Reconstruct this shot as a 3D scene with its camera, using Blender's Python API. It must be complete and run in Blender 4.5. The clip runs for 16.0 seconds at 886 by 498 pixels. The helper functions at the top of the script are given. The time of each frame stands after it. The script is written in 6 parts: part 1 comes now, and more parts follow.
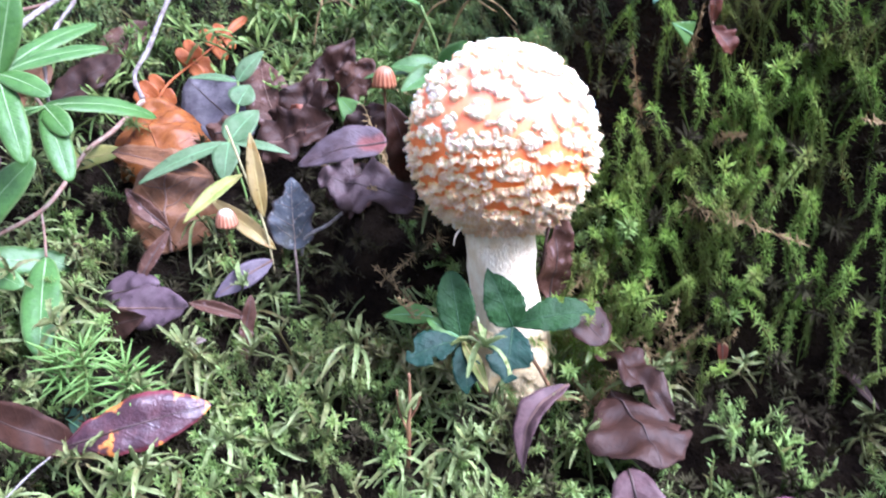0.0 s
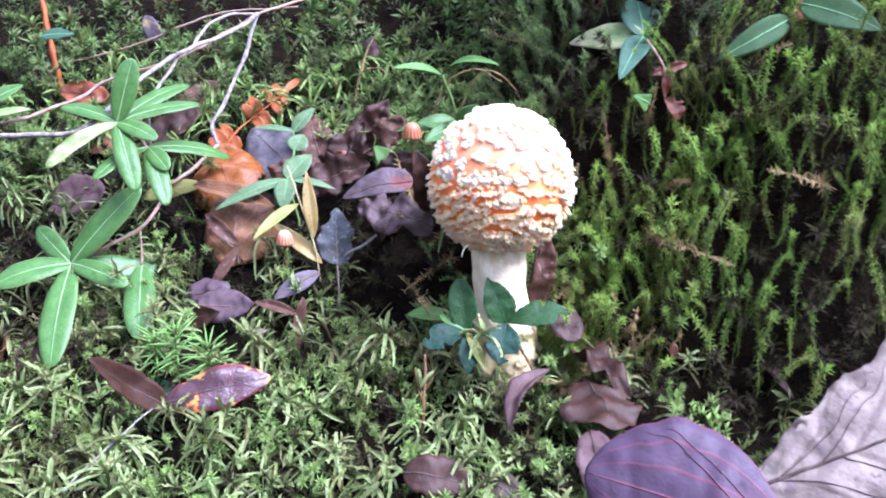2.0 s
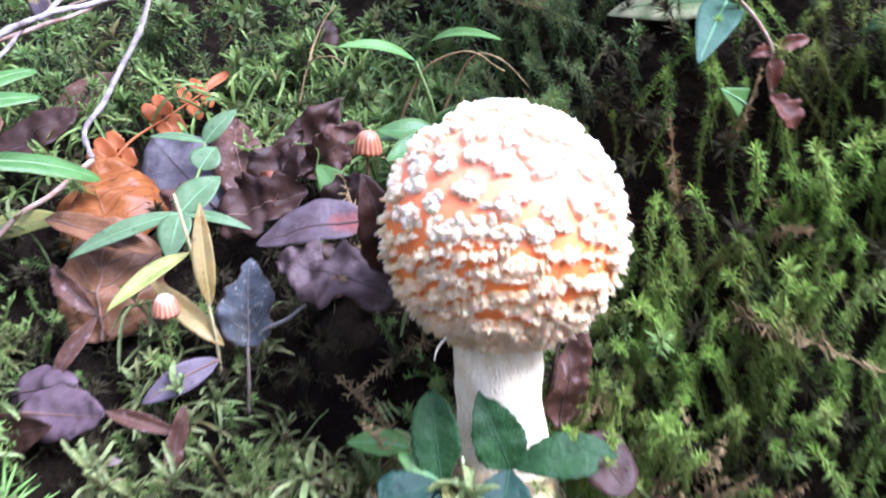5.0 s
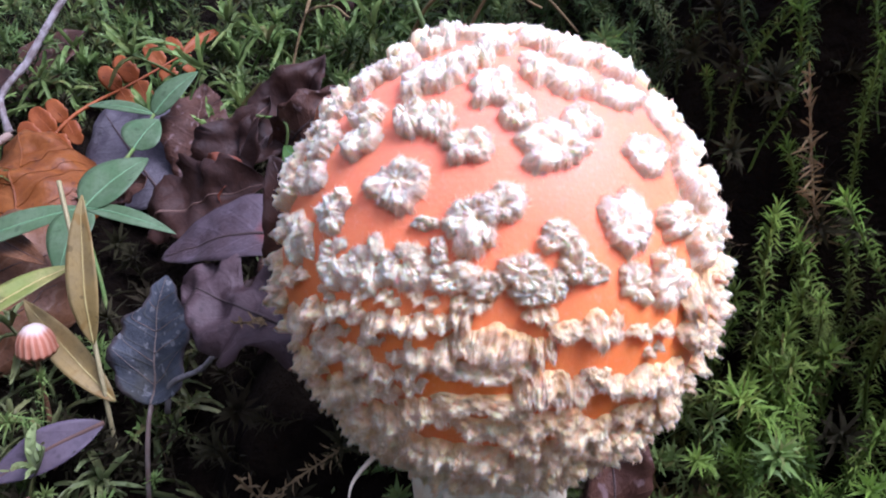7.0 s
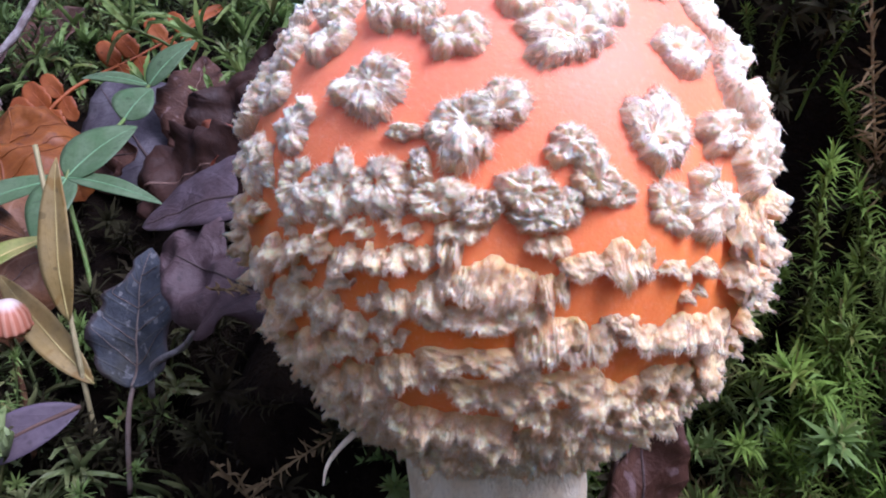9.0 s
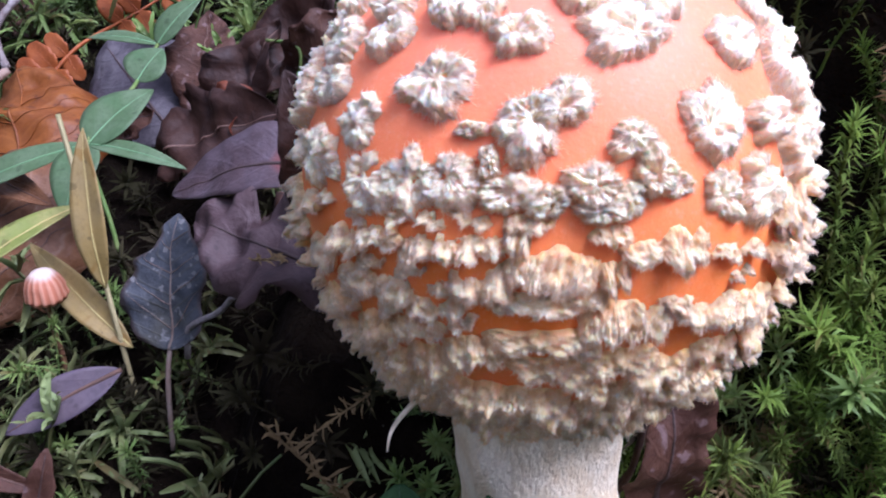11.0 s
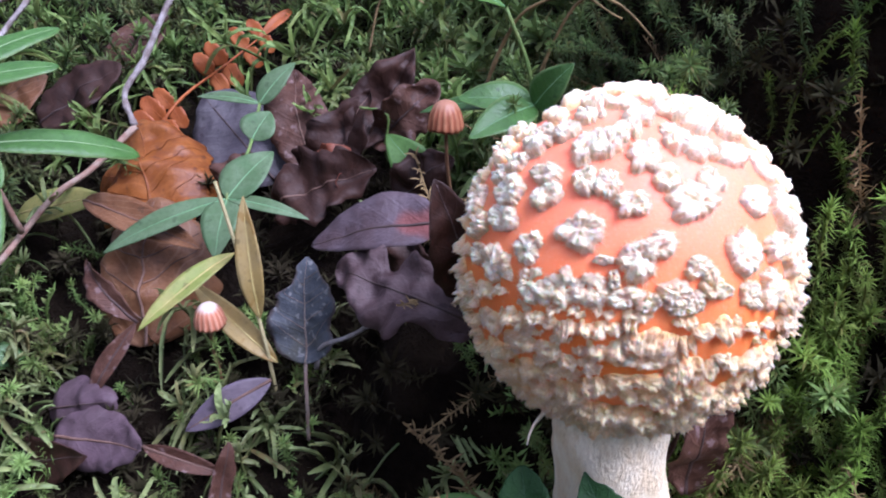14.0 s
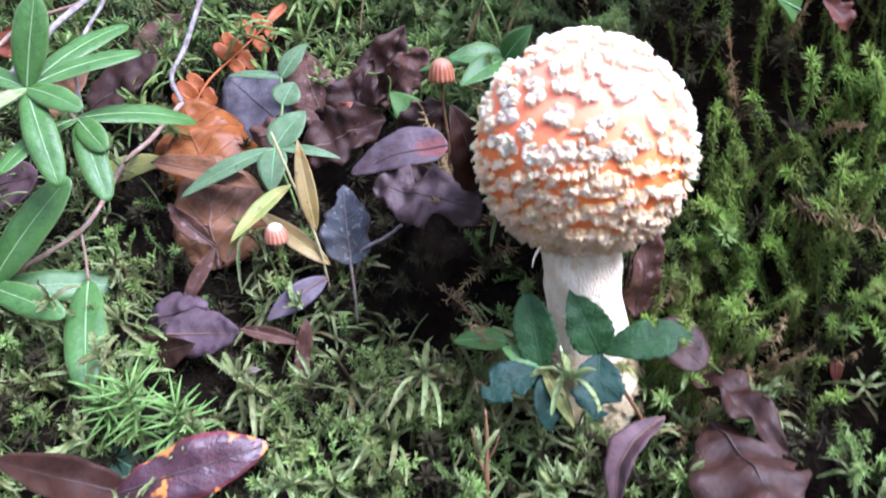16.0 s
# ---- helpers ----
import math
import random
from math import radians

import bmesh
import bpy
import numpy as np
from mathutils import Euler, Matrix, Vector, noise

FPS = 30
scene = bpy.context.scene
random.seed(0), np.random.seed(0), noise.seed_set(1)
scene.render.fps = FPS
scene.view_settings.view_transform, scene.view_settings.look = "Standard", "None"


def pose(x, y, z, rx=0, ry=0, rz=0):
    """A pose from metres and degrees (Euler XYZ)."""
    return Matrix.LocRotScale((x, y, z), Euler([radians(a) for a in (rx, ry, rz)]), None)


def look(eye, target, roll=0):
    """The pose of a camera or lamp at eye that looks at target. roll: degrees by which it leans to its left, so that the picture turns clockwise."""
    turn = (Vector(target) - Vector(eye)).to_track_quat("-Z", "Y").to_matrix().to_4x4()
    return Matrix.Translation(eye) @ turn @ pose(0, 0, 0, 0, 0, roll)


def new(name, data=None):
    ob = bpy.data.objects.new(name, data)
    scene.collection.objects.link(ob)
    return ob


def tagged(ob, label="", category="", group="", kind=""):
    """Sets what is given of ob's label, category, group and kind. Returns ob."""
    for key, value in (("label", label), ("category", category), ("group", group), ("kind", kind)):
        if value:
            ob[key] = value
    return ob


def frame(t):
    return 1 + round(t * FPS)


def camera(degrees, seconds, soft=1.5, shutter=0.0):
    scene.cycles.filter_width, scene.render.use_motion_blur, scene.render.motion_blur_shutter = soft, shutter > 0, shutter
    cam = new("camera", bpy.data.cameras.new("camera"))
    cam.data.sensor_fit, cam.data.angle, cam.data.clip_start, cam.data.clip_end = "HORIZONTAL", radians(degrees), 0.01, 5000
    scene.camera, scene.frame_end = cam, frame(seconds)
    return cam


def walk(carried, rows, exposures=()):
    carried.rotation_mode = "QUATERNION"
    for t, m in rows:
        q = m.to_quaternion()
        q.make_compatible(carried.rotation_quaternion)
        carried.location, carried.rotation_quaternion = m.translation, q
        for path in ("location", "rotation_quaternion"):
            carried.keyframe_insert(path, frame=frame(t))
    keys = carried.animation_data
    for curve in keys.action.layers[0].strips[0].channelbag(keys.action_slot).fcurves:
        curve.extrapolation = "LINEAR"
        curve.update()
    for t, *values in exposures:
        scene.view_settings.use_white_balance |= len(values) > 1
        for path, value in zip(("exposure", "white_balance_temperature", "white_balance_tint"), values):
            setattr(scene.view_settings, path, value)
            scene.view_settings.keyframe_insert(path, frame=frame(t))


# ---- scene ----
cam = camera(60.89, 16.0, soft=1.9, shutter=0.5)
PATH = [
    (0, (0.00316, -0.01069, 0.17373), (-0.0163, 1.7919, -0.6925), -0.58),
    (0.5, (0.00006, -0.01579, 0.17840), (-0.0597, 1.8226, -0.6070), 0.05),
    (1, (0.00421, -0.03701, 0.18736), (-0.0964, 1.8180, -0.5535), 0.16),
    (1.5, (0.00660, -0.06583, 0.19174), (-0.0997, 1.7975, -0.5272), 0.54),
    (2, (0.00770, -0.09249, 0.19285), (-0.0624, 1.7640, -0.5477), 0.34),
    (2.5, (0.01261, -0.09712, 0.18548), (0.0126, 1.7626, -0.5502), -1.47),
    (3, (0.00712, -0.07631, 0.17539), (0.1531, 1.7735, -0.5708), -2.13),
    (3.5, (0.00229, -0.05532, 0.16404), (0.1609, 1.7968, -0.5739), -1.23),
    (4, (0.00603, -0.02597, 0.15550), (0.0965, 1.8240, -0.5990), 0.61),
    (4.5, (0.00934, 0.00763, 0.15789), (-0.0184, 1.8724, -0.5645), 0.87),
    (5, (0.01121, 0.04777, 0.15939), (-0.0462, 1.9213, -0.5382), 1.22),
    (5.2, (0.01359, 0.06679, 0.16119), (-0.0649, 1.9408, -0.5331), 2.07),
    (7.3, (0.03067, 0.13782, 0.13236), (-0.2749, 1.9761, -0.5938), 0.12),
    (7.5, (0.02977, 0.13857, 0.13133), (-0.2799, 1.9749, -0.5980), -0.13),
    (8, (0.03235, 0.14221, 0.13138), (-0.2718, 1.9743, -0.6107), -0.06),
    (8.5, (0.03133, 0.14661, 0.12621), (-0.2525, 1.9835, -0.6122), 0.26),
    (8.7, (0.03234, 0.15050, 0.12161), (-0.3224, 1.9865, -0.5877), -0.22),
    (10.8, (0.02533, 0.14815, 0.12871), (-0.2755, 1.9350, -0.7179), -0.17),
    (11, (0.02514, 0.14742, 0.12856), (-0.2961, 1.9205, -0.7393), -1.39),
    (11.5, (0.02459, 0.14612, 0.12797), (-0.3214, 1.9101, -0.7488), -1.59),
    (12, (0.02519, 0.14121, 0.13327), (-0.3160, 1.8991, -0.7575), -1.58),
    (12.5, (0.02042, 0.13458, 0.13967), (-0.3159, 1.8918, -0.7543), -1.73),
    (13, (0.01767, 0.12682, 0.15143), (-0.2966, 1.8793, -0.7596), -2.11),
    (13.5, (0.01389, 0.11522, 0.16011), (-0.2895, 1.8662, -0.7574), -1.72),
    (14, (0.00722, 0.10616, 0.16634), (-0.2782, 1.8576, -0.7562), -1.53),
    (14.5, (0.00215, 0.09296, 0.17385), (-0.2469, 1.8324, -0.7812), -1.72),
    (15, (-0.00052, 0.06900, 0.18208), (-0.2035, 1.8035, -0.7928), -2.94),
    (15.5, (-0.00306, 0.04492, 0.18882), (-0.1680, 1.7845, -0.7841), -3.08),
    (16, (-0.00669, 0.02331, 0.17703), (-0.1434, 1.7821, -0.7653), -4.11),
]
EXPOSURES = [(0, 2.14, 5040, 25), (5, 2.14, 5040, 25), (7.5, 0.69, 5140, 33), (8.6, 0.65, 5140, 33.5), (11.0, 0.90, 5150, 30.5), (14.5, 1.18, 5140, 27.5), (16, 1.78, 5070, 25)]
walk(cam, [(t, look(eye, target, roll)) for t, eye, target, roll in PATH], EXPOSURES)

# ---- light ----
SUN_AZ, SUN_EL = 108.0, 55.0     # degrees: turned from straight ahead (+y) to the right, and above the horizon
world = bpy.data.worlds.new("sky")
scene.world = world
world.use_nodes = True
wn = world.node_tree.nodes
sky = wn.new("ShaderNodeTexSky")
sky.sky_type, sky.sun_disc = "NISHITA", False
sky.sun_elevation, sky.sun_rotation = radians(SUN_EL), radians(SUN_AZ)
sky.air_density, sky.dust_density = 1.0, 2.0
wn["Background"].inputs["Strength"].default_value = 0.15
pale = wn.new("ShaderNodeHueSaturation")      # light cloud: the blue of the sky is washed out
pale.inputs["Saturation"].default_value = 0.25
world.node_tree.links.new(sky.outputs["Color"], pale.inputs["Color"])
world.node_tree.links.new(pale.outputs["Color"], wn["Background"].inputs["Color"])
sun_dir = Vector((math.sin(radians(SUN_AZ)) * math.cos(radians(SUN_EL)), math.cos(radians(SUN_AZ)) * math.cos(radians(SUN_EL)), math.sin(radians(SUN_EL))))
sun = new("sun", bpy.data.lights.new("sun", "SUN"))
sun.data.energy, sun.data.angle, sun.data.color = 3.3, radians(32), (1.0, 0.97, 0.94)
sun.matrix_world = look(sun_dir * 3, (0, 0, 0))


# ---- materials ----
class Mat:
    """A node material with a few short calls."""

    def __init__(self, name):
        self.m = bpy.data.materials.new(name)
        self.m.use_nodes = True
        self.t = self.m.node_tree
        self.p = self.t.nodes["Principled BSDF"]
        self.out = self.t.nodes["Material Output"]

    def node(self, kind, operation="", data_type="", interpolation_type="", attribute_name=""):
        n = self.t.nodes.new(kind)
        if operation:
            n.operation = operation
        if data_type:
            n.data_type = data_type
        if interpolation_type:
            n.interpolation_type = interpolation_type
        if attribute_name:
            n.attribute_name = attribute_name
        return n

    def put(self, socket, value):
        if isinstance(value, bpy.types.NodeSocket):
            self.t.links.new(value, socket)
        else:
            socket.default_value = value

    def coords(self, shuffle=True):
        c = self.node("ShaderNodeTexCoord").outputs["Object"]
        if not shuffle:
            return c
        info = self.node("ShaderNodeObjectInfo")
        add = self.node("ShaderNodeVectorMath", operation="ADD")
        self.put(add.inputs[0], c)
        self.put(add.inputs[1], info.outputs["Random"])
        return add.outputs[0]

    def noise(self, scale, detail=4.0, rough=0.55, where=None, low=0.35, high=0.65):
        n = self.node("ShaderNodeTexNoise")
        n.inputs["Scale"].default_value, n.inputs["Detail"].default_value, n.inputs["Roughness"].default_value = scale, detail, rough
        self.put(n.inputs["Vector"], where if where is not None else self.coords())
        r = self.node("ShaderNodeMapRange", interpolation_type="SMOOTHSTEP")
        self.put(r.inputs[0], n.outputs["Fac"])
        r.inputs[1].default_value, r.inputs[2].default_value = low, high
        return r.outputs[0]

    def math(self, op, a, b=0.0):
        n = self.node("ShaderNodeMath", operation=op)
        self.put(n.inputs[0], a)
        self.put(n.inputs[1], b)
        return n.outputs[0]

    def ramp(self, value, a, b):
        r = self.node("ShaderNodeMapRange", interpolation_type="SMOOTHSTEP")
        self.put(r.inputs[0], value)
        r.inputs[1].default_value, r.inputs[2].default_value = a, b
        return r.outputs[0]

    def mix(self, f, a, b):
        n = self.node("ShaderNodeMix", data_type="RGBA")
        self.put(n.inputs[0], f)
        for s, v in ((n.inputs[6], a), (n.inputs[7], b)):
            self.put(s, (*v, 1) if isinstance(v, tuple) and len(v) == 3 else v)
        return n.outputs[2]

    def bump(self, height, strength=0.5, distance=0.0005):
        b = self.node("ShaderNodeBump")
        b.inputs["Strength"].default_value, b.inputs["Distance"].default_value = strength, distance
        self.put(b.inputs["Height"], height)
        self.put(self.p.inputs["Normal"], b.outputs[0])
        return b.outputs[0]

    def finish(self, color, rough=0.6, through_light=0.0, through_color=None, specular=0.5):
        self.put(self.p.inputs["Base Color"], (*color, 1) if isinstance(color, tuple) and len(color) == 3 else color)
        self.put(self.p.inputs["Roughness"], rough)
        self.p.inputs["Specular IOR Level"].default_value = specular
        if through_light:
            tr = self.node("ShaderNodeBsdfTranslucent")
            self.put(tr.inputs[0], through_color if through_color is not None else color)
            mx = self.node("ShaderNodeMixShader")
            mx.inputs[0].default_value = through_light
            self.t.links.new(self.p.outputs[0], mx.inputs[1])
            self.t.links.new(tr.outputs[0], mx.inputs[2])
            self.t.links.new(mx.outputs[0], self.out.inputs[0])
        return self.m


LEAF_TONE = 0.85


def leaf_material(name, a, b, vein, veins=9.0, lean=1.6, vein_amount=0.5, spots=None, spot_scale=160.0, rough=0.5, glow=0.25, scale=130.0, edge=None, wrinkle=0.5, specular=0.32, arcs=0.0):
    """A leaf: two mottled colours, side veins that run from the midrib to the edge, and spots or a coloured rim where asked for."""
    a, b, vein = (tuple(c * LEAF_TONE for c in q) for q in (a, b, vein))
    k = Mat(name)
    uv = k.node("ShaderNodeSeparateXYZ")
    k.put(uv.inputs[0], k.node("ShaderNodeUVMap").outputs[0])
    across = k.math("ABSOLUTE", k.math("SUBTRACT", uv.outputs[1], 0.5))
    phase = k.math("FRACT", k.math("SUBTRACT", k.math("MULTIPLY", uv.outputs[0], veins), k.math("MULTIPLY", across, lean * 2)))
    if arcs:        # veins that run in bows from the base to the tip
        phase = k.math("FRACT", k.math("ADD", k.math("MULTIPLY", across, 2 * arcs), 0.5))
    line = k.ramp(k.math("ABSOLUTE", k.math("SUBTRACT", phase, 0.5)), 0.10, 0.02)
    where = k.coords()
    color = k.mix(k.noise(scale, 5, 0.6, where), a, b)
    color = k.mix(k.math("MULTIPLY", k.noise(scale * 6, 3, 0.6, where, 0.45, 0.75), 0.35), color, tuple(c * 0.45 for c in a))
    color = k.mix(k.math("MULTIPLY", k.noise(scale * 0.45, 3, 0.6, where, 0.5, 0.72), 0.4), color, vein)
    color = k.mix(k.math("MULTIPLY", k.noise(scale * 2.2, 2, 0.5, where, 0.66, 0.72), 0.55), color, tuple(c * 0.35 for c in b))
    color = k.mix(k.math("MULTIPLY", line, vein_amount * 0.55), color, vein)
    if edge:
        color = k.mix(k.math("MULTIPLY", k.ramp(across, 0.40, 0.5), 0.8), color, edge)
    if spots:
        color = k.mix(k.noise(spot_scale, 2, 0.5, where, 0.60, 0.68), color, spots)
    k.bump(k.math("ADD", k.math("MULTIPLY", line, 0.3), k.noise(scale * 4, 4, 0.6, where, 0.2, 0.8)), wrinkle * 0.55, 0.0003)
    return k.finish(color, rough, glow, color, specular)


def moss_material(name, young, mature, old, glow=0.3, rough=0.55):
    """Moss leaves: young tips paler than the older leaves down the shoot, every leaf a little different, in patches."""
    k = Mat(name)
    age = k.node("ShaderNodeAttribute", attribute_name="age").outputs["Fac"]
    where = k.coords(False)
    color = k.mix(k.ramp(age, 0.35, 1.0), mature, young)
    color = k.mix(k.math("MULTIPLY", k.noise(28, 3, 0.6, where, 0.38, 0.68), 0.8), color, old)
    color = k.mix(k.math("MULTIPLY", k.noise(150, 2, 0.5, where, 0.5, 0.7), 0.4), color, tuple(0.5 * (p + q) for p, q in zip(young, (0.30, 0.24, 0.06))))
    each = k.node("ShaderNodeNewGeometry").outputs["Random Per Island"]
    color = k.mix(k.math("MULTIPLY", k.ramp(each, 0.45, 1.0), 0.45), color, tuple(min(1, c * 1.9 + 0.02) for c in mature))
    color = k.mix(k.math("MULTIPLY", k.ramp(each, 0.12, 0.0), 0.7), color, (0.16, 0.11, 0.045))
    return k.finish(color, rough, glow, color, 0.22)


def plain_material(name, a, b, scale=200.0, rough=0.7, relief=0.5, depth=0.0004, stretch=None, glow=0.0, specular=0.4):
    k = Mat(name)
    where = k.coords()
    if stretch:
        mp = k.node("ShaderNodeMapping")
        mp.inputs["Scale"].default_value = stretch
        k.put(mp.inputs[0], where)
        where = mp.outputs[0]
    f = k.noise(scale, 5, 0.6, where)
    color = k.mix(f, a, b)
    color = k.mix(k.math("MULTIPLY", k.noise(scale * 7, 3, 0.6, where, 0.45, 0.8), 0.3), color, tuple(c * 0.5 for c in a))
    k.bump(k.noise(scale * 5, 5, 0.65, where, 0.2, 0.8), relief, depth)
    return k.finish(color, rough, glow, color, specular)


# soil brown taken near black: shade between the moss is put into this colour
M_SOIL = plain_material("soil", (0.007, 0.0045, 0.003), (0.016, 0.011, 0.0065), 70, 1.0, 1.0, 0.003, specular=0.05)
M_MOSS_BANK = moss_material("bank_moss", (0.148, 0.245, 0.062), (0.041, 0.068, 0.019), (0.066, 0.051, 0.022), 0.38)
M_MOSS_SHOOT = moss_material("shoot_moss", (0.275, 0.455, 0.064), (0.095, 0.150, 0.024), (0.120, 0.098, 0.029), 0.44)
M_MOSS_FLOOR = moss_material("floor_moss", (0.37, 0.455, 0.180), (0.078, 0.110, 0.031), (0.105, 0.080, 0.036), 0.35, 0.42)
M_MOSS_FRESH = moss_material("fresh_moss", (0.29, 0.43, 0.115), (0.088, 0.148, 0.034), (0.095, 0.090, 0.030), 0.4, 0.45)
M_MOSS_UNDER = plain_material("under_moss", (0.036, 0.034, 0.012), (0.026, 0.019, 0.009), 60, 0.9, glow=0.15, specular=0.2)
M_MOSS_DEAD = plain_material("dead_moss", (0.29, 0.20, 0.085), (0.15, 0.10, 0.040), 120, 0.8, glow=0.2)
M_TWIG_GREY = plain_material("grey_bark", (0.315, 0.285, 0.270), (0.165, 0.128, 0.112), 260, 0.75, 0.8, 0.0004)
M_TWIG_RED = plain_material("reddish_bark", (0.225, 0.120, 0.083), (0.270, 0.203, 0.150), 260, 0.65, 0.6, 0.0003)
M_TWIG_DARK = plain_material("dark_bark", (0.053, 0.026, 0.019), (0.090, 0.045, 0.030), 260, 0.7)
M_STALK_GREEN = plain_material("green_stalk", (0.099, 0.174, 0.037), (0.149, 0.186, 0.050), 200, 0.5)
M_STALK_BROWN = plain_material("brown_stalk", (0.099, 0.043, 0.019), (0.186, 0.099, 0.043), 200, 0.55)
M_STALK_STRAW = plain_material("straw_stalk", (0.310, 0.260, 0.124), (0.236, 0.211, 0.087), 200, 0.6)

M_LAUREL = leaf_material("laurel_leaf", (0.060, 0.150, 0.028), (0.085, 0.195, 0.040), (0.10, 0.20, 0.06), 10, 1.2, 0.25, wrinkle=0.9, rough=0.42, glow=0.25, edge=(0.149, 0.223, 0.074), specular=0.42)
M_LAUREL_RIB = plain_material("laurel_midrib", (0.223, 0.310, 0.155), (0.186, 0.279, 0.124), 200, 0.4)
M_LEAFLET = leaf_material("dark_leaflet", (0.015, 0.050, 0.011), (0.026, 0.076, 0.018), (0.010, 0.036, 0.012), 6, 1.6, 0.6, rough=0.6, glow=0.2, wrinkle=1.5, specular=0.25)
# the lower leaflets' bluish sheen is put into this colour
M_LEAFLET_BLUE = leaf_material("bluish_leaflet", (0.010, 0.038, 0.023), (0.016, 0.052, 0.033), (0.010, 0.03, 0.022), 6, 1.6, 0.6, rough=0.55, glow=0.2, wrinkle=1.5, specular=0.25)
M_LEAFLET_RIB = plain_material("leaflet_midrib", (0.010, 0.038, 0.011), (0.015, 0.052, 0.016), 200, 0.5)
M_SEEDLING = leaf_material("seedling_leaf", (0.115, 0.19, 0.080), (0.17, 0.25, 0.125), (0.074, 0.186, 0.062), 6, 2.2, 0.3, rough=0.45, glow=0.35)
M_SEEDLING_RIB = plain_material("seedling_midrib", (0.124, 0.260, 0.112), (0.149, 0.285, 0.124), 200, 0.5)
M_LIGHT_GREEN = leaf_material("light_green_leaf", (0.105, 0.223, 0.043), (0.136, 0.273, 0.062), (0.093, 0.186, 0.037), 6, 1.8, 0.3, glow=0.35)
M_YELLOW = leaf_material("yellow_leaf", (0.42, 0.30, 0.10), (0.36, 0.27, 0.11), (0.338, 0.225, 0.053), 3, 4.0, 0.3, spots=(0.262, 0.165, 0.045), glow=0.35)
M_YELLOW_GREEN = leaf_material("yellow_green_leaf", (0.270, 0.315, 0.068), (0.375, 0.345, 0.105), (0.210, 0.255, 0.060), 3, 4.0, 0.3, glow=0.35)
M_YELLOW_RIB = plain_material("yellow_midrib", (0.413, 0.338, 0.120), (0.360, 0.285, 0.090), 200, 0.6)
M_OAK = leaf_material("orange_brown_leaf", (0.27, 0.085, 0.013), (0.18, 0.050, 0.009), (0.36, 0.14, 0.035), 7, 1.6, 0.4, spots=(0.105, 0.031, 0.011), glow=0.2, wrinkle=0.8)
M_TAN = leaf_material("tan_leaf", (0.15, 0.062, 0.024), (0.21, 0.098, 0.043), (0.30, 0.18, 0.11), 5, 3.2, 0.6, glow=0.15, wrinkle=1.2)
M_FERN = leaf_material("orange_frond", (0.42, 0.115, 0.024), (0.30, 0.075, 0.016), (0.48, 0.18, 0.06), 5, 2.0, 0.3, glow=0.3)
M_PURPLE = leaf_material("purple_brown_leaf", (0.070, 0.036, 0.038), (0.120, 0.066, 0.066), (0.152, 0.092, 0.086), 7, 1.6, 0.35, rough=0.62, specular=0.3, glow=0.08, wrinkle=0.8)
M_MAUVE = leaf_material("mauve_brown_leaf", (0.096, 0.060, 0.060), (0.066, 0.037, 0.036), (0.125, 0.085, 0.086), 6, 1.6, 0.35, spots=(0.045, 0.024, 0.024), spot_scale=180, rough=0.6, glow=0.08, wrinkle=1.2)
M_PURPLE_PALE = leaf_material("grey_purple_leaf", (0.100, 0.062, 0.074), (0.066, 0.040, 0.046), (0.138, 0.092, 0.100), 7, 1.6, 0.4, rough=0.62, specular=0.3, glow=0.08, wrinkle=0.8)
M_SLATE = leaf_material("slate_leaf", (0.072, 0.060, 0.070), (0.120, 0.106, 0.112), (0.055, 0.045, 0.058), 7, 1.6, 0.4, rough=0.62, specular=0.3, glow=0.08, wrinkle=1.2)
M_RUSTY = leaf_material("rusty_purple_leaf", (0.100, 0.072, 0.082), (0.062, 0.036, 0.038), (0.125, 0.090, 0.100), 5, 1.6, 0.3, spots=(0.135, 0.042, 0.036), spot_scale=34, rough=0.55, specular=0.4, glow=0.08, wrinkle=1.2)
M_BROWN = leaf_material("brown_leaf", (0.064, 0.025, 0.014), (0.095, 0.042, 0.025), (0.120, 0.058, 0.036), 8, 1.5, 0.45, spots=(0.135, 0.085, 0.076), spot_scale=330, rough=0.62, specular=0.3, glow=0.1, wrinkle=1.3)
M_RUST = leaf_material("rust_leaf", (0.150, 0.046, 0.023), (0.095, 0.030, 0.018), (0.19, 0.075, 0.045), 6, 1.6, 0.4, glow=0.12, wrinkle=1.2)
M_DARK_BROWN = leaf_material("dark_brown_leaf", (0.027, 0.010, 0.006), (0.048, 0.019, 0.011), (0.060, 0.027, 0.017), 8, 1.5, 0.4, rough=0.6, specular=0.3, glow=0.08, wrinkle=0.8)
M_RED_BROWN = leaf_material("red_brown_leaf", (0.25, 0.066, 0.026), (0.16, 0.040, 0.018), (0.198, 0.074, 0.043), 7, 1.5, 0.4, glow=0.25)
M_RED = leaf_material("red_leaf", (0.260, 0.019, 0.022), (0.186, 0.015, 0.015), (0.310, 0.050, 0.043), 7, 1.5, 0.3, glow=0.3)
M_SPOTTED = leaf_material("spotted_leaf", (0.048, 0.020, 0.028), (0.085, 0.034, 0.040), (0.045, 0.022, 0.032), 6, 1.2, 0.3, spots=(0.55, 0.20, 0.04), spot_scale=125, rough=0.36, glow=0.1, edge=(0.161, 0.028, 0.037), wrinkle=1.4, specular=0.5)
M_GREY_BLUE = leaf_material("grey_blue_leaf", (0.048, 0.056, 0.068), (0.082, 0.090, 0.102), (0.120, 0.105, 0.045), 9, 1.4, 0.35, spots=(0.17, 0.17, 0.165), spot_scale=420, rough=0.6, glow=0.15, wrinkle=1.2, edge=(0.06, 0.04, 0.035))
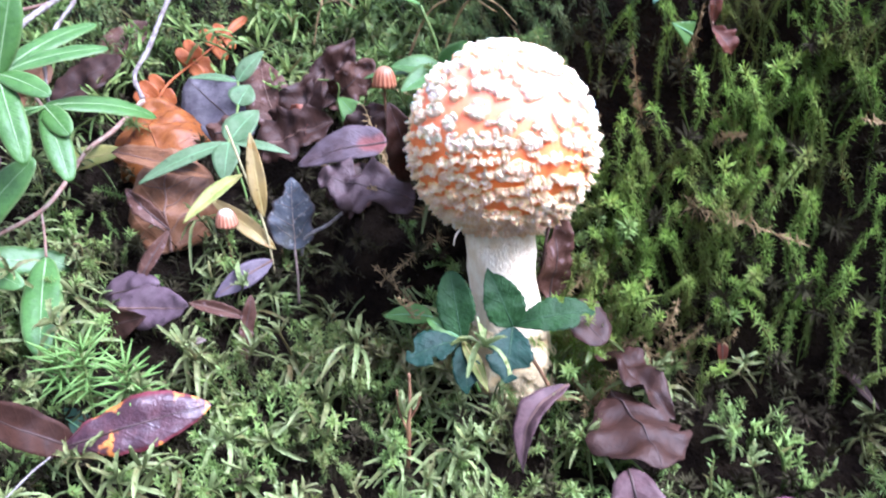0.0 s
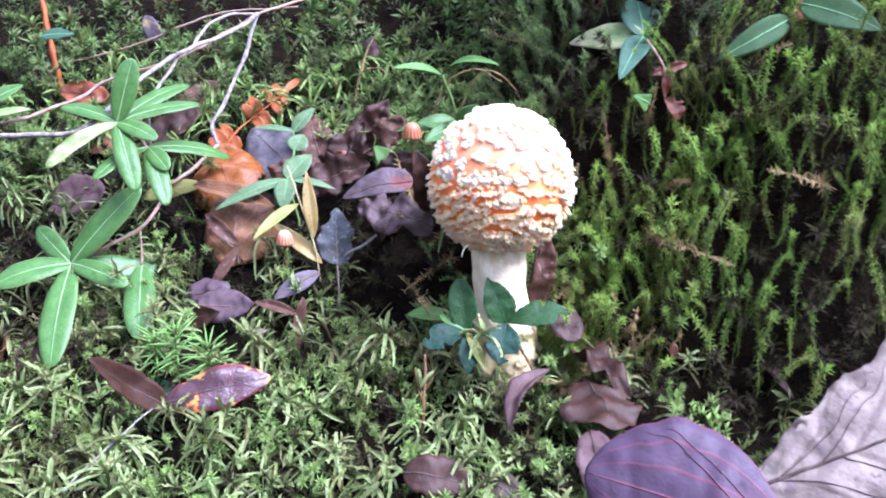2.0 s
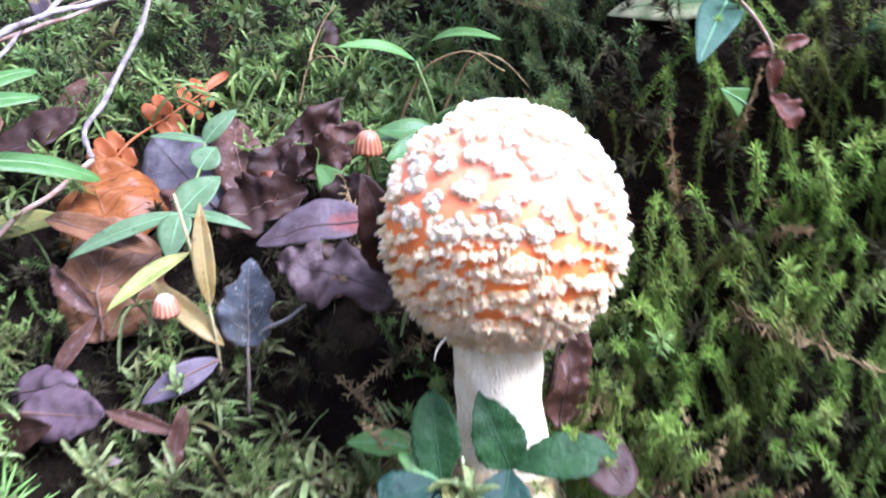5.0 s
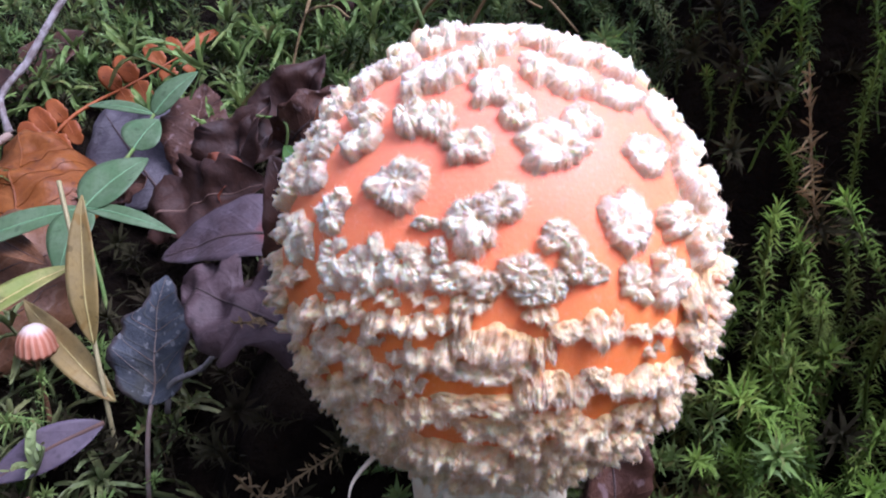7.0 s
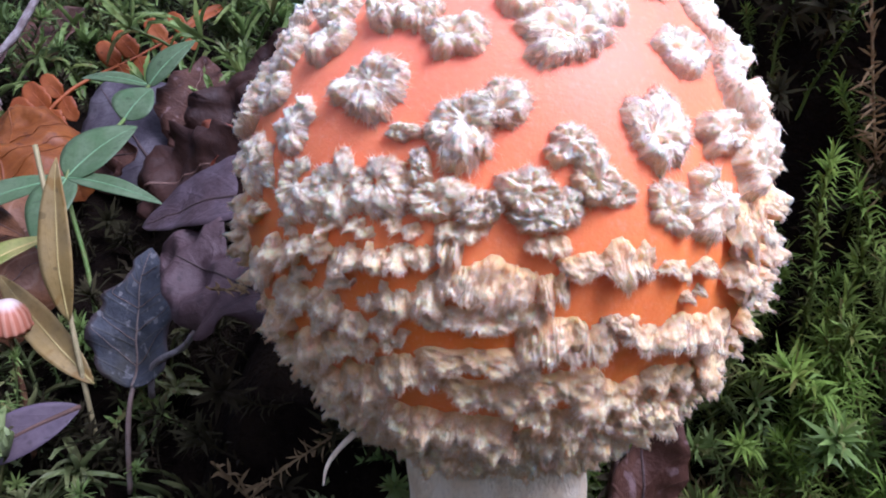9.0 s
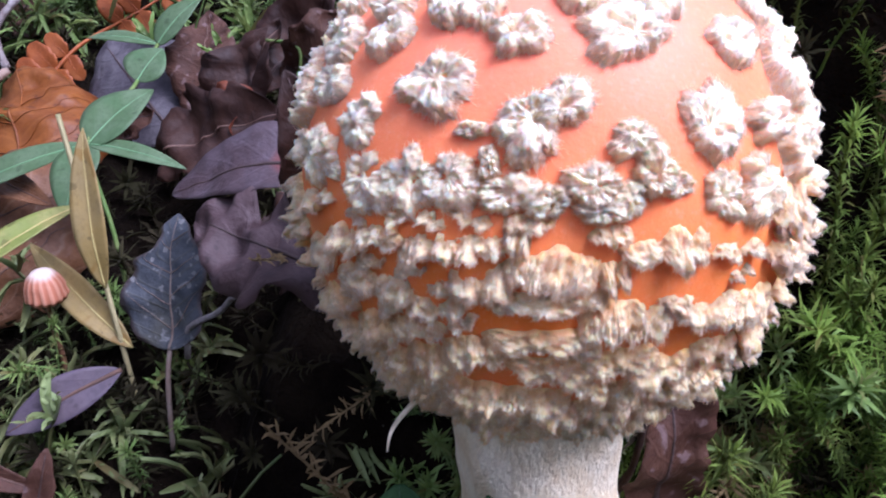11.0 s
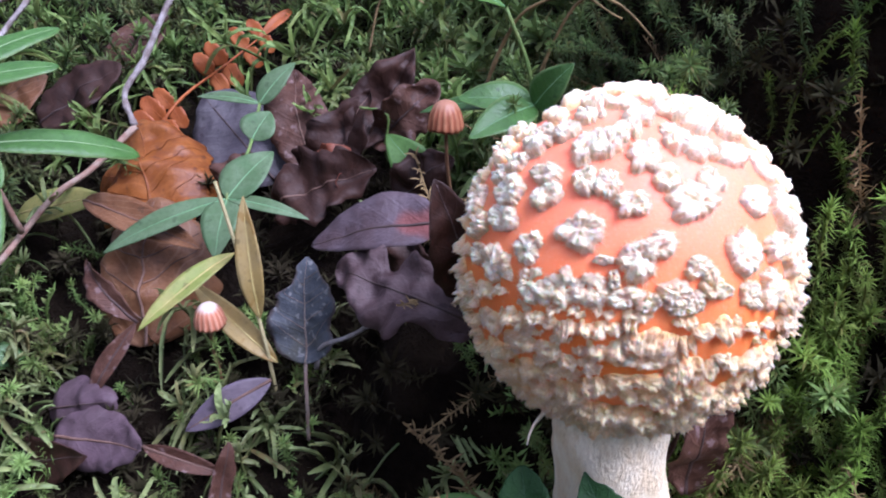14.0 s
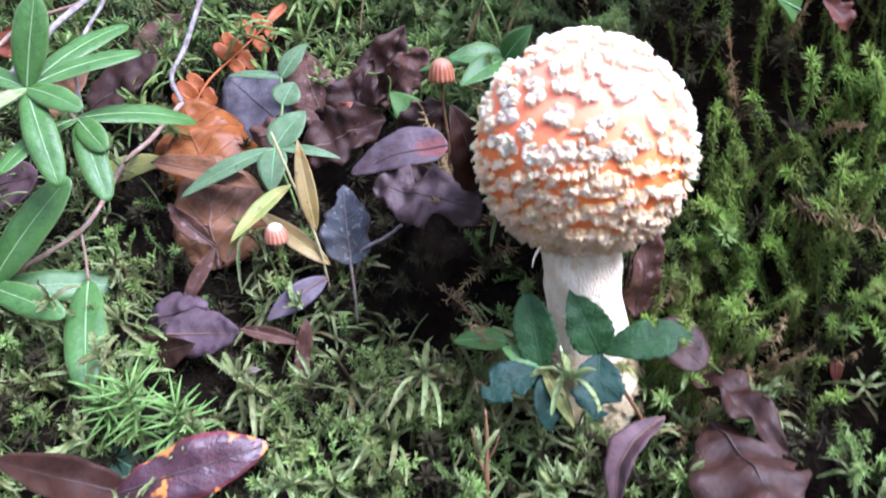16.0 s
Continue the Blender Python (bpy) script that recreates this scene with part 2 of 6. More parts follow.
M_SMALL = leaf_material("faded_leaf", (0.112, 0.086, 0.108), (0.150, 0.115, 0.132), (0.085, 0.058, 0.072), 5, 2.0, 0.35, glow=0.15, spots=(0.30, 0.235, 0.090), spot_scale=75, edge=(0.10, 0.075, 0.10))
M_VIOLET = leaf_material("violet_leaf", (0.054, 0.030, 0.056), (0.074, 0.045, 0.074), (0.165, 0.035, 0.060), 4.5, 3.0, 0.9, spots=(0.120, 0.050, 0.060), spot_scale=38, rough=0.6, glow=0.1, scale=60, wrinkle=0.9, specular=0.3, arcs=3.0)
M_WHITE = leaf_material("bleached_leaf", (0.285, 0.225, 0.190), (0.185, 0.140, 0.120), (0.11, 0.075, 0.065), 4, 1.2, 1.2, spots=(0.15, 0.11, 0.11), spot_scale=140, rough=0.7, glow=0.1, scale=70, wrinkle=1.8)
M_RIB_BROWN = plain_material("brown_midrib", (0.124, 0.068, 0.046), (0.093, 0.050, 0.034), 200, 0.6)
M_RIB_PALE = plain_material("pale_midrib", (0.19, 0.15, 0.12), (0.15, 0.10, 0.075), 200, 0.6)
M_RIB_DARK = plain_material("dark_midrib", (0.037, 0.022, 0.019), (0.056, 0.031, 0.025), 200, 0.6)
M_RIB_PINK = plain_material("pink_midrib", (0.13, 0.036, 0.05), (0.06, 0.026, 0.055), 200, 0.5)
M_NEEDLE = plain_material("needle", (0.17, 0.32, 0.07), (0.23, 0.38, 0.10), 220, 0.45, glow=0.35)
M_BICOLOUR = leaf_material("green_white_leaf", (0.155, 0.25, 0.055), (0.42, 0.39, 0.22), (0.124, 0.205, 0.074), 5, 2.0, 0.3, glow=0.3, scale=90)
M_DULL_GREEN = leaf_material("dull_green_leaf", (0.030, 0.075, 0.022), (0.045, 0.10, 0.03), (0.03, 0.07, 0.02), 6, 1.6, 0.4, glow=0.2, rough=0.7, specular=0.25)
M_BLUE_GREEN = leaf_material("blue_green_leaf", (0.040, 0.095, 0.058), (0.056, 0.125, 0.075), (0.030, 0.075, 0.048), 5, 2.0, 0.3, glow=0.25, rough=0.65, specular=0.3)

# the mushroom's skins
k = Mat("cap_skin")
where = k.coords(False)
high = k.node("ShaderNodeSeparateXYZ")
k.put(high.inputs[0], where)
skin = k.mix(k.ramp(high.outputs[2], -0.004, 0.028), (0.90, 0.215, 0.026), (0.90, 0.25, 0.140))
skin = k.mix(k.math("MULTIPLY", k.noise(90, 4, 0.6, where), 0.4), skin, (0.88, 0.25, 0.095))
skin = k.mix(k.math("MULTIPLY", k.noise(1500, 3, 0.6, where, 0.5, 0.75), 0.2), skin, (0.9, 0.45, 0.32))
k.bump(k.noise(1800, 3, 0.6, where, 0.2, 0.8), 0.12, 0.0002)
k.p.inputs["Subsurface Weight"].default_value = 0.35
k.p.inputs["Subsurface Radius"].default_value = (0.004, 0.0015, 0.0008)
k.p.inputs["Subsurface Scale"].default_value = 1.0
M_CAP = k.finish(skin, 0.5, 0.0, None, 0.3)



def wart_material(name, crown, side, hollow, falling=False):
    """Cream fibrous flesh, paler on the crown; warm bounce and shade of the low parts are put into the colour, streaked
    along the fibres, which fan out or (falling) run down.
    """
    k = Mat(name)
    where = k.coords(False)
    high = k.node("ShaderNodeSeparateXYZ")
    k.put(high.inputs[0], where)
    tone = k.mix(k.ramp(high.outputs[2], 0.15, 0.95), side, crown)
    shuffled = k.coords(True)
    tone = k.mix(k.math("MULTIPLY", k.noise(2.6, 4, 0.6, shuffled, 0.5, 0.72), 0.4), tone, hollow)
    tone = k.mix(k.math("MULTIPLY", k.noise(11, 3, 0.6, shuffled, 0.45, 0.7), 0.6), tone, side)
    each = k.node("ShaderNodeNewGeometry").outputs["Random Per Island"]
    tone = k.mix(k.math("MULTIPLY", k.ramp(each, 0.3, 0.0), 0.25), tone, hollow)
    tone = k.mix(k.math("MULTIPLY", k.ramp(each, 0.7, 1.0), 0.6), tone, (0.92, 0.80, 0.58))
    lay = k.node("ShaderNodeCombineXYZ")
    if falling:
        k.put(lay.inputs[0], k.math("MULTIPLY", k.math("ADD", high.outputs[0], k.math("MULTIPLY", k.noise(1.6, 2, 0.5, k.coords(False)), 0.5)), 4.6))
        k.put(lay.inputs[1], k.math("MULTIPLY", high.outputs[1], 0.45))
        k.put(lay.inputs[2], k.math("MULTIPLY", high.outputs[2], 0.45))
    else:
        k.put(lay.inputs[0], k.math("MULTIPLY", k.math("ARCTAN2", high.outputs[1], high.outputs[0]), 3.0))
        k.put(lay.inputs[1], k.math("MULTIPLY", k.math("SQRT", k.math("ADD", k.math("MULTIPLY", high.outputs[0], high.outputs[0]), k.math("MULTIPLY", high.outputs[1], high.outputs[1]))), 1.3))
        k.put(lay.inputs[2], k.math("MULTIPLY", high.outputs[2], 0.8))
    strands = k.noise(5.0, 4, 0.7, lay.outputs[0], 0.28, 0.72)
    tone = k.mix(k.math("MULTIPLY", k.ramp(strands, 0.5, 0.0), 0.26), tone, hollow)
    k.bump(k.math("ADD", strands, k.math("MULTIPLY", k.noise(24, 4, 0.75, shuffled, 0.25, 0.75), 0.9)), 0.5, 0.00008)
    k.p.inputs["Subsurface Weight"].default_value = 0.75
    k.p.inputs["Subsurface Radius"].default_value = (0.0022, 0.0011, 0.0006)
    k.p.inputs["Subsurface Scale"].default_value = 1.0
    return k.finish(tone, 0.95, 0.0, None, 0.1)


# yellower by row; warm bounce off the orange skin is put into the lower tones
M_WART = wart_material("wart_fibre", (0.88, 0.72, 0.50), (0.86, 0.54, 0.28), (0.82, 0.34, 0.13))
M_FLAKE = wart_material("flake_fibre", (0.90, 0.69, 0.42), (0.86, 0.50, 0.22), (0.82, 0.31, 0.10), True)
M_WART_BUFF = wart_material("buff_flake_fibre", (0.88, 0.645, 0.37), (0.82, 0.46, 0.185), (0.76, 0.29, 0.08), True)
M_STEM = plain_material("stem_flesh", (0.88, 0.77, 0.56), (0.78, 0.62, 0.38), 260, 0.8, 0.8, 0.0006, (1, 1, 0.5))
M_BULB = plain_material("bulb_flesh", (0.92, 0.78, 0.48), (0.86, 0.60, 0.27), 150, 0.8, 0.9, 0.0008)


# ---- shapes ----
def smooth(a, b, x):
    t = np.clip((np.asarray(x, float) - a) / (b - a), 0, 1)
    return t * t * (3 - 2 * t)


def part(name, bm, material, parent, label=""):
    """Links a bmesh as one mesh object under its thing or part; coordinates are the thing's own."""
    mesh = bpy.data.meshes.new(name)
    bm.to_mesh(mesh)
    bm.free()
    mesh.materials.append(material)
    for p in mesh.polygons:
        p.use_smooth = True
    ob = new(name, mesh)
    ob.parent = parent
    return tagged(ob, label)


def thing(name, at, label, category, group="", kind=""):
    ob = new(name)
    ob.location = at
    ob.empty_display_size = 0.005
    return tagged(ob, label, category, group, kind)


def tube(path, radii, sides=7, bm=None, rough=0.0):
    """A round rod along a path of points, with a radius for each."""
    bm = bm or bmesh.new()
    pts = [Vector(p) for p in path]
    rings, side = [], None
    for i, p in enumerate(pts):
        d = (pts[min(i + 1, len(pts) - 1)] - pts[max(i - 1, 0)]).normalized()
        side = d.orthogonal().normalized() if side is None else (side - d * side.dot(d)).normalized()
        up = d.cross(side)
        r = radii[i] if isinstance(radii, (list, tuple)) else radii
        ring = []
        for n in range(sides):
            a = 2 * math.pi * n / sides
            k = r * (1 + rough * noise.noise(p * 400 + Vector((n * 3.1, 0, 0))))
            ring.append(bm.verts.new(p + (side * math.cos(a) + up * math.sin(a)) * k))
        rings.append(ring)
    for a, b in zip(rings, rings[1:]):
        for n in range(sides):
            bm.faces.new((a[n], a[(n + 1) % sides], b[(n + 1) % sides], b[n]))
    bm.faces.new(rings[0][::-1])
    bm.faces.new(rings[-1])
    return bm


def glide(points, steps=6):
    """A smooth line through points (Catmull-Rom)."""
    p = [Vector(q) for q in points]
    p = [p[0] * 2 - p[1], *p, p[-1] * 2 - p[-2]]
    out = []
    for a, b, c, d in zip(p, p[1:], p[2:], p[3:]):
        for i in range(steps):
            t = i / steps
            out.append(0.5 * (2 * b + (c - a) * t + (2 * a - 5 * b + 4 * c - d) * t * t + (3 * b - a - 3 * c + d) * t ** 3))
    return out + [p[-2]]


def outline(kind, u):
    """Half width of a leaf, from its base (0) to its tip (1), 1 at its widest."""
    if kind == "lance":
        return math.sin(math.pi * u ** 0.85) ** 0.8 if 0 < u < 1 else 0.0
    if kind == "oblong":
        return (math.sin(math.pi * u ** 0.95) ** 0.45) * (0.75 + 0.25 * u) if 0 < u < 1 else 0.0
    if kind == "strap":
        return min(1.0, 5 * u + 0.15) * (1 - u ** 5) ** 0.6
    if kind == "ovate":
        return math.sin(math.pi * u ** 0.68) ** 0.75 if 0 < u < 1 else 0.0
    if kind == "fin":
        return (1 - u) ** 0.55 * min(1.0, 0.7 + 3 * u)
    if kind == "broad":
        return math.sin(math.pi * u ** 1.15) ** 0.72 if 0 < u < 1 else 0.0
    if kind == "obovate":
        return math.sin(math.pi * u ** 1.45) ** 0.7 if 0 < u < 1 else 0.0
    if kind == "round":
        return math.sin(math.pi * u ** 0.9) ** 0.5 if 0 < u < 1 else 0.0
    if kind == "triangle":
        return max(0.0, (1 - u)) * min(1, u * 12)
    return math.sin(math.pi * u) ** 0.6 if 0 < u < 1 else 0.0


LAST_BLADE = []      # the rows of the blade made last: (place, up, along, across)


def blade(base, tip, up, width, kind="lance", bend=0.1, cup=0.15, twist=0.0, sway=0.0, crumple=0.0, teeth=0, tooth=0.06, lobes=0, lobe=0.3, ragged=0.0, roll=0.0, thick=0.0003, nu=26, nv=8, seed=0.0, wave=0.0, bites=()):
    """A leaf blade from base to tip and the line of its midrib. bend: how far it arches up; cup: how far the halves fold up;
    twist: degrees from base to tip; sway: sideways curve; crumple: metres of unevenness; roll: curl of the edges;
    bites: pieces eaten out of the edge, each (place along it, side -1 or 1, depth, half length)."""
    base, tip = Vector(base), Vector(tip)
    d = tip - base
    length = d.length
    d.normalize()
    n0 = Vector(up)
    n0 = (n0 - d * n0.dot(d)).normalized()
    s0 = d.cross(n0)
    bm = bmesh.new()
    uvl = bm.loops.layers.uv.new("UVMap")
    rows, spine, uv_of = [], [], {}
    for i in range(nu + 1):
        u = i / nu
        turn = Matrix.Rotation(radians(twist) * (u - 0.3), 3, d)
        n, s = turn @ n0, turn @ s0
        mid = base + d * (length * u) + n0 * (bend * length * 4 * u * (1 - u)) + s0 * (sway * length * 4 * u * (1 - u))
        half = width / 2 * outline(kind, min(max(u, 0.004), 0.996))
        if teeth:
            half *= 1 + tooth * (2 * ((u * teeth) % 1) - 1) * -1
        if lobes:
            half *= 1 - lobe * (0.5 + 0.5 * math.cos(2 * math.pi * lobes * u))
        spine.append(mid)
        row = []
        for j in range(nv + 1):
            v = 2 * j / nv - 1
            w = half * (1 + ragged * noise.noise(Vector((u * 9 + seed, v * 0.7 * (1 if v > 0 else 9), seed * 3)))) if abs(v) > 0.01 else 0.0
            for u0, way, deep, reach in bites:
                if v * way > 0:
                    w *= 1 - deep * math.exp(-((u - u0) / reach) ** 4)
            curl = roll * abs(v) ** 2
            out = abs(v) * w
            p = mid + s * (math.copysign(1, v) * out * math.cos(curl)) + n * (out * (cup - math.sin(curl)))
            p += n * (wave * half * math.sin(u * 19 + seed * 5 + v * 2) * abs(v))
            if crumple:
                q = p * 75 + Vector((seed * 7, seed * 3, 0))
                p += n * crumple * (noise.noise(q) + 0.55 * noise.noise(q * 2.7))
            row.append((p, n, u, v))
        rows.append(row)
    LAST_BLADE[:] = rows
    faces = []
    layers = []
    for sign in (0.5, -0.5):
        grid = []
        for row in rows:
            line = []
            for p, n, u, v in row:
                vert = bm.verts.new(p + n * thick * sign * (1 - 0.5 * abs(v)))
                uv_of[vert] = (u, v * 0.5 + 0.5)
                line.append(vert)
            grid.append(line)
        layers.append(grid)
    top, low = layers
    for i in range(nu):
        for j in range(nv):
            faces.append((top[i][j], top[i][j + 1], top[i + 1][j + 1], top[i + 1][j]))
            faces.append((low[i][j], low[i + 1][j], low[i + 1][j + 1], low[i][j + 1]))
        faces.append((top[i][0], top[i + 1][0], low[i + 1][0], low[i][0]))
        faces.append((top[i][nv], low[i][nv], low[i + 1][nv], top[i + 1][nv]))
    for j in range(nv):
        faces.append((top[0][j], low[0][j], low[0][j + 1], top[0][j + 1]))
        faces.append((top[nu][j], top[nu][j + 1], low[nu][j + 1], low[nu][j]))
    for f in faces:
        face = bm.faces.new(f)
        for loop in face.loops:
            loop[uvl].uv = uv_of[loop.vert]
    if crumple:
        mids = [row[nv // 2][0] for row in rows]
    else:
        mids = spine
    return bm, mids, n0


def midrib(line, up, r, lift=0.00012):
    stops = line[:-1]
    pts = [Vector(p) + Vector(up) * lift for p in stops]
    return tube(pts, [r * (1 - 0.8 * i / len(pts)) for i in range(len(pts))], 5)


def side_veins(parent, starts, lean, r, material, reach=0.86):
    """Fine raised veins on the blade made last: pairs that leave the midrib at the given places along it and run out to the edge."""
    nu, nv = len(LAST_BLADE) - 1, len(LAST_BLADE[0]) - 1
    for n, u0 in enumerate(starts):
        for way in (-1, 1):
            line = []
            for k in range(19):
                s = reach * k / 18
                u = min(u0 + 0.03 * way * (n % 2) + lean * s ** 1.15 * (1 - u0), 0.97) * nu
                v = (0.5 + 0.5 * way * s) * nv
                i, j = min(int(u), nu - 1), min(int(v), nv - 1)
                fu, fv = u - i, v - j
                p = (LAST_BLADE[i][j][0] * (1 - fv) + LAST_BLADE[i][j + 1][0] * fv) * (1 - fu) + (LAST_BLADE[i + 1][j][0] * (1 - fv) + LAST_BLADE[i + 1][j + 1][0] * fv) * fu
                line.append(p + LAST_BLADE[i][j][1] * 0.00035)
            part("side_vein", tube(line, [r * (1 - 0.035 * k) for k in range(19)], 5), material, parent)


def add_leaf(parent, base, tip, up, width, material, rib, name="leaf", rib_r=0.00045, label="", **shape):
    """A leaf as a part of a plant, with its midrib under it. Places are in the parent's own coordinates."""
    bm, line, n = blade(base, tip, up, width, **shape)
    ob = part(name, bm, material, parent, label)
    part("midrib", midrib(line, n, rib_r), rib, ob)
    return ob


def fallen_leaf(name, base, tip, up, width, material, rib, label, petiole=(), rib_r=0.0006, category="leaf", group="fallen leaves", stalk_r=0.0006, veins=(), vein_lean=0.5, vein_r=0.0003, **shape):
    """A leaf that lies by itself: blade, midrib and, where it shows, the stalk through the points given."""
    at = Vector(base)
    ob = thing(name, at, label, category, group)
    if group and shape.get("crumple", 0) > 0.001:        # dead leaves are never quite smooth or whole
        shape["crumple"] *= 1.45
        shape["ragged"] = max(shape.get("ragged", 0), 0.16)
    bm, line, n = blade((0, 0, 0), Vector(tip) - at, up, width, **shape)
    part("blade", bm, material, ob)
    part("midrib", midrib(line, n, rib_r), rib, ob)
    if veins:
        side_veins(ob, veins, vein_lean, vein_r, rib)
    if petiole:
        part("petiole", tube(glide([Vector((0, 0, 0)), *[Vector(p) - at for p in petiole]]), stalk_r, 6), rib, ob)
    return ob


# ---- ground ----
LEFT_Y = [-3, -0.6, -0.1, 0.1, 0.168, 0.214, 0.25, 0.28, 0.34, 0.40, 0.45, 0.55, 0.7, 1.0, 2.0, 6.0]
LEFT_Z = [-0.5, -0.18, -0.09, -0.05, -0.032, -0.014, 0.000, 0.012, 0.042, 0.060, 0.076, 0.11, 0.19, 0.36, 0.7, 1.3]
RIGHT_Y = [-3, -0.6, -0.1, 0.1, 0.168, 0.20, 0.232, 0.247, 0.262, 0.275, 0.287, 0.30, 0.34, 0.40, 0.5, 0.7, 1.0, 2.0, 6.0]
RIGHT_Z = [-0.5, -0.18, -0.09, -0.045, -0.024, -0.018, -0.016, 0.002, 0.040, 0.070, 0.105, 0.128, 0.165, 0.22, 0.30, 0.42, 0.52, 0.8, 1.4]


def ground_height(x, y):
    """Height of the soil under the moss: a gentle slope that turns into a steep bank behind and to the right of the mushroom."""
    x, y = np.asarray(x, float), np.asarray(y, float)
    left = np.interp(y, LEFT_Y, LEFT_Z)
    nearer = np.clip((x - 0.10) * 0.45, -0.02, 0.035)
    right = np.interp(y + nearer, RIGHT_Y, RIGHT_Z)
    w = smooth(0.0, 0.085, x) * (1 - 0.6 * smooth(0.5, 1.5, x))
    shelf = np.interp(y, [0.24, 0.258, 0.272, 0.30, 0.34], [-0.05, -0.012, 0.036, 0.050, 0.052])
    left = left + np.maximum(shelf - left, 0) * smooth(-0.052, -0.034, x) * (1 - smooth(0.34, 0.42, y))
    shade_spur = 0.27 * smooth(0.0, 0.08, x - 0.030 - 0.72 * (y + 0.09)) * smooth(0.16, 0.23, y) * (1 - smooth(0.5, 0.9, y))      # added rise out of view on the right; keeps the sun off the bank
    sky_bowl = 0.42 * np.clip(np.hypot(x, y - 0.2) - 1.1, 0, 9)      # added ring of unseen rising ground; blocks light from the low sky
    return left * (1 - w) + right * w + shade_spur + sky_bowl + 0.0045 * np.sin(x * 61 + 1.3) * np.sin(y * 53 + x * 20) + 0.0025 * np.sin(x * 140 + y * 90)


def axis(fine_a, fine_b, step, far_a, far_b):
    mid = np.arange(fine_a, fine_b + step / 2, step)
    grow = np.geomspace(step, 9.0, 30).cumsum()
    low, high = fine_a - grow, fine_b + grow
    return np.concatenate([low[low > far_a][::-1], mid, high[high < far_b]])


gx, gy = axis(-0.34, 0.46, 0.0045, -40, 40), axis(0.05, 0.66, 0.0045, -40, 40)
GX, GY = np.meshgrid(gx, gy)
GZ = ground_height(GX, GY) + 0.0022 * np.sin(GX * 700 + 3 * np.sin(GY * 310)) * np.sin(GY * 640 + 2 * np.sin(GX * 270))
ground_mesh = bpy.data.meshes.new("ground")
nx = len(gx)
quads = [(j * nx + i, j * nx + i + 1, (j + 1) * nx + i + 1, (j + 1) * nx + i) for j in range(len(gy) - 1) for i in range(nx - 1)]
ground_mesh.from_pydata(np.stack([GX, GY, GZ], -1).reshape(-1, 3).tolist(), [], quads)
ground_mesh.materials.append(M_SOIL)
for p in ground_mesh.polygons:
    p.use_smooth = True
tagged(new("ground", ground_mesh), "forest soil of a mossy bank, darkened for the shade under the moss", "ground", kind="structure")


# ---- moss ----
def ribbon(points, widths, side, age, keel=0.25, gain=0.35):
    """A narrow leaf with a keel: three vertices across, in triangles. Returns points, triangles, ages."""
    pts, tris, ages = [], [], []
    n = len(points)
    for i, (p, w) in enumerate(zip(points, widths)):
        d = points[min(i + 1, n - 1)] - points[max(i - 1, 0)]
        up = np.cross(side, d)
        up = up / (np.linalg.norm(up) + 1e-9)
        pts += [p - side * w, p - up * w * keel * 2, p + side * w]
        ages += [age + gain * i / (n - 1)] * 3
    for i in range(n - 1):
        a = 3 * i
        for b in (a, a + 1):
            tris += [(b, b + 1, b + 4), (b, b + 4, b + 3)]
    return np.array(pts), np.array(tris), np.array(ages)


def sliver(points, w, side, age):
    """A flat pointed leaf through three points, in three triangles."""
    a, b, c = points
    pts = [a - side * w * 0.7, a + side * w * 0.7, b - side * w, b + side * w, c]
    return np.array(pts), np.array([(0, 1, 3), (0, 3, 2), (2, 3, 4)]), age + np.array([0, 0, 0.15, 0.15, 0.3])


def gather(pieces):
    v, t, a, base = [], [], [], 0
    for p, q, r in pieces:
        v.append(p), t.append(q + base), a.append(r)
        base += len(p)
    return np.concatenate(v), np.concatenate(t), np.clip(np.concatenate(a), 0, 1)


def unit(v):
    return v / (np.linalg.norm(v) + 1e-12)


def stem_piece(line, r):
    pts, tris = [], []
    for i, p in enumerate(line):
        for n in range(3):
            a = 2.094 * n
            pts.append(p + np.array([math.cos(a), math.sin(a), 0]) * r)
    for i in range(len(line) - 1):
        for n in range(3):
            a, b = 3 * i + n, 3 * i + (n + 1) % 3
            tris += [(a, b, b + 3), (a, b + 3, a + 3)]
    return np.array(pts), np.array(tris), np.zeros(len(pts))


def finger(points, radii, age):
    """A soft round branchlet: a three-sided rod that narrows to its tip."""
    pts, tris, ages = [], [], []
    n = len(points)
    for i, (p, w) in enumerate(zip(points, radii)):
        d = unit(points[min(i + 1, n - 1)] - points[max(i - 1, 0)])
        side = unit(np.cross(d, np.array([0.31, 0.22, 0.92])))
        up = np.cross(side, d)
        pts += [p - side * w, p + side * w, p + up * w * 1.3]
        ages += [age + 0.4 * i / (n - 1)] * 3
    for i in range(n - 1):
        for k in range(3):
            a, b = 3 * i + k, 3 * i + (k + 1) % 3
            tris += [(a, b, b + 3), (a, b + 3, a + 3)]
    return np.array(pts), np.array(tris), np.array(ages)


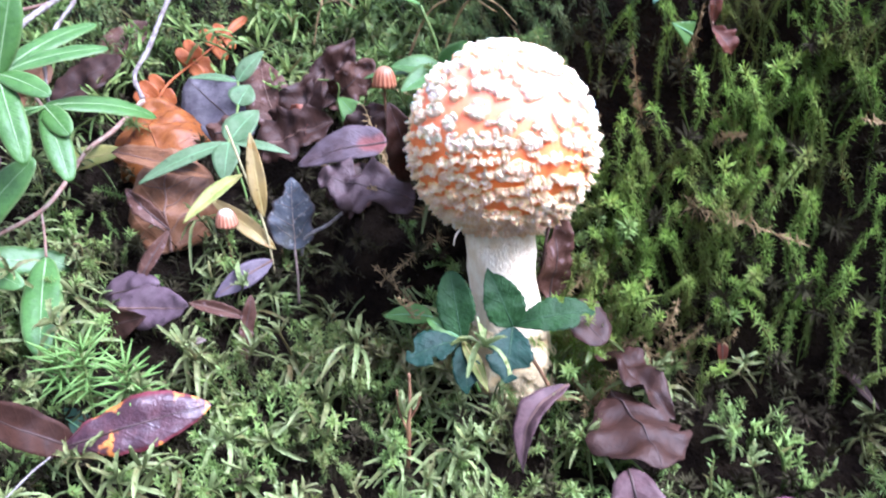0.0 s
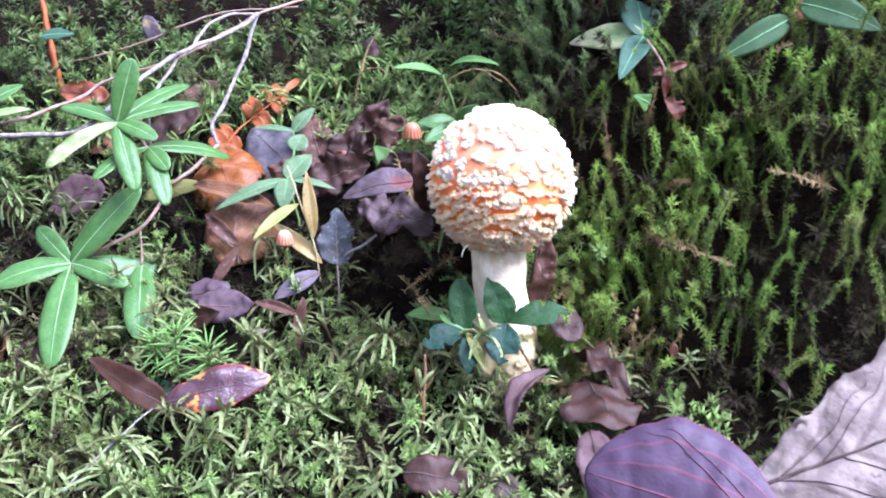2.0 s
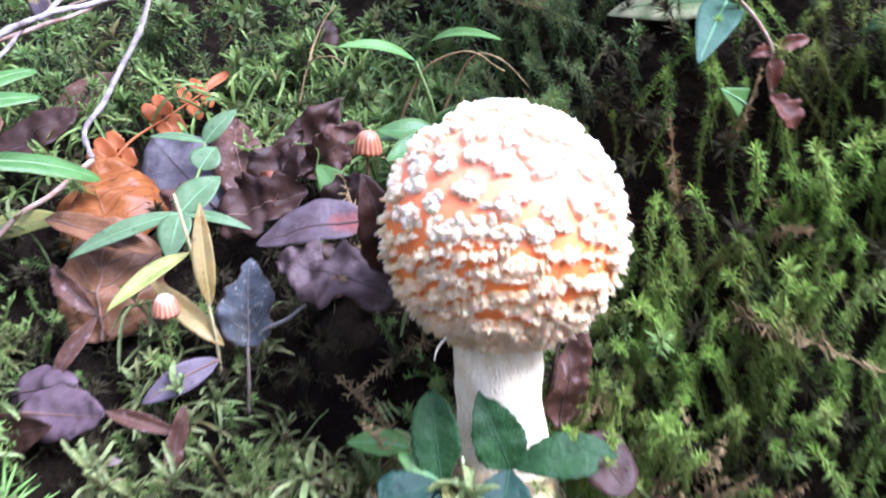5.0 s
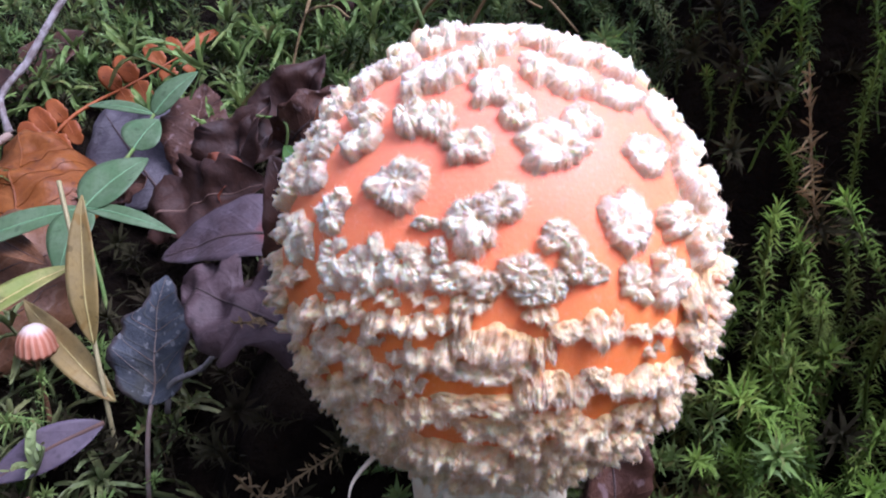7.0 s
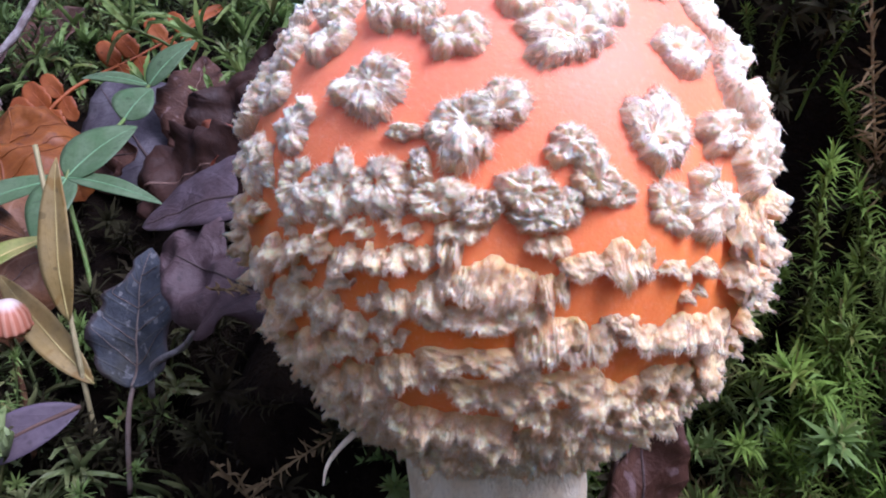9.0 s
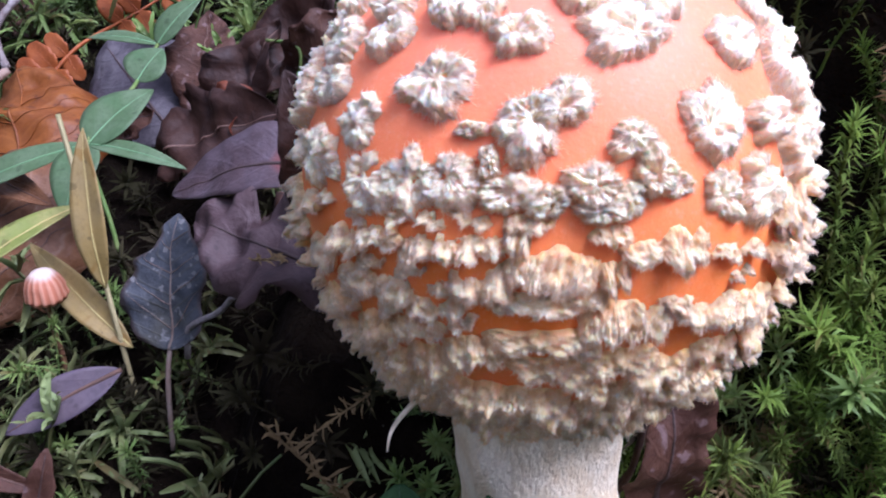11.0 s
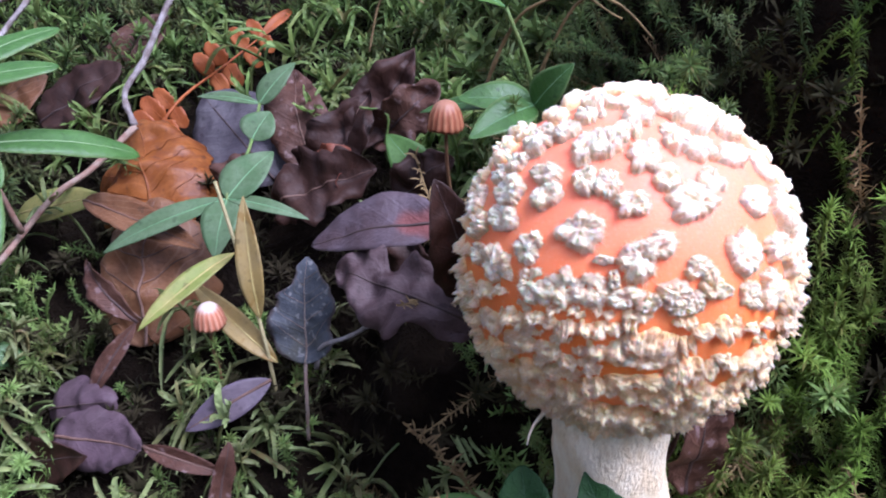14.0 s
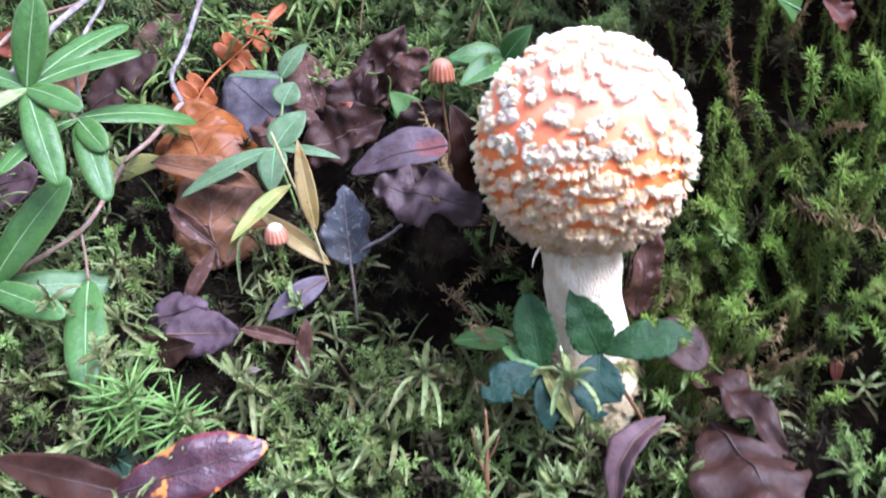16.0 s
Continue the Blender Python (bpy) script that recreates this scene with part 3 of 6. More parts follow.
def leafy(rng, at, length, spread=1.0, wide=1.0, start=0.12, age=0.0, dense=1.0):
    """Short pointed leaves set close along a shoot, bent outwards, sparser and browner below, with a star of longer young ones at its tip."""
    pieces = []
    leaves = max(16, int(length / 0.00027 * dense))
    for i in range(leaves):
        u = start + (0.97 - start) * (i / (leaves - 1)) ** 0.85
        if u < 0.5 and rng.uniform() < 0.35 * (0.5 - u) / 0.5 + 0.1:
            continue
        a = i * 2.4 + rng.normal(0, 0.4)
        out = np.array([math.cos(a), math.sin(a), 0])
        size = rng.uniform(0.0021, 0.0034) * spread * (0.72 + 0.4 * u)
        d = unit(out + np.array([0, 0, 0.75 + rng.normal(0, 0.2)]))
        p0 = at(u)
        pts = [p0, p0 + d * size * 0.55, p0 + d * size * 0.80 + (out * 0.30 + np.array([0, 0, -0.34 + rng.normal(0, 0.16)])) * size]
        side = unit(np.cross(out, np.array([0, 0, 1.0])) + rng.normal(0, 0.3, 3))
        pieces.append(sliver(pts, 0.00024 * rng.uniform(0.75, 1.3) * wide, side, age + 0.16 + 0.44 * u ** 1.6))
    top, below = at(1.0), at(0.93)
    axis_up = unit(top - below)
    for i in range(17):
        a, rise = i * 2.4, (i / 16) ** 1.2
        flat = unit(np.cross(axis_up, np.array([math.cos(a), math.sin(a), 0.13])))
        d = unit(flat * (1.0 - 0.72 * rise) + axis_up * (0.35 + 0.75 * rise))
        size = rng.uniform(0.0030, 0.0044) * spread * (1 - 0.3 * rise)
        p0 = below + (top - below) * rise
        pts = [p0, p0 + d * size * 0.55, p0 + d * size * 0.92 + flat * size * 0.16]
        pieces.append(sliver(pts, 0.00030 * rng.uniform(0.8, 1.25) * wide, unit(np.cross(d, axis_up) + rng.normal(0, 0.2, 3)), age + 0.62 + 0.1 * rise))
    return pieces


def bank_shoot(rng, length=0.03, spread=1.0, wide=1.0, twigs=0, dense=1.0):
    """A slender upright moss shoot, now and then with short side shoots."""
    lean, curve = rng.normal(0, 0.08, 2), rng.normal(0, 0.20, 2)
    wob, ph = rng.uniform(0.02, 0.06), rng.uniform(0, 6.28)

    def at(u):
        return np.array([lean[0] * u + curve[0] * u * u + wob * math.sin(7 * u + ph), lean[1] * u + curve[1] * u * u + wob * math.cos(6 * u + ph), u - 0.12 * u * u * (abs(curve[0]) + abs(curve[1]))]) * length
    pieces = [stem_piece([at(u) for u in np.linspace(0, 1, 7)], 0.00034)] + leafy(rng, at, length, spread, wide, dense=dense)
    for _ in range(twigs):
        foot, a = at(rng.uniform(0.35, 0.75)), rng.uniform(0, 6.28)
        reach = length * rng.uniform(0.22, 0.40)
        way = np.array([math.cos(a) * 0.75, math.sin(a) * 0.75, 0.8]) * reach

        def twig_at(u):
            return foot + way * u + np.array([0, 0, 0.3]) * reach * u * u
        pieces += [stem_piece([twig_at(u) for u in (0, 0.5, 1.0)], 0.00026)] + leafy(rng, twig_at, reach, spread * 0.85, wide, 0.2, 0.1, dense)
    return gather(pieces)


def strap(rng, start, out, size, rise, sag, w, age):
    """One arched branchlet: a keeled strap that rises, bends over and ends blunt and pale, with a few scale leaves along its edges."""
    side = unit(np.cross(out, np.array([0, 0, 1.0])))
    d = unit(out + np.array([0, 0, rise]))
    swing = rng.normal(0, 0.25)
    pts = [start + (d * q - np.array([0, 0, 1.0]) * sag * q * q + side * swing * q * q) * size for q in (0, 0.22, 0.45, 0.68, 0.88, 1.0)]
    pieces = [ribbon(pts, [w * 0.55, w * 0.85, w, w, w * 0.85, w * 0.3], side, age - 0.15, 0.45, 0.65)]
    for k, q in enumerate((1, 2, 3, 4)):
        way = unit(pts[q + 1] - pts[q])
        sgn = 1 if k % 2 else -1
        p = pts[q] + way * rng.uniform(0, 0.0008)
        f = unit(way + side * sgn * rng.uniform(0.35, 0.8) + rng.normal(0, 0.2, 3)) * rng.uniform(0.0009, 0.0019)
        pieces.append(sliver([p, p + f * 0.5, p + f], w * 0.42, unit(np.cross(f, np.array([0.2, 0.1, 1.0]))), age + 0.1))
    return pieces


def floor_shoot(rng, tiers=2, length=0.02):
    """A shoot of step moss: a thin stem with tiers of arched pale branchlets and a tuft of short upright ones at its tip."""
    lean = rng.normal(0, 0.45, 2)

    def at(u):
        return np.array([lean[0] * u * u, lean[1] * u * u, u * (1 - 0.15 * u)]) * length
    pieces = [stem_piece([at(u) for u in np.linspace(0, 1, 6)], 0.00042)]
    for t in range(tiers):
        u0 = 0.35 + 0.55 * t / max(tiers - 1, 1)
        for i in range(int(rng.integers(4, 7))):
            a = i * 2.4 + t + rng.normal(0, 0.35)
            out = np.array([math.cos(a), math.sin(a), 0])
            pieces += strap(rng, at(min(u0 + rng.normal(0, 0.05), 1.0)), out, rng.uniform(0.0075, 0.0140), rng.uniform(0.5, 1.4), rng.uniform(0.6, 1.5), rng.uniform(0.00050, 0.00075), 0.10 + 0.35 * u0 + rng.uniform(-0.1, 0.15))
    for i in range(4):
        a = i * 1.6 + rng.normal(0, 0.3)
        out = np.array([math.cos(a), math.sin(a), 0])
        pieces += strap(rng, at(1.0), out, rng.uniform(0.0045, 0.0080), rng.uniform(1.2, 2.6), rng.uniform(0.0, 0.4), rng.uniform(0.00055, 0.00080), 0.5)
    return gather(pieces)


def finger_shoot(rng):
    """A tuft of plump upright green fingers, each clad in short leaves."""
    pieces = []
    for n in range(int(rng.integers(5, 9))):
        a = n * 2.4 + rng.normal(0, 0.4)
        foot = np.array([math.cos(a), math.sin(a), 0]) * rng.uniform(0.001, 0.004)
        lean = foot * rng.uniform(40, 130) + rng.normal(0, 0.12, 3)
        length = rng.uniform(0.011, 0.021)
        def at(u):
            return foot + np.array([lean[0] * u * (0.5 + u), lean[1] * u * (0.5 + u), u * (1 - 0.25 * u)]) * length
        pieces.append(finger([at(u) for u in (0, 0.35, 0.7, 0.92, 1.0)], [0.0003, 0.0006, 0.00062, 0.0004, 0.0001], 0.25))
        for i in range(22):
            u = 0.15 + 0.85 * i / 21
            b = i * 2.4
            out = np.array([math.cos(b), math.sin(b), 0])
            d = unit(out * 0.75 + np.array([0, 0, 1.0]))
            p = at(u)
            size = rng.uniform(0.0018, 0.0034)
            side = unit(np.cross(out, np.array([0, 0, 1.0])))
            pieces.append(sliver([p, p + d * size * 0.55, p + d * size + out * size * 0.2], 0.00042, side, 0.3 + 0.5 * u))
    return gather(pieces)


def dead_shoot(rng):
    """A dry, feathery brown moss branch with short stiff side twigs."""
    length = rng.uniform(0.018, 0.032)
    bendy = rng.normal(0, 0.75, 2)
    def at(u):
        return np.array([bendy[0] * u * u, bendy[1] * u * u, u]) * length
    pieces = [stem_piece([at(u) for u in np.linspace(0, 1, 7)], 0.00028)]
    for i in range(100):
        u = 0.1 + 0.9 * i / 99
        a = i * 2.4 + rng.normal(0, 0.9)
        out = np.array([math.cos(a), math.sin(a), 0])
        size = 0.0056 * (1 - 0.6 * u) * rng.uniform(0.4, 1.7)
        d = unit(out + np.array([0, 0, 0.8]) + rng.normal(0, 0.4, 3))
        side = unit(np.cross(d, np.array([0, 0.3, 1.0])))
        pts = [at(u), at(u) + d * size * 0.55, at(u) + d * size + np.array([0, 0, -0.2]) * size]
        pieces.append(sliver(pts, 0.00024, side, u))
    return gather(pieces)


def normal_at(x, y):
    e = 0.012
    dx = (ground_height(x + e, y) - ground_height(x - e, y)) / (2 * e)
    dy = (ground_height(x, y + e) - ground_height(x, y - e)) / (2 * e)
    n = np.stack([-dx, -dy, np.ones_like(dx)], -1)
    return n / np.linalg.norm(n, axis=-1, keepdims=True)


def moss_patch(name, label, material, variants, places, rng, upright=0.6, size=(0.75, 1.25), tilt=0.25, sink=0.003):
    """One sheet of moss: shoots of several kinds set on the soil at the places given, leaning between upright and square to it."""
    xs, ys = places[:, 0], places[:, 1]
    zs, ns = ground_height(xs, ys), normal_at(xs, ys)
    V, T, A, base = [], [], [], 0
    for x, y, z, n in zip(xs, ys, zs, ns):
        v, t, a = variants[rng.integers(len(variants))]
        up = unit(n * (1 - upright) + np.array([0, 0, 1.0]) * upright + rng.normal(0, tilt, 3))
        s = unit(np.cross(up, rng.normal(0, 1, 3)))
        m = np.stack([s, np.cross(up, s), up], 0)
        k = rng.uniform(*size)
        V.append((v * k) @ m + np.array([x, y, z]) - up * sink)
        T.append(t + base)
        A.append(a)
        base += len(v)
    V, T, A = np.concatenate(V), np.concatenate(T), np.concatenate(A)
    mesh = bpy.data.meshes.new(name)
    mesh.vertices.add(len(V))
    mesh.vertices.foreach_set("co", V.astype(np.float32).ravel())
    mesh.loops.add(len(T) * 3)
    mesh.loops.foreach_set("vertex_index", T.astype(np.int32).ravel())
    mesh.polygons.add(len(T))
    mesh.polygons.foreach_set("loop_start", np.arange(0, len(T) * 3, 3, dtype=np.int32))
    mesh.update(calc_edges=True)
    mesh.attributes.new("age", "FLOAT", "POINT").data.foreach_set("value", A.astype(np.float32))
    mesh.materials.append(material)
    return tagged(new(name, mesh), label, "moss", kind="stuff")


def scatter(rng, x0, x1, y0, y1, step, keep):
    """Uneven places on a jittered grid, where keep(x, y), the chance from 0 to 1, lets them stand."""
    X, Y = np.meshgrid(np.arange(x0, x1, step), np.arange(y0, y1, step))
    P = np.stack([X.ravel(), Y.ravel()], -1) + rng.uniform(-0.6, 0.6, (X.size, 2)) * step
    return P[rng.uniform(0, 1, len(P)) < keep(P[:, 0], P[:, 1])]


def steepness(x, y):
    """How much more surface the slope has than its plan."""
    return np.minimum(1 / np.maximum(normal_at(x, y)[..., 2], 0.01), 3.2) / 3.2


STEM_AT = (0.0235, 0.241)


def off_stem(x, y, r=0.017):
    return ((x - STEM_AT[0] - 0.002) ** 2 + (y - STEM_AT[1]) ** 2 > r * r) * 1.0


def clumps(x, y, f=90.0, shift=0.0):
    return 0.5 + 0.5 * np.sin(x * f + 2.1 * np.sin(y * f * 0.7 + shift)) * np.sin(y * f * 0.9 + 1.7 * np.sin(x * f * 0.6 - shift))


def is_bank(x, y):
    """1 on the steep bank and behind, 0 on the gentle slope in front."""
    edge = np.where(x > 0.03, 0.238 - np.clip((x - 0.1) * 0.3, 0, 0.03), 0.335)
    return smooth(-0.012, 0.012, y - edge)


def pile(x, y):
    """1 where dead leaves cover the moss."""
    frond_bed = smooth(1.25, 0.8, ((x + 0.140) / 0.034) ** 2 + ((y - 0.400) / 0.055) ** 2)
    return np.maximum(0.85 * frond_bed, smooth(1.25, 0.8, ((x + 0.112) / 0.082) ** 2 + ((y - 0.350) / 0.055) ** 2))


def open_bank(x, y):
    """Thinner moss in front of the plants up on the bank and in the dark hollow at its foot."""
    plants = smooth(1.2, 0.8, ((x - 0.084) / 0.026) ** 2 + ((y - 0.302) / 0.028) ** 2)
    foot = smooth(0.070, 0.090, x) * smooth(0.258, 0.244, y)
    return (1 - 0.62 * plants) * (1 - 0.3 * foot) * (1 - 0.5 * smooth(0.11, 0.16, x))


UNDER_LEAVES = [(-0.118, 0.201, 0.017), (-0.097, 0.206, 0.016), (0.068, 0.197, 0.026), (0.070, 0.219, 0.018), (-0.004, 0.164, 0.015), (0.025, 0.165, 0.012), (0.063, 0.167, 0.014),
                (0.035, 0.200, 0.011), (-0.117, 0.253, 0.021), (-0.134, 0.272, 0.021), (-0.083, 0.267, 0.015), (-0.089, 0.250, 0.013), (-0.142, 0.187, 0.012), (-0.122, 0.296, 0.020), (-0.128, 0.312, 0.020), (-0.030, 0.270, 0.023), (-0.042, 0.287, 0.020)]


def bare(x, y):
    """Less moss where a fallen leaf lies on it."""
    k = 1.0
    for a, b, r in UNDER_LEAVES:
        k = k * (1 - 0.75 * smooth(1.0, 0.55, ((x - a) ** 2 + (y - b) ** 2) / r ** 2))
    return k


rng = np.random.default_rng(7)
bank_kinds = [bank_shoot(rng, rng.uniform(0.030, 0.056), 1.18, 0.85, (0, 0, 1, 0, 0)[n % 5], 1.15) for n in range(15)]
far_kinds = [bank_shoot(rng, rng.uniform(0.026, 0.042), 2.1, 3.0, 0, 0.2) for _ in range(6)]
slope_kinds = [bank_shoot(rng, rng.uniform(0.024, 0.044), 1.9, 1.8, n % 3, 0.55) for n in range(8)]
floor_kinds = [floor_shoot(rng, 1 + n % 3, rng.uniform(0.013, 0.026)) for n in range(14)]
star_kinds = [bank_shoot(rng, rng.uniform(0.018, 0.032), 1.15, 1.0, n % 2, 0.9) for n in range(6)]
finger_kinds = [finger_shoot(rng) for _ in range(6)]
dead_kinds = [dead_shoot(rng) for _ in range(5)]
under_kinds = [bank_shoot(rng, rng.uniform(0.010, 0.016), 1.6, 1.7, 0, 0.2) for _ in range(6)]

steep = np.concatenate([
    scatter(rng, 0.0, 0.30, 0.215, 0.34, 0.0040, lambda x, y: steepness(x, y) * is_bank(x, y) * off_stem(x, y, 0.02) * (0.50 + 0.50 * smooth(0.25, 0.75, clumps(x, y, 80))) * open_bank(x, y) * (1 - smooth(0.292, 0.315, y))),
    scatter(rng, 0.042, 0.095, 0.236, 0.275, 0.0042, lambda x, y: 0.55 * open_bank(x, y) * (1 - smooth(0.075, 0.09, x) * smooth(0.262, 0.250, y)))])
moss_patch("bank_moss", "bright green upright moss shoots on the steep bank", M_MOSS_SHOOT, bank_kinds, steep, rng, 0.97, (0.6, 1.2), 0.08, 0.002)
# same shoots as below; the upper bank's shade is put into their darker green
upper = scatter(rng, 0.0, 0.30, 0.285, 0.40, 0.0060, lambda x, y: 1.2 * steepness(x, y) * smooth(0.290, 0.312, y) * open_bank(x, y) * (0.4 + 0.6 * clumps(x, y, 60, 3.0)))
moss_patch("upper_moss", "moss shoots at the top of the bank, their green darkened for shade", M_MOSS_BANK, bank_kinds, upper, rng, 0.7, (0.7, 1.2), 0.3, 0.002)
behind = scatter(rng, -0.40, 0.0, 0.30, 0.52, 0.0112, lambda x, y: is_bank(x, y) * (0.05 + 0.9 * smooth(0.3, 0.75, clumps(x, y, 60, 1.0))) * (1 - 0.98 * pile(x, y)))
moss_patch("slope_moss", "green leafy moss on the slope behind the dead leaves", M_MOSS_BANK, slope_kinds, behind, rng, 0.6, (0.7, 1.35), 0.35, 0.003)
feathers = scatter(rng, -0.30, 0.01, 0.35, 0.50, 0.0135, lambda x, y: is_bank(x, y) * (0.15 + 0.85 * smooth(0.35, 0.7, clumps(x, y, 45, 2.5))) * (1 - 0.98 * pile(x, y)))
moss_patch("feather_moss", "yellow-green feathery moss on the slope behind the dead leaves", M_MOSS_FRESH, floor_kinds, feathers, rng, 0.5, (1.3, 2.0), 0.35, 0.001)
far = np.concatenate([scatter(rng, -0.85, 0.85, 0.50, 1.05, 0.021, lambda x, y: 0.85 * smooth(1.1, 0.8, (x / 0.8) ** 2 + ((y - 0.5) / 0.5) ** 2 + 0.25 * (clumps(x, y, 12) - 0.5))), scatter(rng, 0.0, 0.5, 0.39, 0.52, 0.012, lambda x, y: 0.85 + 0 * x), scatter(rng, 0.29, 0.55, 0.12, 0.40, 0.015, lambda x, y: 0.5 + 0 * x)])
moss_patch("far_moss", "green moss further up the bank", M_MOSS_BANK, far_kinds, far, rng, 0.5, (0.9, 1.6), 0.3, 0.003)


def front_cover(x, y):
    """How thick the moss stands in front: thin in the hollow at the right, under the cap and beneath the leaf."""
    hollow = smooth(0.055, 0.08, x) * smooth(0.160, 0.200, y)
    shade = smooth(-0.10, -0.075, x) * (1 - smooth(0.02, 0.03, x)) * smooth(0.232, 0.242, y) * (1 - smooth(0.275, 0.285, y))
    beside = smooth(1.25, 0.8, ((x + 0.028) / 0.036) ** 2 + ((y - 0.288) / 0.034) ** 2)
    leaf = smooth(-0.11, -0.1, x) * (1 - smooth(-0.05, -0.04, x)) * smooth(0.262, 0.268, y) * (1 - smooth(0.292, 0.3, y))
    return (1 - is_bank(x, y)) * off_stem(x, y) * (1 - 0.72 * hollow) * (1 - 0.1 * shade) * (1 - 0.25 * leaf) * (1 - 0.97 * beside) * (1 - 0.88 * pile(x, y))


front = scatter(rng, -0.27, 0.27, 0.06, 0.345, 0.0090, lambda x, y: bare(x, y) * front_cover(x, y) * (0.20 + 0.68 * smooth(0.25, 0.8, clumps(x, y, 75, 2.0))))
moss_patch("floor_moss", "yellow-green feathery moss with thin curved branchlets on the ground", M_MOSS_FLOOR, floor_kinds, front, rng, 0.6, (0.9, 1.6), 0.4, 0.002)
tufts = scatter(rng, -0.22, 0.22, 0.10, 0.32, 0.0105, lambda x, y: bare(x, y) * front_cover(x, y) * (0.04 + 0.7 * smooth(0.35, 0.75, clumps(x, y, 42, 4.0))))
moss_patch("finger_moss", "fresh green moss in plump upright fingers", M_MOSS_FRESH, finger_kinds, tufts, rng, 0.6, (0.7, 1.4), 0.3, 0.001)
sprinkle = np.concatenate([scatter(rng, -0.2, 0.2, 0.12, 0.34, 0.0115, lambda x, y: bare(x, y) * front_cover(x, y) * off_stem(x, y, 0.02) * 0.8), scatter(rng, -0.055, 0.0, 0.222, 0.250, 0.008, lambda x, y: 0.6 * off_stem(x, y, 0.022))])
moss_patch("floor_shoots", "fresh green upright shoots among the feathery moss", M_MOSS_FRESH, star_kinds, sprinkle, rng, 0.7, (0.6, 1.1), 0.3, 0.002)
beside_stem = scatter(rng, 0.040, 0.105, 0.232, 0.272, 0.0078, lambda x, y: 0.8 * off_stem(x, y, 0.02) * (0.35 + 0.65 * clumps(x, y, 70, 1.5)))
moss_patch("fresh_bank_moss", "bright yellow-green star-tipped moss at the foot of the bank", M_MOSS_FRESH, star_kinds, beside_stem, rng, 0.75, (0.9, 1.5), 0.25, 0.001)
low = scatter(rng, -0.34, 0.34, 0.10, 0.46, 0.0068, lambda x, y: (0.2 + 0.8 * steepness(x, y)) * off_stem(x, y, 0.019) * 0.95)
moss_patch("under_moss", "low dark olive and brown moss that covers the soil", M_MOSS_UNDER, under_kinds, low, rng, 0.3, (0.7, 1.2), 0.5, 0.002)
dry = np.concatenate([
    scatter(rng, 0.045, 0.075, 0.238, 0.275, 0.0056, lambda x, y: 0.8 + 0 * x), scatter(rng, 0.072, 0.11, 0.246, 0.29, 0.0085, lambda x, y: 0.7 + 0 * x),
    scatter(rng, -0.06, 0.01, 0.25, 0.30, 0.012, lambda x, y: 0.6 * bare(x, y) ** 2), scatter(rng, 0.1, 0.27, 0.25, 0.38, 0.026, lambda x, y: 0.4 + 0 * x), scatter(rng, -0.02, 0.04, 0.31, 0.36, 0.011, lambda x, y: 0.7 + 0 * x)])
fringe = scatter(rng, 0.048, 0.080, 0.240, 0.272, 0.0062, lambda x, y: 0.85 + 0 * x)
moss_patch("dry_fringe", "brown feathery moss branches that stick out of the bank", M_MOSS_DEAD, dead_kinds, fringe, rng, 0.3, (0.7, 1.1), 0.4, 0.002)
moss_patch("dry_moss", "dry brown feathery moss fronds on the bank", M_MOSS_DEAD, dead_kinds, dry, rng, 0.4, (0.7, 1.25), 0.6, 0.002)


# ---- the mushroom ----
CAP = Vector((0.0216, 0.245, 0.0928))
CAP_R, CAP_H = 0.0322, 0.0332
mushroom = thing("mushroom", (0.0250, 0.239, -0.006), "young orange mushroom, round cap covered in cream-white warts, stout pale stem", "mushroom")
M0 = Vector(mushroom.location)


def revolve(profile, centre, sides=64, uneven=0.0, freq=60.0, lean=(0, 0)):
    """A turned body from (radius, height) pairs round an upright axis that may lean."""
    bm = bmesh.new()
    rings = []
    z0 = profile[0][1]
    for r, z in profile:
        ring = []
        for n in range(sides):
            a = 2 * math.pi * n / sides
            p = Vector((math.cos(a) * r + lean[0] * (z - z0), math.sin(a) * r + lean[1] * (z - z0), z))
            p.xy = p.xy * 1.0
            k = uneven * noise.noise(p * freq)
            p += Vector((math.cos(a), math.sin(a), 0)) * k
            ring.append(bm.verts.new(Vector(centre) + p))
        rings.append(ring)
    for a, b in zip(rings, rings[1:]):
        for n in range(sides):
            bm.faces.new((a[n], a[(n + 1) % sides], b[(n + 1) % sides], b[n]))
    bm.faces.new(rings[0][::-1])
    bm.faces.new(rings[-1])
    return bm


profile = []
for i in range(49):
    e = -math.pi / 2 + math.pi * i / 48
    profile.append((max(CAP_R * math.cos(e), 0.0004), CAP_H * math.sin(e) * (1.0 if e > 0 else 0.97)))
cap_bm = revolve(profile, (0, 0, 0), 96, 0.0007, 55)
cap = part("cap", cap_bm, M_CAP, mushroom, "smooth salmon-orange cap skin between the warts")
cap.location = CAP - M0

stem_profile = [(0.0150, 0.000), (0.0152, 0.008), (0.0146, 0.016), (0.0138, 0.024), (0.0131, 0.034), (0.0128, 0.044), (0.0130, 0.054), (0.0136, 0.066)]
fine = [(float(np.interp(z, [q[1] for q in stem_profile], [q[0] for q in stem_profile])), float(z)) for z in np.linspace(0, 0.066, 30)]
part("stem", revolve(fine, (0.0012, 0.0006, 0.006), 72, 0.0012, 140, (-0.075, 0.07)), M_STEM, mushroom, "stout cream-white stem with fine fibres")
bulb_profile = [(0.0105, -0.012), (0.0142, -0.005), (0.0168, 0.003), (0.0174, 0.010), (0.0165, 0.017), (0.0146, 0.023)]
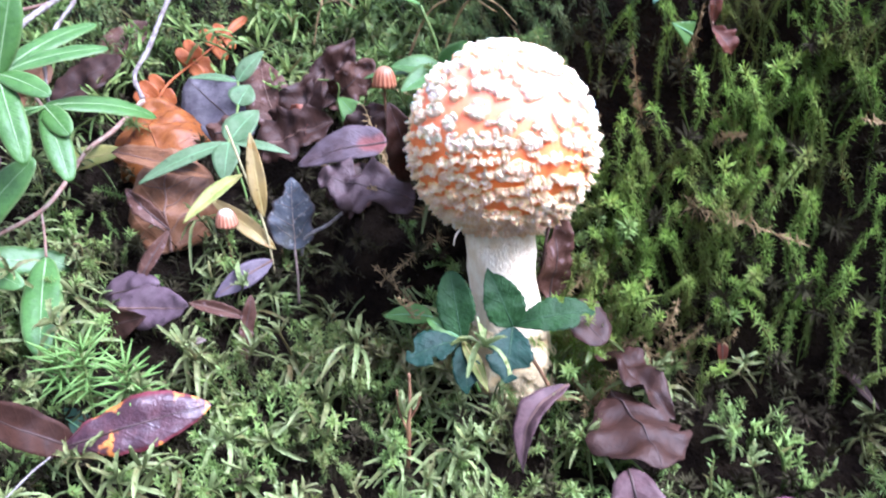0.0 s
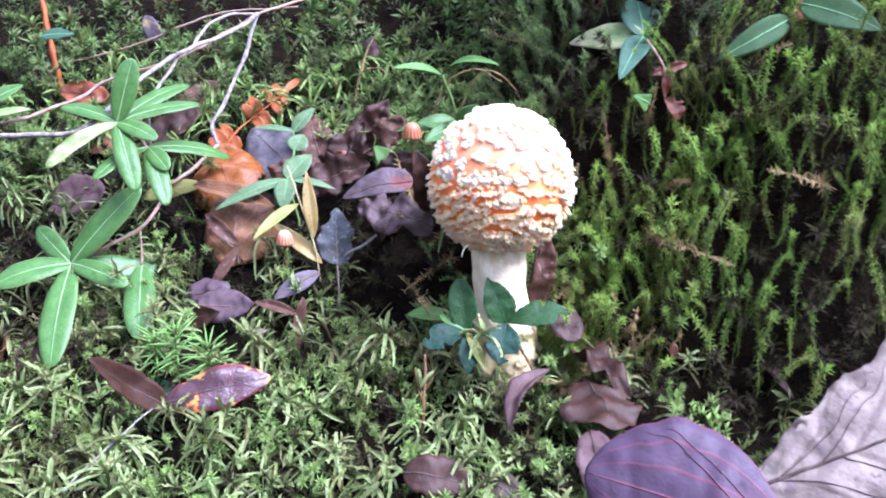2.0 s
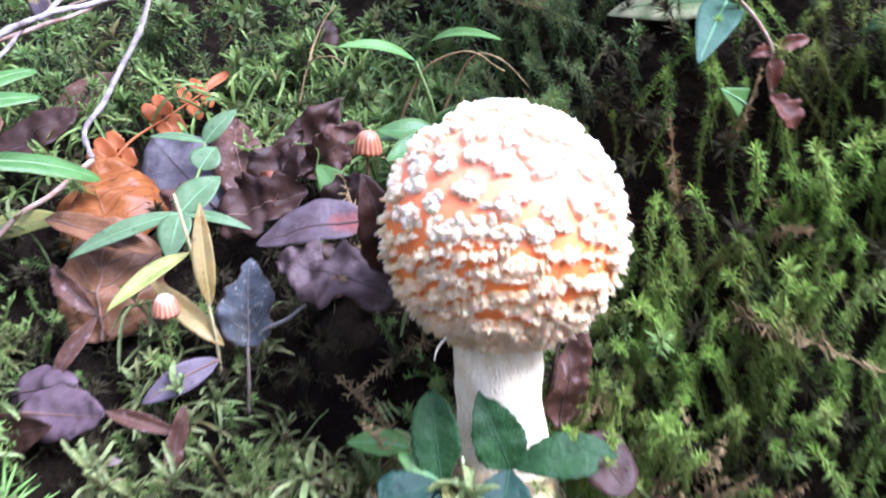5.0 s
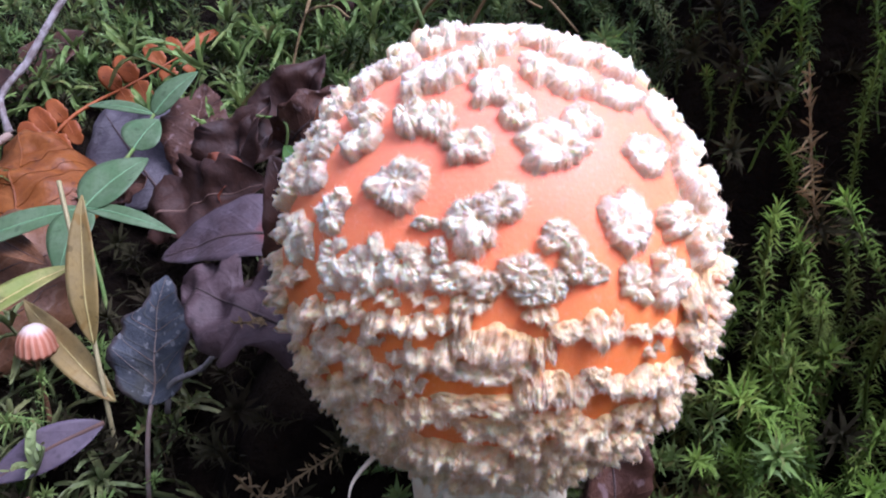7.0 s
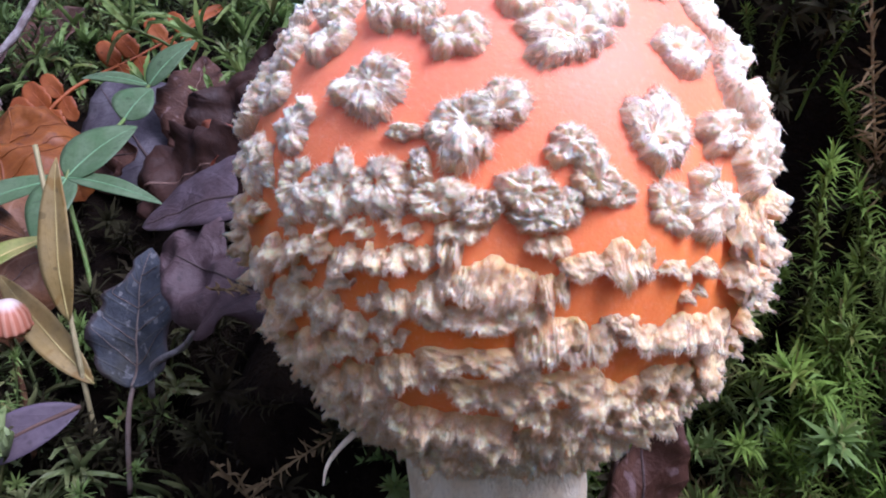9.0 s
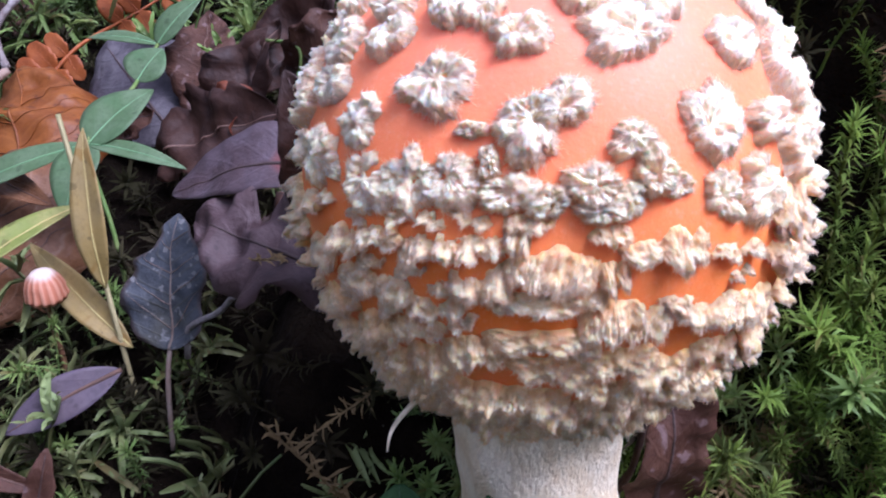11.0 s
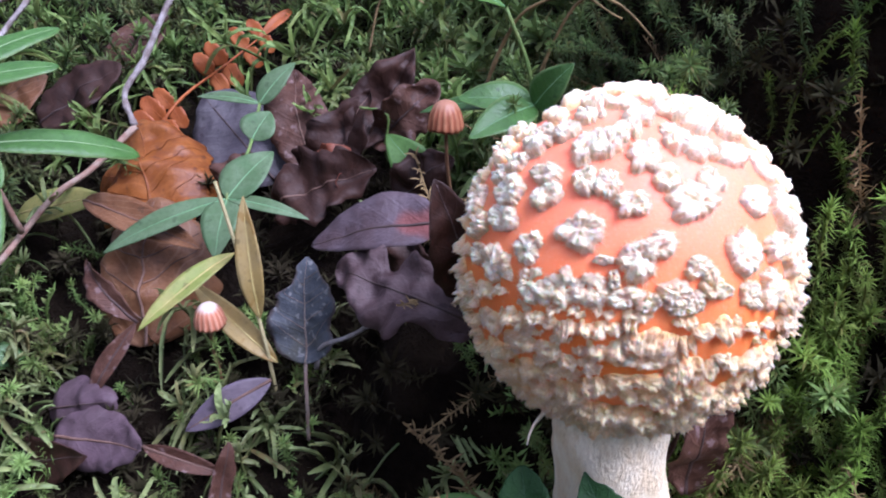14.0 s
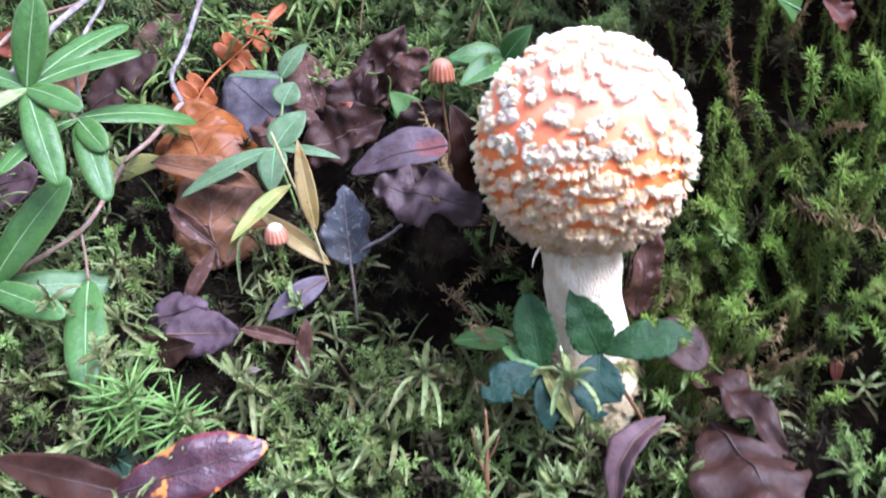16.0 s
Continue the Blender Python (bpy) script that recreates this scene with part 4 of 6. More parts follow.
fine = [(float(np.interp(z, [q[1] for q in bulb_profile], [q[0] for q in bulb_profile])), float(z)) for z in np.linspace(-0.012, 0.023, 24)]
part("bulb", revolve(fine, (0.0022, -0.0005, 0.004), 56, 0.0026, 95, (-0.07, 0.05)), M_BULB, mushroom, "swollen yellowish stem base with ragged scales")


thread = tube(glide([(0.0072, 0.2235, 0.0695), (0.0055, 0.2215, 0.0680), (0.0047, 0.2200, 0.0668), (0.0043, 0.2195, 0.0645)], 5), [0.00042 - 0.0003 * (i / 16) for i in range(17)][:16], 6)
bmesh.ops.translate(thread, verts=thread.verts, vec=-M0)
part("loose_shred", thread, M_STEM, mushroom, "thin cream shred that hangs from the cap rim")


def felt(name, pts, faces, soft, material):
    mesh = bpy.data.meshes.new(name)
    mesh.from_pydata([tuple(p) for p in pts], [], faces)
    mesh.materials.append(material)
    for i, p in enumerate(mesh.polygons):
        p.use_smooth = i < soft
    return mesh


def fibre(pts, faces, p, d, size, w):
    """One thin, pointed fibre that starts under the skin."""
    x = d.orthogonal().normalized()
    y = d.cross(x)
    at = len(pts)
    p = p - d * 0.03
    pts += [p + x * w, p - x * w * 0.5 + y * w * 0.87, p - x * w * 0.5 - y * w * 0.87, p + d * (size + 0.03)]
    faces += [(at, at + 1, at + 3), (at + 1, at + 2, at + 3), (at + 2, at, at + 3)]


def wart_mesh(seed, fine=True):
    """A scab of torn felt of one unit's radius: an uneven plateau with steep sides, pleated by ridges that fan out to a jagged rim, pitted in places
    and frayed into short fibres."""
    r = np.random.default_rng(seed)
    rim, turns = (84, 12) if fine else (40, 7)
    shift = Vector((seed * 3.7, seed * 1.9, seed * 0.7))
    fan = Vector((float(r.normal(0, 0.12)), float(r.normal(0, 0.12)), 0))
    pits = [(Vector((float(r.uniform(-0.5, 0.5)), float(r.uniform(-0.5, 0.5)), 0)), float(r.uniform(0.05, 0.12)), float(r.uniform(0.2, 0.5))) for _ in range(int(r.integers(4, 10)))]

    def pleat(a):
        c = Vector((math.cos(a), math.sin(a), 0))
        return 1 - 2.4 * abs(noise.noise(c * 2.6 + shift)) + 0.45 * (1 - 2.4 * abs(noise.noise(c * 6.5 - shift)))

    def skin(a, s):
        c = Vector((math.cos(a), math.sin(a), 0))
        lobe = 1.04 + 0.30 * noise.noise(c * 1.15 + shift) + 0.18 * noise.noise(c * 2.7 - shift) + 0.06 * pleat(a) + 0.18 * noise.noise(c * 19 + shift) * s ** 3
        p = c * s * lobe + fan * (1 - s)
        q = p * 1.7 + shift
        z = 0.86 - 0.30 * s * s + 0.34 * noise.noise(q) + 0.16 * noise.noise(q * 2.3) + 0.10 * noise.noise(q * 6) + 0.09 * noise.noise(q * 14) + 0.13 * s ** 1.3 * pleat(a) - 0.15 * (1 - s) ** 2 + 0.35 * max(0.0, noise.noise(q * 2.9 + Vector((5.1, 0, 2.2)))) ** 1.3
        for at, wide, deep in pits:
            z -= deep * math.exp(-((p - at).length / wide) ** 2)
        edge = float(smooth(0.74, 1.0, s))
        return Vector((p.x, p.y, z * (1 - edge) - 0.12 * edge))

    pts = [skin(2 * math.pi * n / rim, (i / turns) ** 0.8) + Vector(r.normal(0, 0.008, 3)) for i in range(1, turns + 1) for n in range(rim)]
    pts.append(skin(0.0, 0.001))
    faces = [(len(pts) - 1, n, (n + 1) % rim) for n in range(rim)]
    for i in range(turns - 1):
        for n in range(rim):
            a, b = i * rim + n, i * rim + (n + 1) % rim
            faces.append((a, a + rim, b + rim, b))
    soft = len(faces)
    for n in range(1300 if fine else 200):
        a = float(r.uniform(0, 2 * math.pi))
        s = math.sqrt(float(r.uniform(0.02, 1.0))) if n % 2 else float(r.uniform(0.76, 0.97))
        p, ahead = skin(a, s), skin(a, min(s + 0.06, 1.0))
        along = Vector((ahead.x - p.x, ahead.y - p.y, 0.35 * (ahead.z - p.z))).normalized()
        d = (along + Vector((0, 0, 0.30 - 0.20 * s)) + Vector(r.normal(0, 0.3, 3))).normalized()
        fibre(pts, faces, p, d, float(r.uniform(0.08, 0.18)) if s < 0.72 else float(r.uniform(0.14, 0.33)), float(r.uniform(0.012, 0.024)))
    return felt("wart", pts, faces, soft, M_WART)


def flake_mesh(seed, fine=True):
    """A shelf of torn felt: it rises out of the skin at its upper edge, swells in hanging folds to a ragged lip that stands off, and turns back to the
    skin beneath."""
    r = np.random.default_rng(seed)
    across, down, under = (64, 14, 4) if fine else (26, 7, 2)
    shift = Vector((seed * 2.3, seed * 4.1, seed * 1.7))
    skew, belly = float(r.uniform(-0.25, 0.25)), float(r.uniform(0.75, 1.15))

    def skin(u, v):
        """u from -1 to 1 across, v from 0 at the upper edge to 1 at the lip and 2 at the foot of its underside."""
        ends = max(0.0, 1 - abs(u) ** 2.6)
        a, b = Vector((u * 2.1, 0, 0)) + shift, Vector((u * 6.0, 1, 0)) + shift
        top = 0.62 * ends ** 0.7 + 0.28 * noise.noise(a + Vector((0, 3, 0))) + 0.08 * noise.noise(b)
        low = -0.80 * ends ** 0.6 * belly + 0.44 * noise.noise(a * 1.3) + 0.22 * noise.noise(b) + 0.14 * noise.noise(Vector((u * 19, 2, 0)) + shift) + skew * u
        low = min(low, top - 0.25)
        w = min(v, 1.0)
        x = u + 0.10 * noise.noise(a + Vector((0, 7, w)))
        y = top + (low - top) * w
        q = Vector((x * 1.8, y * 1.5, 0.0)) + shift
        folds = 1 - 2.3 * abs(noise.noise(Vector((x * 2.3 - 0.8 * y * u, y * 0.9, 4.0)) + shift)) + 0.4 * (1 - 2.3 * abs(noise.noise(Vector((x * 5.5 - 1.6 * y * u, y * 1.8, 9.0)) + shift)))
        lift = (0.92 + 0.75 * noise.noise(a * 0.9 + Vector((0, 11, 0)))) * ends ** 0.45
        z = lift * (0.16 + 0.84 * w ** 0.85) * float(smooth(-0.02, 0.22, w)) + (0.17 * folds * w + 0.36 * noise.noise(q * 1.5) + 0.17 * noise.noise(q * 4) + 0.09 * noise.noise(q * 12)) * ends ** 0.5 * float(smooth(0.0, 0.3, w)) - 0.16 * (1 - float(smooth(0.0, 0.18, w)))
        if v > 1:
            t = v - 1
            y += (0.10 + 0.42 * t) * t
            z = z * (1 - t) ** 1.15 - 0.16 * t - 0.10 * math.sin(math.pi * t) * ends
        return Vector((x, y, z))

    steps = [i / down for i in range(down + 1)] + [1 + (i + 1) / under for i in range(under)]
    pts = [skin(-1 + 2 * n / across, v) + Vector(r.normal(0, 0.007, 3)) for v in steps for n in range(across + 1)]
    faces = []
    for i in range(len(steps) - 1):
        for n in range(across):
            a = i * (across + 1) + n
            faces.append((a, a + across + 1, a + across + 2, a + 1))
    soft = len(faces)
    for n in range(900 if fine else 120):
        u = float(r.uniform(-0.96, 0.96))
        v = float(r.uniform(0.25, 1.0)) if n % 3 else float(r.uniform(0.93, 1.02))
        p = skin(u, v)
        d = (Vector((0.25 * u, -0.9, 0.25)) + Vector(r.normal(0, 0.28, 3))).normalized()
        fibre(pts, faces, p, d, float(r.uniform(0.06, 0.16)) if v < 0.9 else float(r.uniform(0.08, 0.30)), float(r.uniform(0.008, 0.018)))
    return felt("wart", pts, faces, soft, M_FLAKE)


wart_kinds = [wart_mesh(i + 1) for i in range(12)]
flake_kinds = [flake_mesh(i + 31) for i in range(12)]
plain_warts = [wart_mesh(i + 61, False) for i in range(6)]
plain_flakes = [flake_mesh(i + 71, False) for i in range(6)]
placed = []

# torn, warty scales on the swollen stem base
sr = np.random.default_rng(5)
for row, (radius, z) in enumerate(((0.0168, 0.0030), (0.0172, 0.0080), (0.0168, 0.0130), (0.0158, 0.0180), (0.0142, 0.0235))):
    for n in range(11):
        a = 2 * math.pi * (n + 0.5 * (row % 2) + sr.uniform(-0.3, 0.3)) / 11
        out = Vector((math.cos(a), math.sin(a), 0.15))
        scale_ob = new("scale", plain_flakes[int(sr.integers(6))])
        scale_ob.parent = mushroom
        zz = z + sr.uniform(-0.002, 0.002)
        foot = Vector((0.0022 - 0.07 * zz + math.cos(a) * (radius - 0.0010), -0.0005 + 0.05 * zz + math.sin(a) * (radius - 0.0010), 0.004 + zz))
        scale_ob.matrix_local = Matrix.LocRotScale(foot, out.to_track_quat("Z", "Y"), (sr.uniform(0.0026, 0.0046), sr.uniform(0.0018, 0.0030), sr.uniform(0.0012, 0.0022)))
        scale_ob.material_slots[0].link = "OBJECT"
        scale_ob.material_slots[0].material = M_BULB


def set_wart(az, el, wide, high, thick, kind, spin=0.0, droop=0.0):
    """A wart on the cap: az and el in degrees (az 0 faces the front, plus to the right), sizes in millimetres."""
    a, e = radians(az), radians(el)
    n = Vector((math.sin(a) * math.cos(e), -math.cos(a) * math.cos(e), math.sin(e)))
    up = Vector((-math.sin(a) * math.sin(e), math.cos(a) * math.sin(e), math.cos(e)))
    right = up.cross(n)
    turn = Matrix((right, up, n)).transposed()
    turn = turn @ Matrix.Rotation(radians(droop), 3, "X") @ Matrix.Rotation(radians(spin), 3, "Z")
    far_side = abs(az) > 80
    ob = new("wart", (plain_flakes if el < 13 else plain_warts)[kind % 6] if far_side else flake_kinds[kind % 12] if el < 13 else wart_kinds[kind % 12])
    ob.parent = cap
    foot = Vector((n.x * CAP_R, n.y * CAP_R, n.z * CAP_H)) * 0.985
    ob.matrix_local = Matrix.LocRotScale(foot, turn.to_quaternion(), (wide / 2000, high / 2000, thick / 1000))
    # lower rows take the warmer copies, with the skin's bounce in their colour
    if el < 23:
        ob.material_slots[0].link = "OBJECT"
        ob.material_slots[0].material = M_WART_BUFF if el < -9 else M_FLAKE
    placed.append((n, max(wide, high) / 2000))
    return ob


# each: turn round the cap, height on it, width, height in millimetres, lean of its long side
crown = [(-69, 55, 8.0, 8.0, 9), (-34, 61, 6.0, 9.0, 6), (-23, 63, 5.6, 8.4, 4), (-12, 68, 5.0, 6.7, 4), (1, 59, 6.2, 7.3, 0), (23, 66, 6.0, 7.5, -4), (35, 60, 6.2, 6.6, -7), (58, 69, 9.0, 6.0, -8), (54, 54, 9.0, 5.4, -8), (70, 46, 8.0, 7.2, -11), (-58, 62, 6.0, 6.0, 0), (-3, 77, 7.0, 6.0, 0), (45, 78, 7.0, 6.0, 0)]
brow = [(19, 44, 9.0, 7.2, 0), (11, 51, 5.0, 5.2, 0), (30, 48, 5.2, 5.4, -4), (50, 39, 8.6, 5.9, -8), (-25, 48, 4.6, 5.6, 4), (-15, 48, 5.4, 5.0, 4), (-4, 43, 6.6, 4.8, 4), (-46, 47, 7.0, 4.8, 9), (-40, 41, 5.8, 5.2, 8), (-60, 36, 8.0, 7.0, 12), (-55, 28, 8.0, 5.6, 13), (-38, 24, 6.8, 6.2, 13), (-21, 33, 8.2, 7.2, 8), (-12, 26, 3.6, 1.9, 8), (-1, 27, 7.2, 7.0, 5), (6, 32, 6.4, 5.0, 20), (36, 27, 8.0, 7.4, -7)]
flank = [(66, 32, 8.0, 8.0, -12), (52, 24, 7.2, 4.7, -12), (36, 14, 5.1, 4.2, -7), (46, 13, 7.0, 6.2, -13), (58, 8, 8.0, 8.7, -16), (40, 4, 7.5, 3.2, -13), (56, -1, 7.0, 4.9, -18), (72, 20, 8.0, 7.1, -14), (63, 17, 6.5, 6.0, -14)]
middle = [(18, 25, 5.4, 4.0, -4), (22, 20, 3.9, 5.2, 25), (26, 17, 3.9, 2.5, -20), (17, 15, 3.8, 3.2, 0), (11, 18, 5.0, 4.2, -20), (12, 14, 4.6, 3.0, -20), (-32, 14, 6.6, 7.0, 12), (-23, 16, 6.0, 6.0, 10), (-14, 17, 5.6, 6.0, 9), (-8, 21, 2.0, 3.2, 20), (-4, 16, 5.0, 3.4, 5), (3, 15, 3.0, 4.0, 5), (-50, 15, 7.4, 6.4, 15), (-53, 6, 7.0, 5.0, 19)]
left_rows = [(-51, -4, 8.0, 5.6, 22), (-39, 3, 6.4, 4.8, 18), (-29, 6, 6.2, 3.8, 13), (-20, 6, 5.0, 4.8, 14), (-13, 7, 4.8, 4.0, 8), (-7, 8, 4.8, 3.0, 8), (-2, 10, 2.6, 5.0, 4), (-37, -5, 7.6, 4.2, 20), (-9, 1, 7.0, 5.0, 8), (-1, 4, 4.6, 4.4, 4), (6, 4, 7.2, 6.6, -25), (2, -2, 8.0, 3.0, 4), (-27, -4, 6.0, 4.4, 17), (-17, -5, 7.2, 4.4, 13), (-22, -11, 7.2, 4.2, 19)]
right_rows = [(15, 3, 2.9, 4.6, 0), (21, 7, 5.4, 3.5, 8), (28, 8, 5.0, 5.0, 4), (15, -5, 6.0, 5.8, -4), (21, -6, 6.0, 6.0, -4), (34, -6, 8.6, 5.6, -8), (48, -9, 9.0, 5.6, -19), (63, -6, 8.0, 5.6, -20)]
skirt = [(-10, -13, 7.0, 5.6, 15), (2, -10, 10.0, 3.4, 4), (-20, -18, 6.6, 5.0, 21), (-33, -15, 8.1, 5.2, 23), (5, -17, 9.0, 4.6, 0), (18, -15, 8.0, 4.4, 0), (28, -18, 9.0, 4.6, -14), (43, -19, 9.0, 4.8, -20), (58, -19, 9.0, 5.0, -24), (-48, -15, 8.0, 5.0, 24)]
wr = np.random.default_rng(21)
for az, el, wide, high, lean in crown + brow + flank + middle + left_rows + right_rows + skirt:
    k = 0.95 if el > 22 else 1.12
    set_wart(az, el, wide * (k if el > 13 else 1.12), high * (k if el > 13 else 1.12), wr.uniform(1.7, 2.3) if min(wide, high) > 3.6 else wr.uniform(1.3, 1.9), int(wr.integers(12)), lean * 0.7 + wr.normal(0, 5) if abs(wide - high) > 1.2 or el < 13 else wr.uniform(0, 360), -4)


def clear_of(az, el, gap):
    a, e = radians(az), radians(el)
    n = Vector((math.sin(a) * math.cos(e), -math.cos(a) * math.cos(e), math.sin(e)))
    return all((n - m).length * CAP_R > gap * 0.5 + r * 0.75 for m, r in placed)


# crowded warts on the crown, the sides and the back
for _ in range(2600):
    az, el = wr.uniform(-180, 180), math.degrees(math.asin(wr.uniform(-0.1, 1.0)))
    if abs(az) < 60 and -12 < el < 64:
        continue
    size = wr.uniform(4.4, 7.0) if abs(az) < 115 else wr.uniform(9.5, 12.5)
    if clear_of(az, el, size / 1000 * (0.75 if el > 60 else 1.0)):
        set_wart(az, el, size, size * wr.uniform(0.75, 1.0), wr.uniform(1.7, 2.9), int(wr.integers(12)), wr.normal(0, 12) if el < 13 else wr.uniform(0, 360), -6)
# small crumbs and shreds that tie the lower rows together
for az, el in ((-45, 9), (-44, 14), (-35, 8), (-25, 10), (-17, 11), (-10, 12), (0, 12), (14, 10), (30, 5), (-32, 0), (-22, 1), (-14, -1), (-4, -3), (10, -1), (27, -4), (41, -1), (-28, -9), (-12, -8), (10, -12), (-40, -10), (55, 3)):
    set_wart(az, el, wr.uniform(3.4, 5.6), wr.uniform(2.4, 3.8), wr.uniform(1.1, 1.8), int(wr.integers(12)), wr.normal(0, 25), -10)
# broken rows of hanging, fused warts towards the rim and round the back
for row, el in enumerate((-4, -12, -19, -25, -31, -37, -44, -51)):
    step = 9.0 / max(math.cos(radians(el)), 0.3)
    az = -180.0 + 4 * row
    while az < 180:
        wide = wr.uniform(4.4, 7.4)
        e = el + wr.normal(0, 1.4) + 1.6 * math.sin(az * 0.09 + row * 2)
        if not (abs(az) < 62 and row < 2) and (abs(az) > 62 or row > 2):
            set_wart(az, e, wide * 1.15, wr.uniform(3.2, 4.4), wr.uniform(1.7, 2.6), int(wr.integers(12)), wr.normal(0, 10) - az * 0.35 * (abs(az) < 70), -12 - 2 * row)
        az += step * wr.uniform(0.7, 1.0) * wide / 7.0 * (1.0 if abs(az) < 110 else 2.2)


# ---- small mushrooms ----
def ribbed_material(name, ridge, groove, tip):
    """Thin mushroom cap skin with fine radial grooves; tip colours the top, where the pale cap's highlight is painted.
    """
    k = Mat(name)
    where = k.node("ShaderNodeSeparateXYZ")
    k.put(where.inputs[0], k.coords(False))
    wave = k.math("SINE", k.math("MULTIPLY", k.math("ARCTAN2", where.outputs[1], where.outputs[0]), 16.0))
    skin = k.mix(k.ramp(wave, -0.6, 0.7), groove, ridge)
    skin = k.mix(k.math("MULTIPLY", k.noise(500, 4, 0.6, None), 0.3), skin, groove)
    skin = k.mix(k.ramp(where.outputs[2], 0.0016, 0.0036), skin, tip)
    k.bump(k.noise(1500, 3, 0.6, None, 0.2, 0.8), 0.2, 0.0002)
    return k.finish(skin, 0.45, 0.25, skin, 0.4)


M_MINI_CAP = ribbed_material("small_cap", (0.46, 0.20, 0.10), (0.30, 0.095, 0.045), (0.40, 0.19, 0.11))
# whitish tip: the highlight on top of the cap, painted into its colour
M_MINI_PALE = ribbed_material("pale_small_cap", (0.60, 0.30, 0.19), (0.47, 0.175, 0.095), (0.74, 0.62, 0.52))


def small_mushroom(name, foot, cap_at, r, h, cap_mat, label):
    ob = thing(name, foot, label, "mushroom", "small mushrooms")
    c = Vector(cap_at) - Vector(foot)
    pts = glide([(0, 0, -0.004), c * 0.35 + Vector((0.0006, 0, 0)), c * 0.7 + Vector((-0.0003, 0, 0)), c], 5)
    part("stem", tube(pts, [0.0007 - 0.0002 * i / len(pts) for i in range(len(pts))], 8), M_STALK_BROWN, ob)
    prof = [(r * 0.55, -h * 0.30), (r * 1.02, -h * 0.44), (r * 1.05, -h * 0.34)] + [(r * math.cos(e) ** 0.9, -h * 0.25 + h * 0.75 * math.sin(e)) for e in np.linspace(0.1, 1.5, 9)] + [(r * 0.05, h * 0.5)]
    bm = revolve(prof, (0, 0, 0), 96, r * 0.05, 700)
    for v in bm.verts:
        a = math.atan2(v.co.y, v.co.x)
        v.co.xy = v.co.xy * (1 + 0.04 * math.sin(a * 16) * max(0.0, 1 - (v.co.z + h * 0.3) / h))
        v.co.z += 0.06 * h * math.sin(a * 3 + 1) * max(0.0, -v.co.z / h)
    part("cap", bm, cap_mat, ob, "ribbed thin cap").location = c
    return ob


small_mushroom("small_mushroom", (-0.0915, 0.279, 0.016), (-0.0912, 0.2805, 0.0490), 0.0044, 0.0078, M_MINI_PALE, "tiny pale orange mushroom on a thin brown stalk in moss")
small_mushroom("small_mushroom", (-0.0243, 0.318, 0.052), (-0.0251, 0.316, 0.0997), 0.0050, 0.0092, M_MINI_CAP, "tiny orange-brown bell mushroom on a thin stalk behind dead leaves")


# ---- the leafy plant by the stem ----
low_plant = thing("low_plant", (0.0394, 0.218, -0.004), "low plant with dark green toothed leaflets in front of the stem", "plant")
o = Vector(low_plant.location)
hub, hub2 = Vector((0.0253, 0.2205, 0.0320)) - o, Vector((0.0071, 0.218, 0.0277)) - o
part("stalk", tube(glide([(0, 0, 0), (0.0, -0.001, 0.011), (-0.0075, 0.000, 0.025), hub], 6), 0.0007, 7), M_STALK_BROWN, low_plant)
part("stalk", tube(glide([Vector((0.014, 0.222, 0.002)) - o, Vector((0.0095, 0.219, 0.016)) - o, hub2], 6), 0.0007, 7), M_STALK_GREEN, low_plant)
for start, tip, up, width, bend, kind, bites in (
    (hub, (0.0162, 0.2270, 0.0518), (0.1, -0.9, 0.45), 0.0145, 0.06, "ovate", ((0.93, 1, 0.5, 0.06),)),
    (hub, (0.0545, 0.2215, 0.0372), (0.0, -0.6, 0.8), 0.0128, 0.10, "broad", ((0.86, 1, 0.75, 0.07), (0.62, -1, 0.35, 0.04), (0.97, -1, 0.6, 0.05))),
    (hub, (0.0218, 0.2040, 0.0185), (0.0, -0.75, 0.65), 0.0165, 0.08, "broad", ((0.80, -1, 0.7, 0.07), (0.95, 1, 0.5, 0.08), (0.55, 1, 0.3, 0.05))),
    (hub2, (0.0030, 0.2290, 0.0500), (0.0, -0.95, 0.3), 0.0135, 0.05, "round", ((0.15, 1, 0.3, 0.1),)),
    (hub2, (-0.0125, 0.2080, 0.0255), (0.0, -0.55, 0.85), 0.0130, 0.12, "obovate", ((0.85, 1, 0.7, 0.06), (0.60, -1, 0.5, 0.05))),
    (hub2, (0.0088, 0.2050, 0.0135), (0.2, -0.8, 0.6), 0.0100, 0.08, "broad", ((0.9, -1, 0.5, 0.08),)),
):
    add_leaf(low_plant, start, Vector(tip) - o, up, width, M_LEAFLET_BLUE if tip[2] < 0.03 else M_LEAFLET, M_LEAFLET_RIB, "leaflet", rib_r=0.0003, kind=kind, bend=bend, cup=0.22, teeth=9, tooth=0.045, nu=72, nv=12, ragged=0.05, wave=0.04, seed=width * 900, thick=0.00025, crumple=0.0009, bites=bites)
add_leaf(low_plant, hub2, Vector((-0.0055, 0.2220, 0.0340)) - o, (0, -0.6, 0.8), 0.0085, M_LIGHT_GREEN, M_SEEDLING_RIB, "leaflet", label="small light green leaflet", kind="ovate", bend=0.1, cup=0.2)
add_leaf(low_plant, hub2, Vector((0.0160, 0.2045, 0.0150)) - o, (0.4, -0.8, 0.4), 0.0052, M_YELLOW_GREEN, M_YELLOW_RIB, "leaflet", label="withered pale yellow leaflet", kind="lance", bend=0.05, cup=0.3)
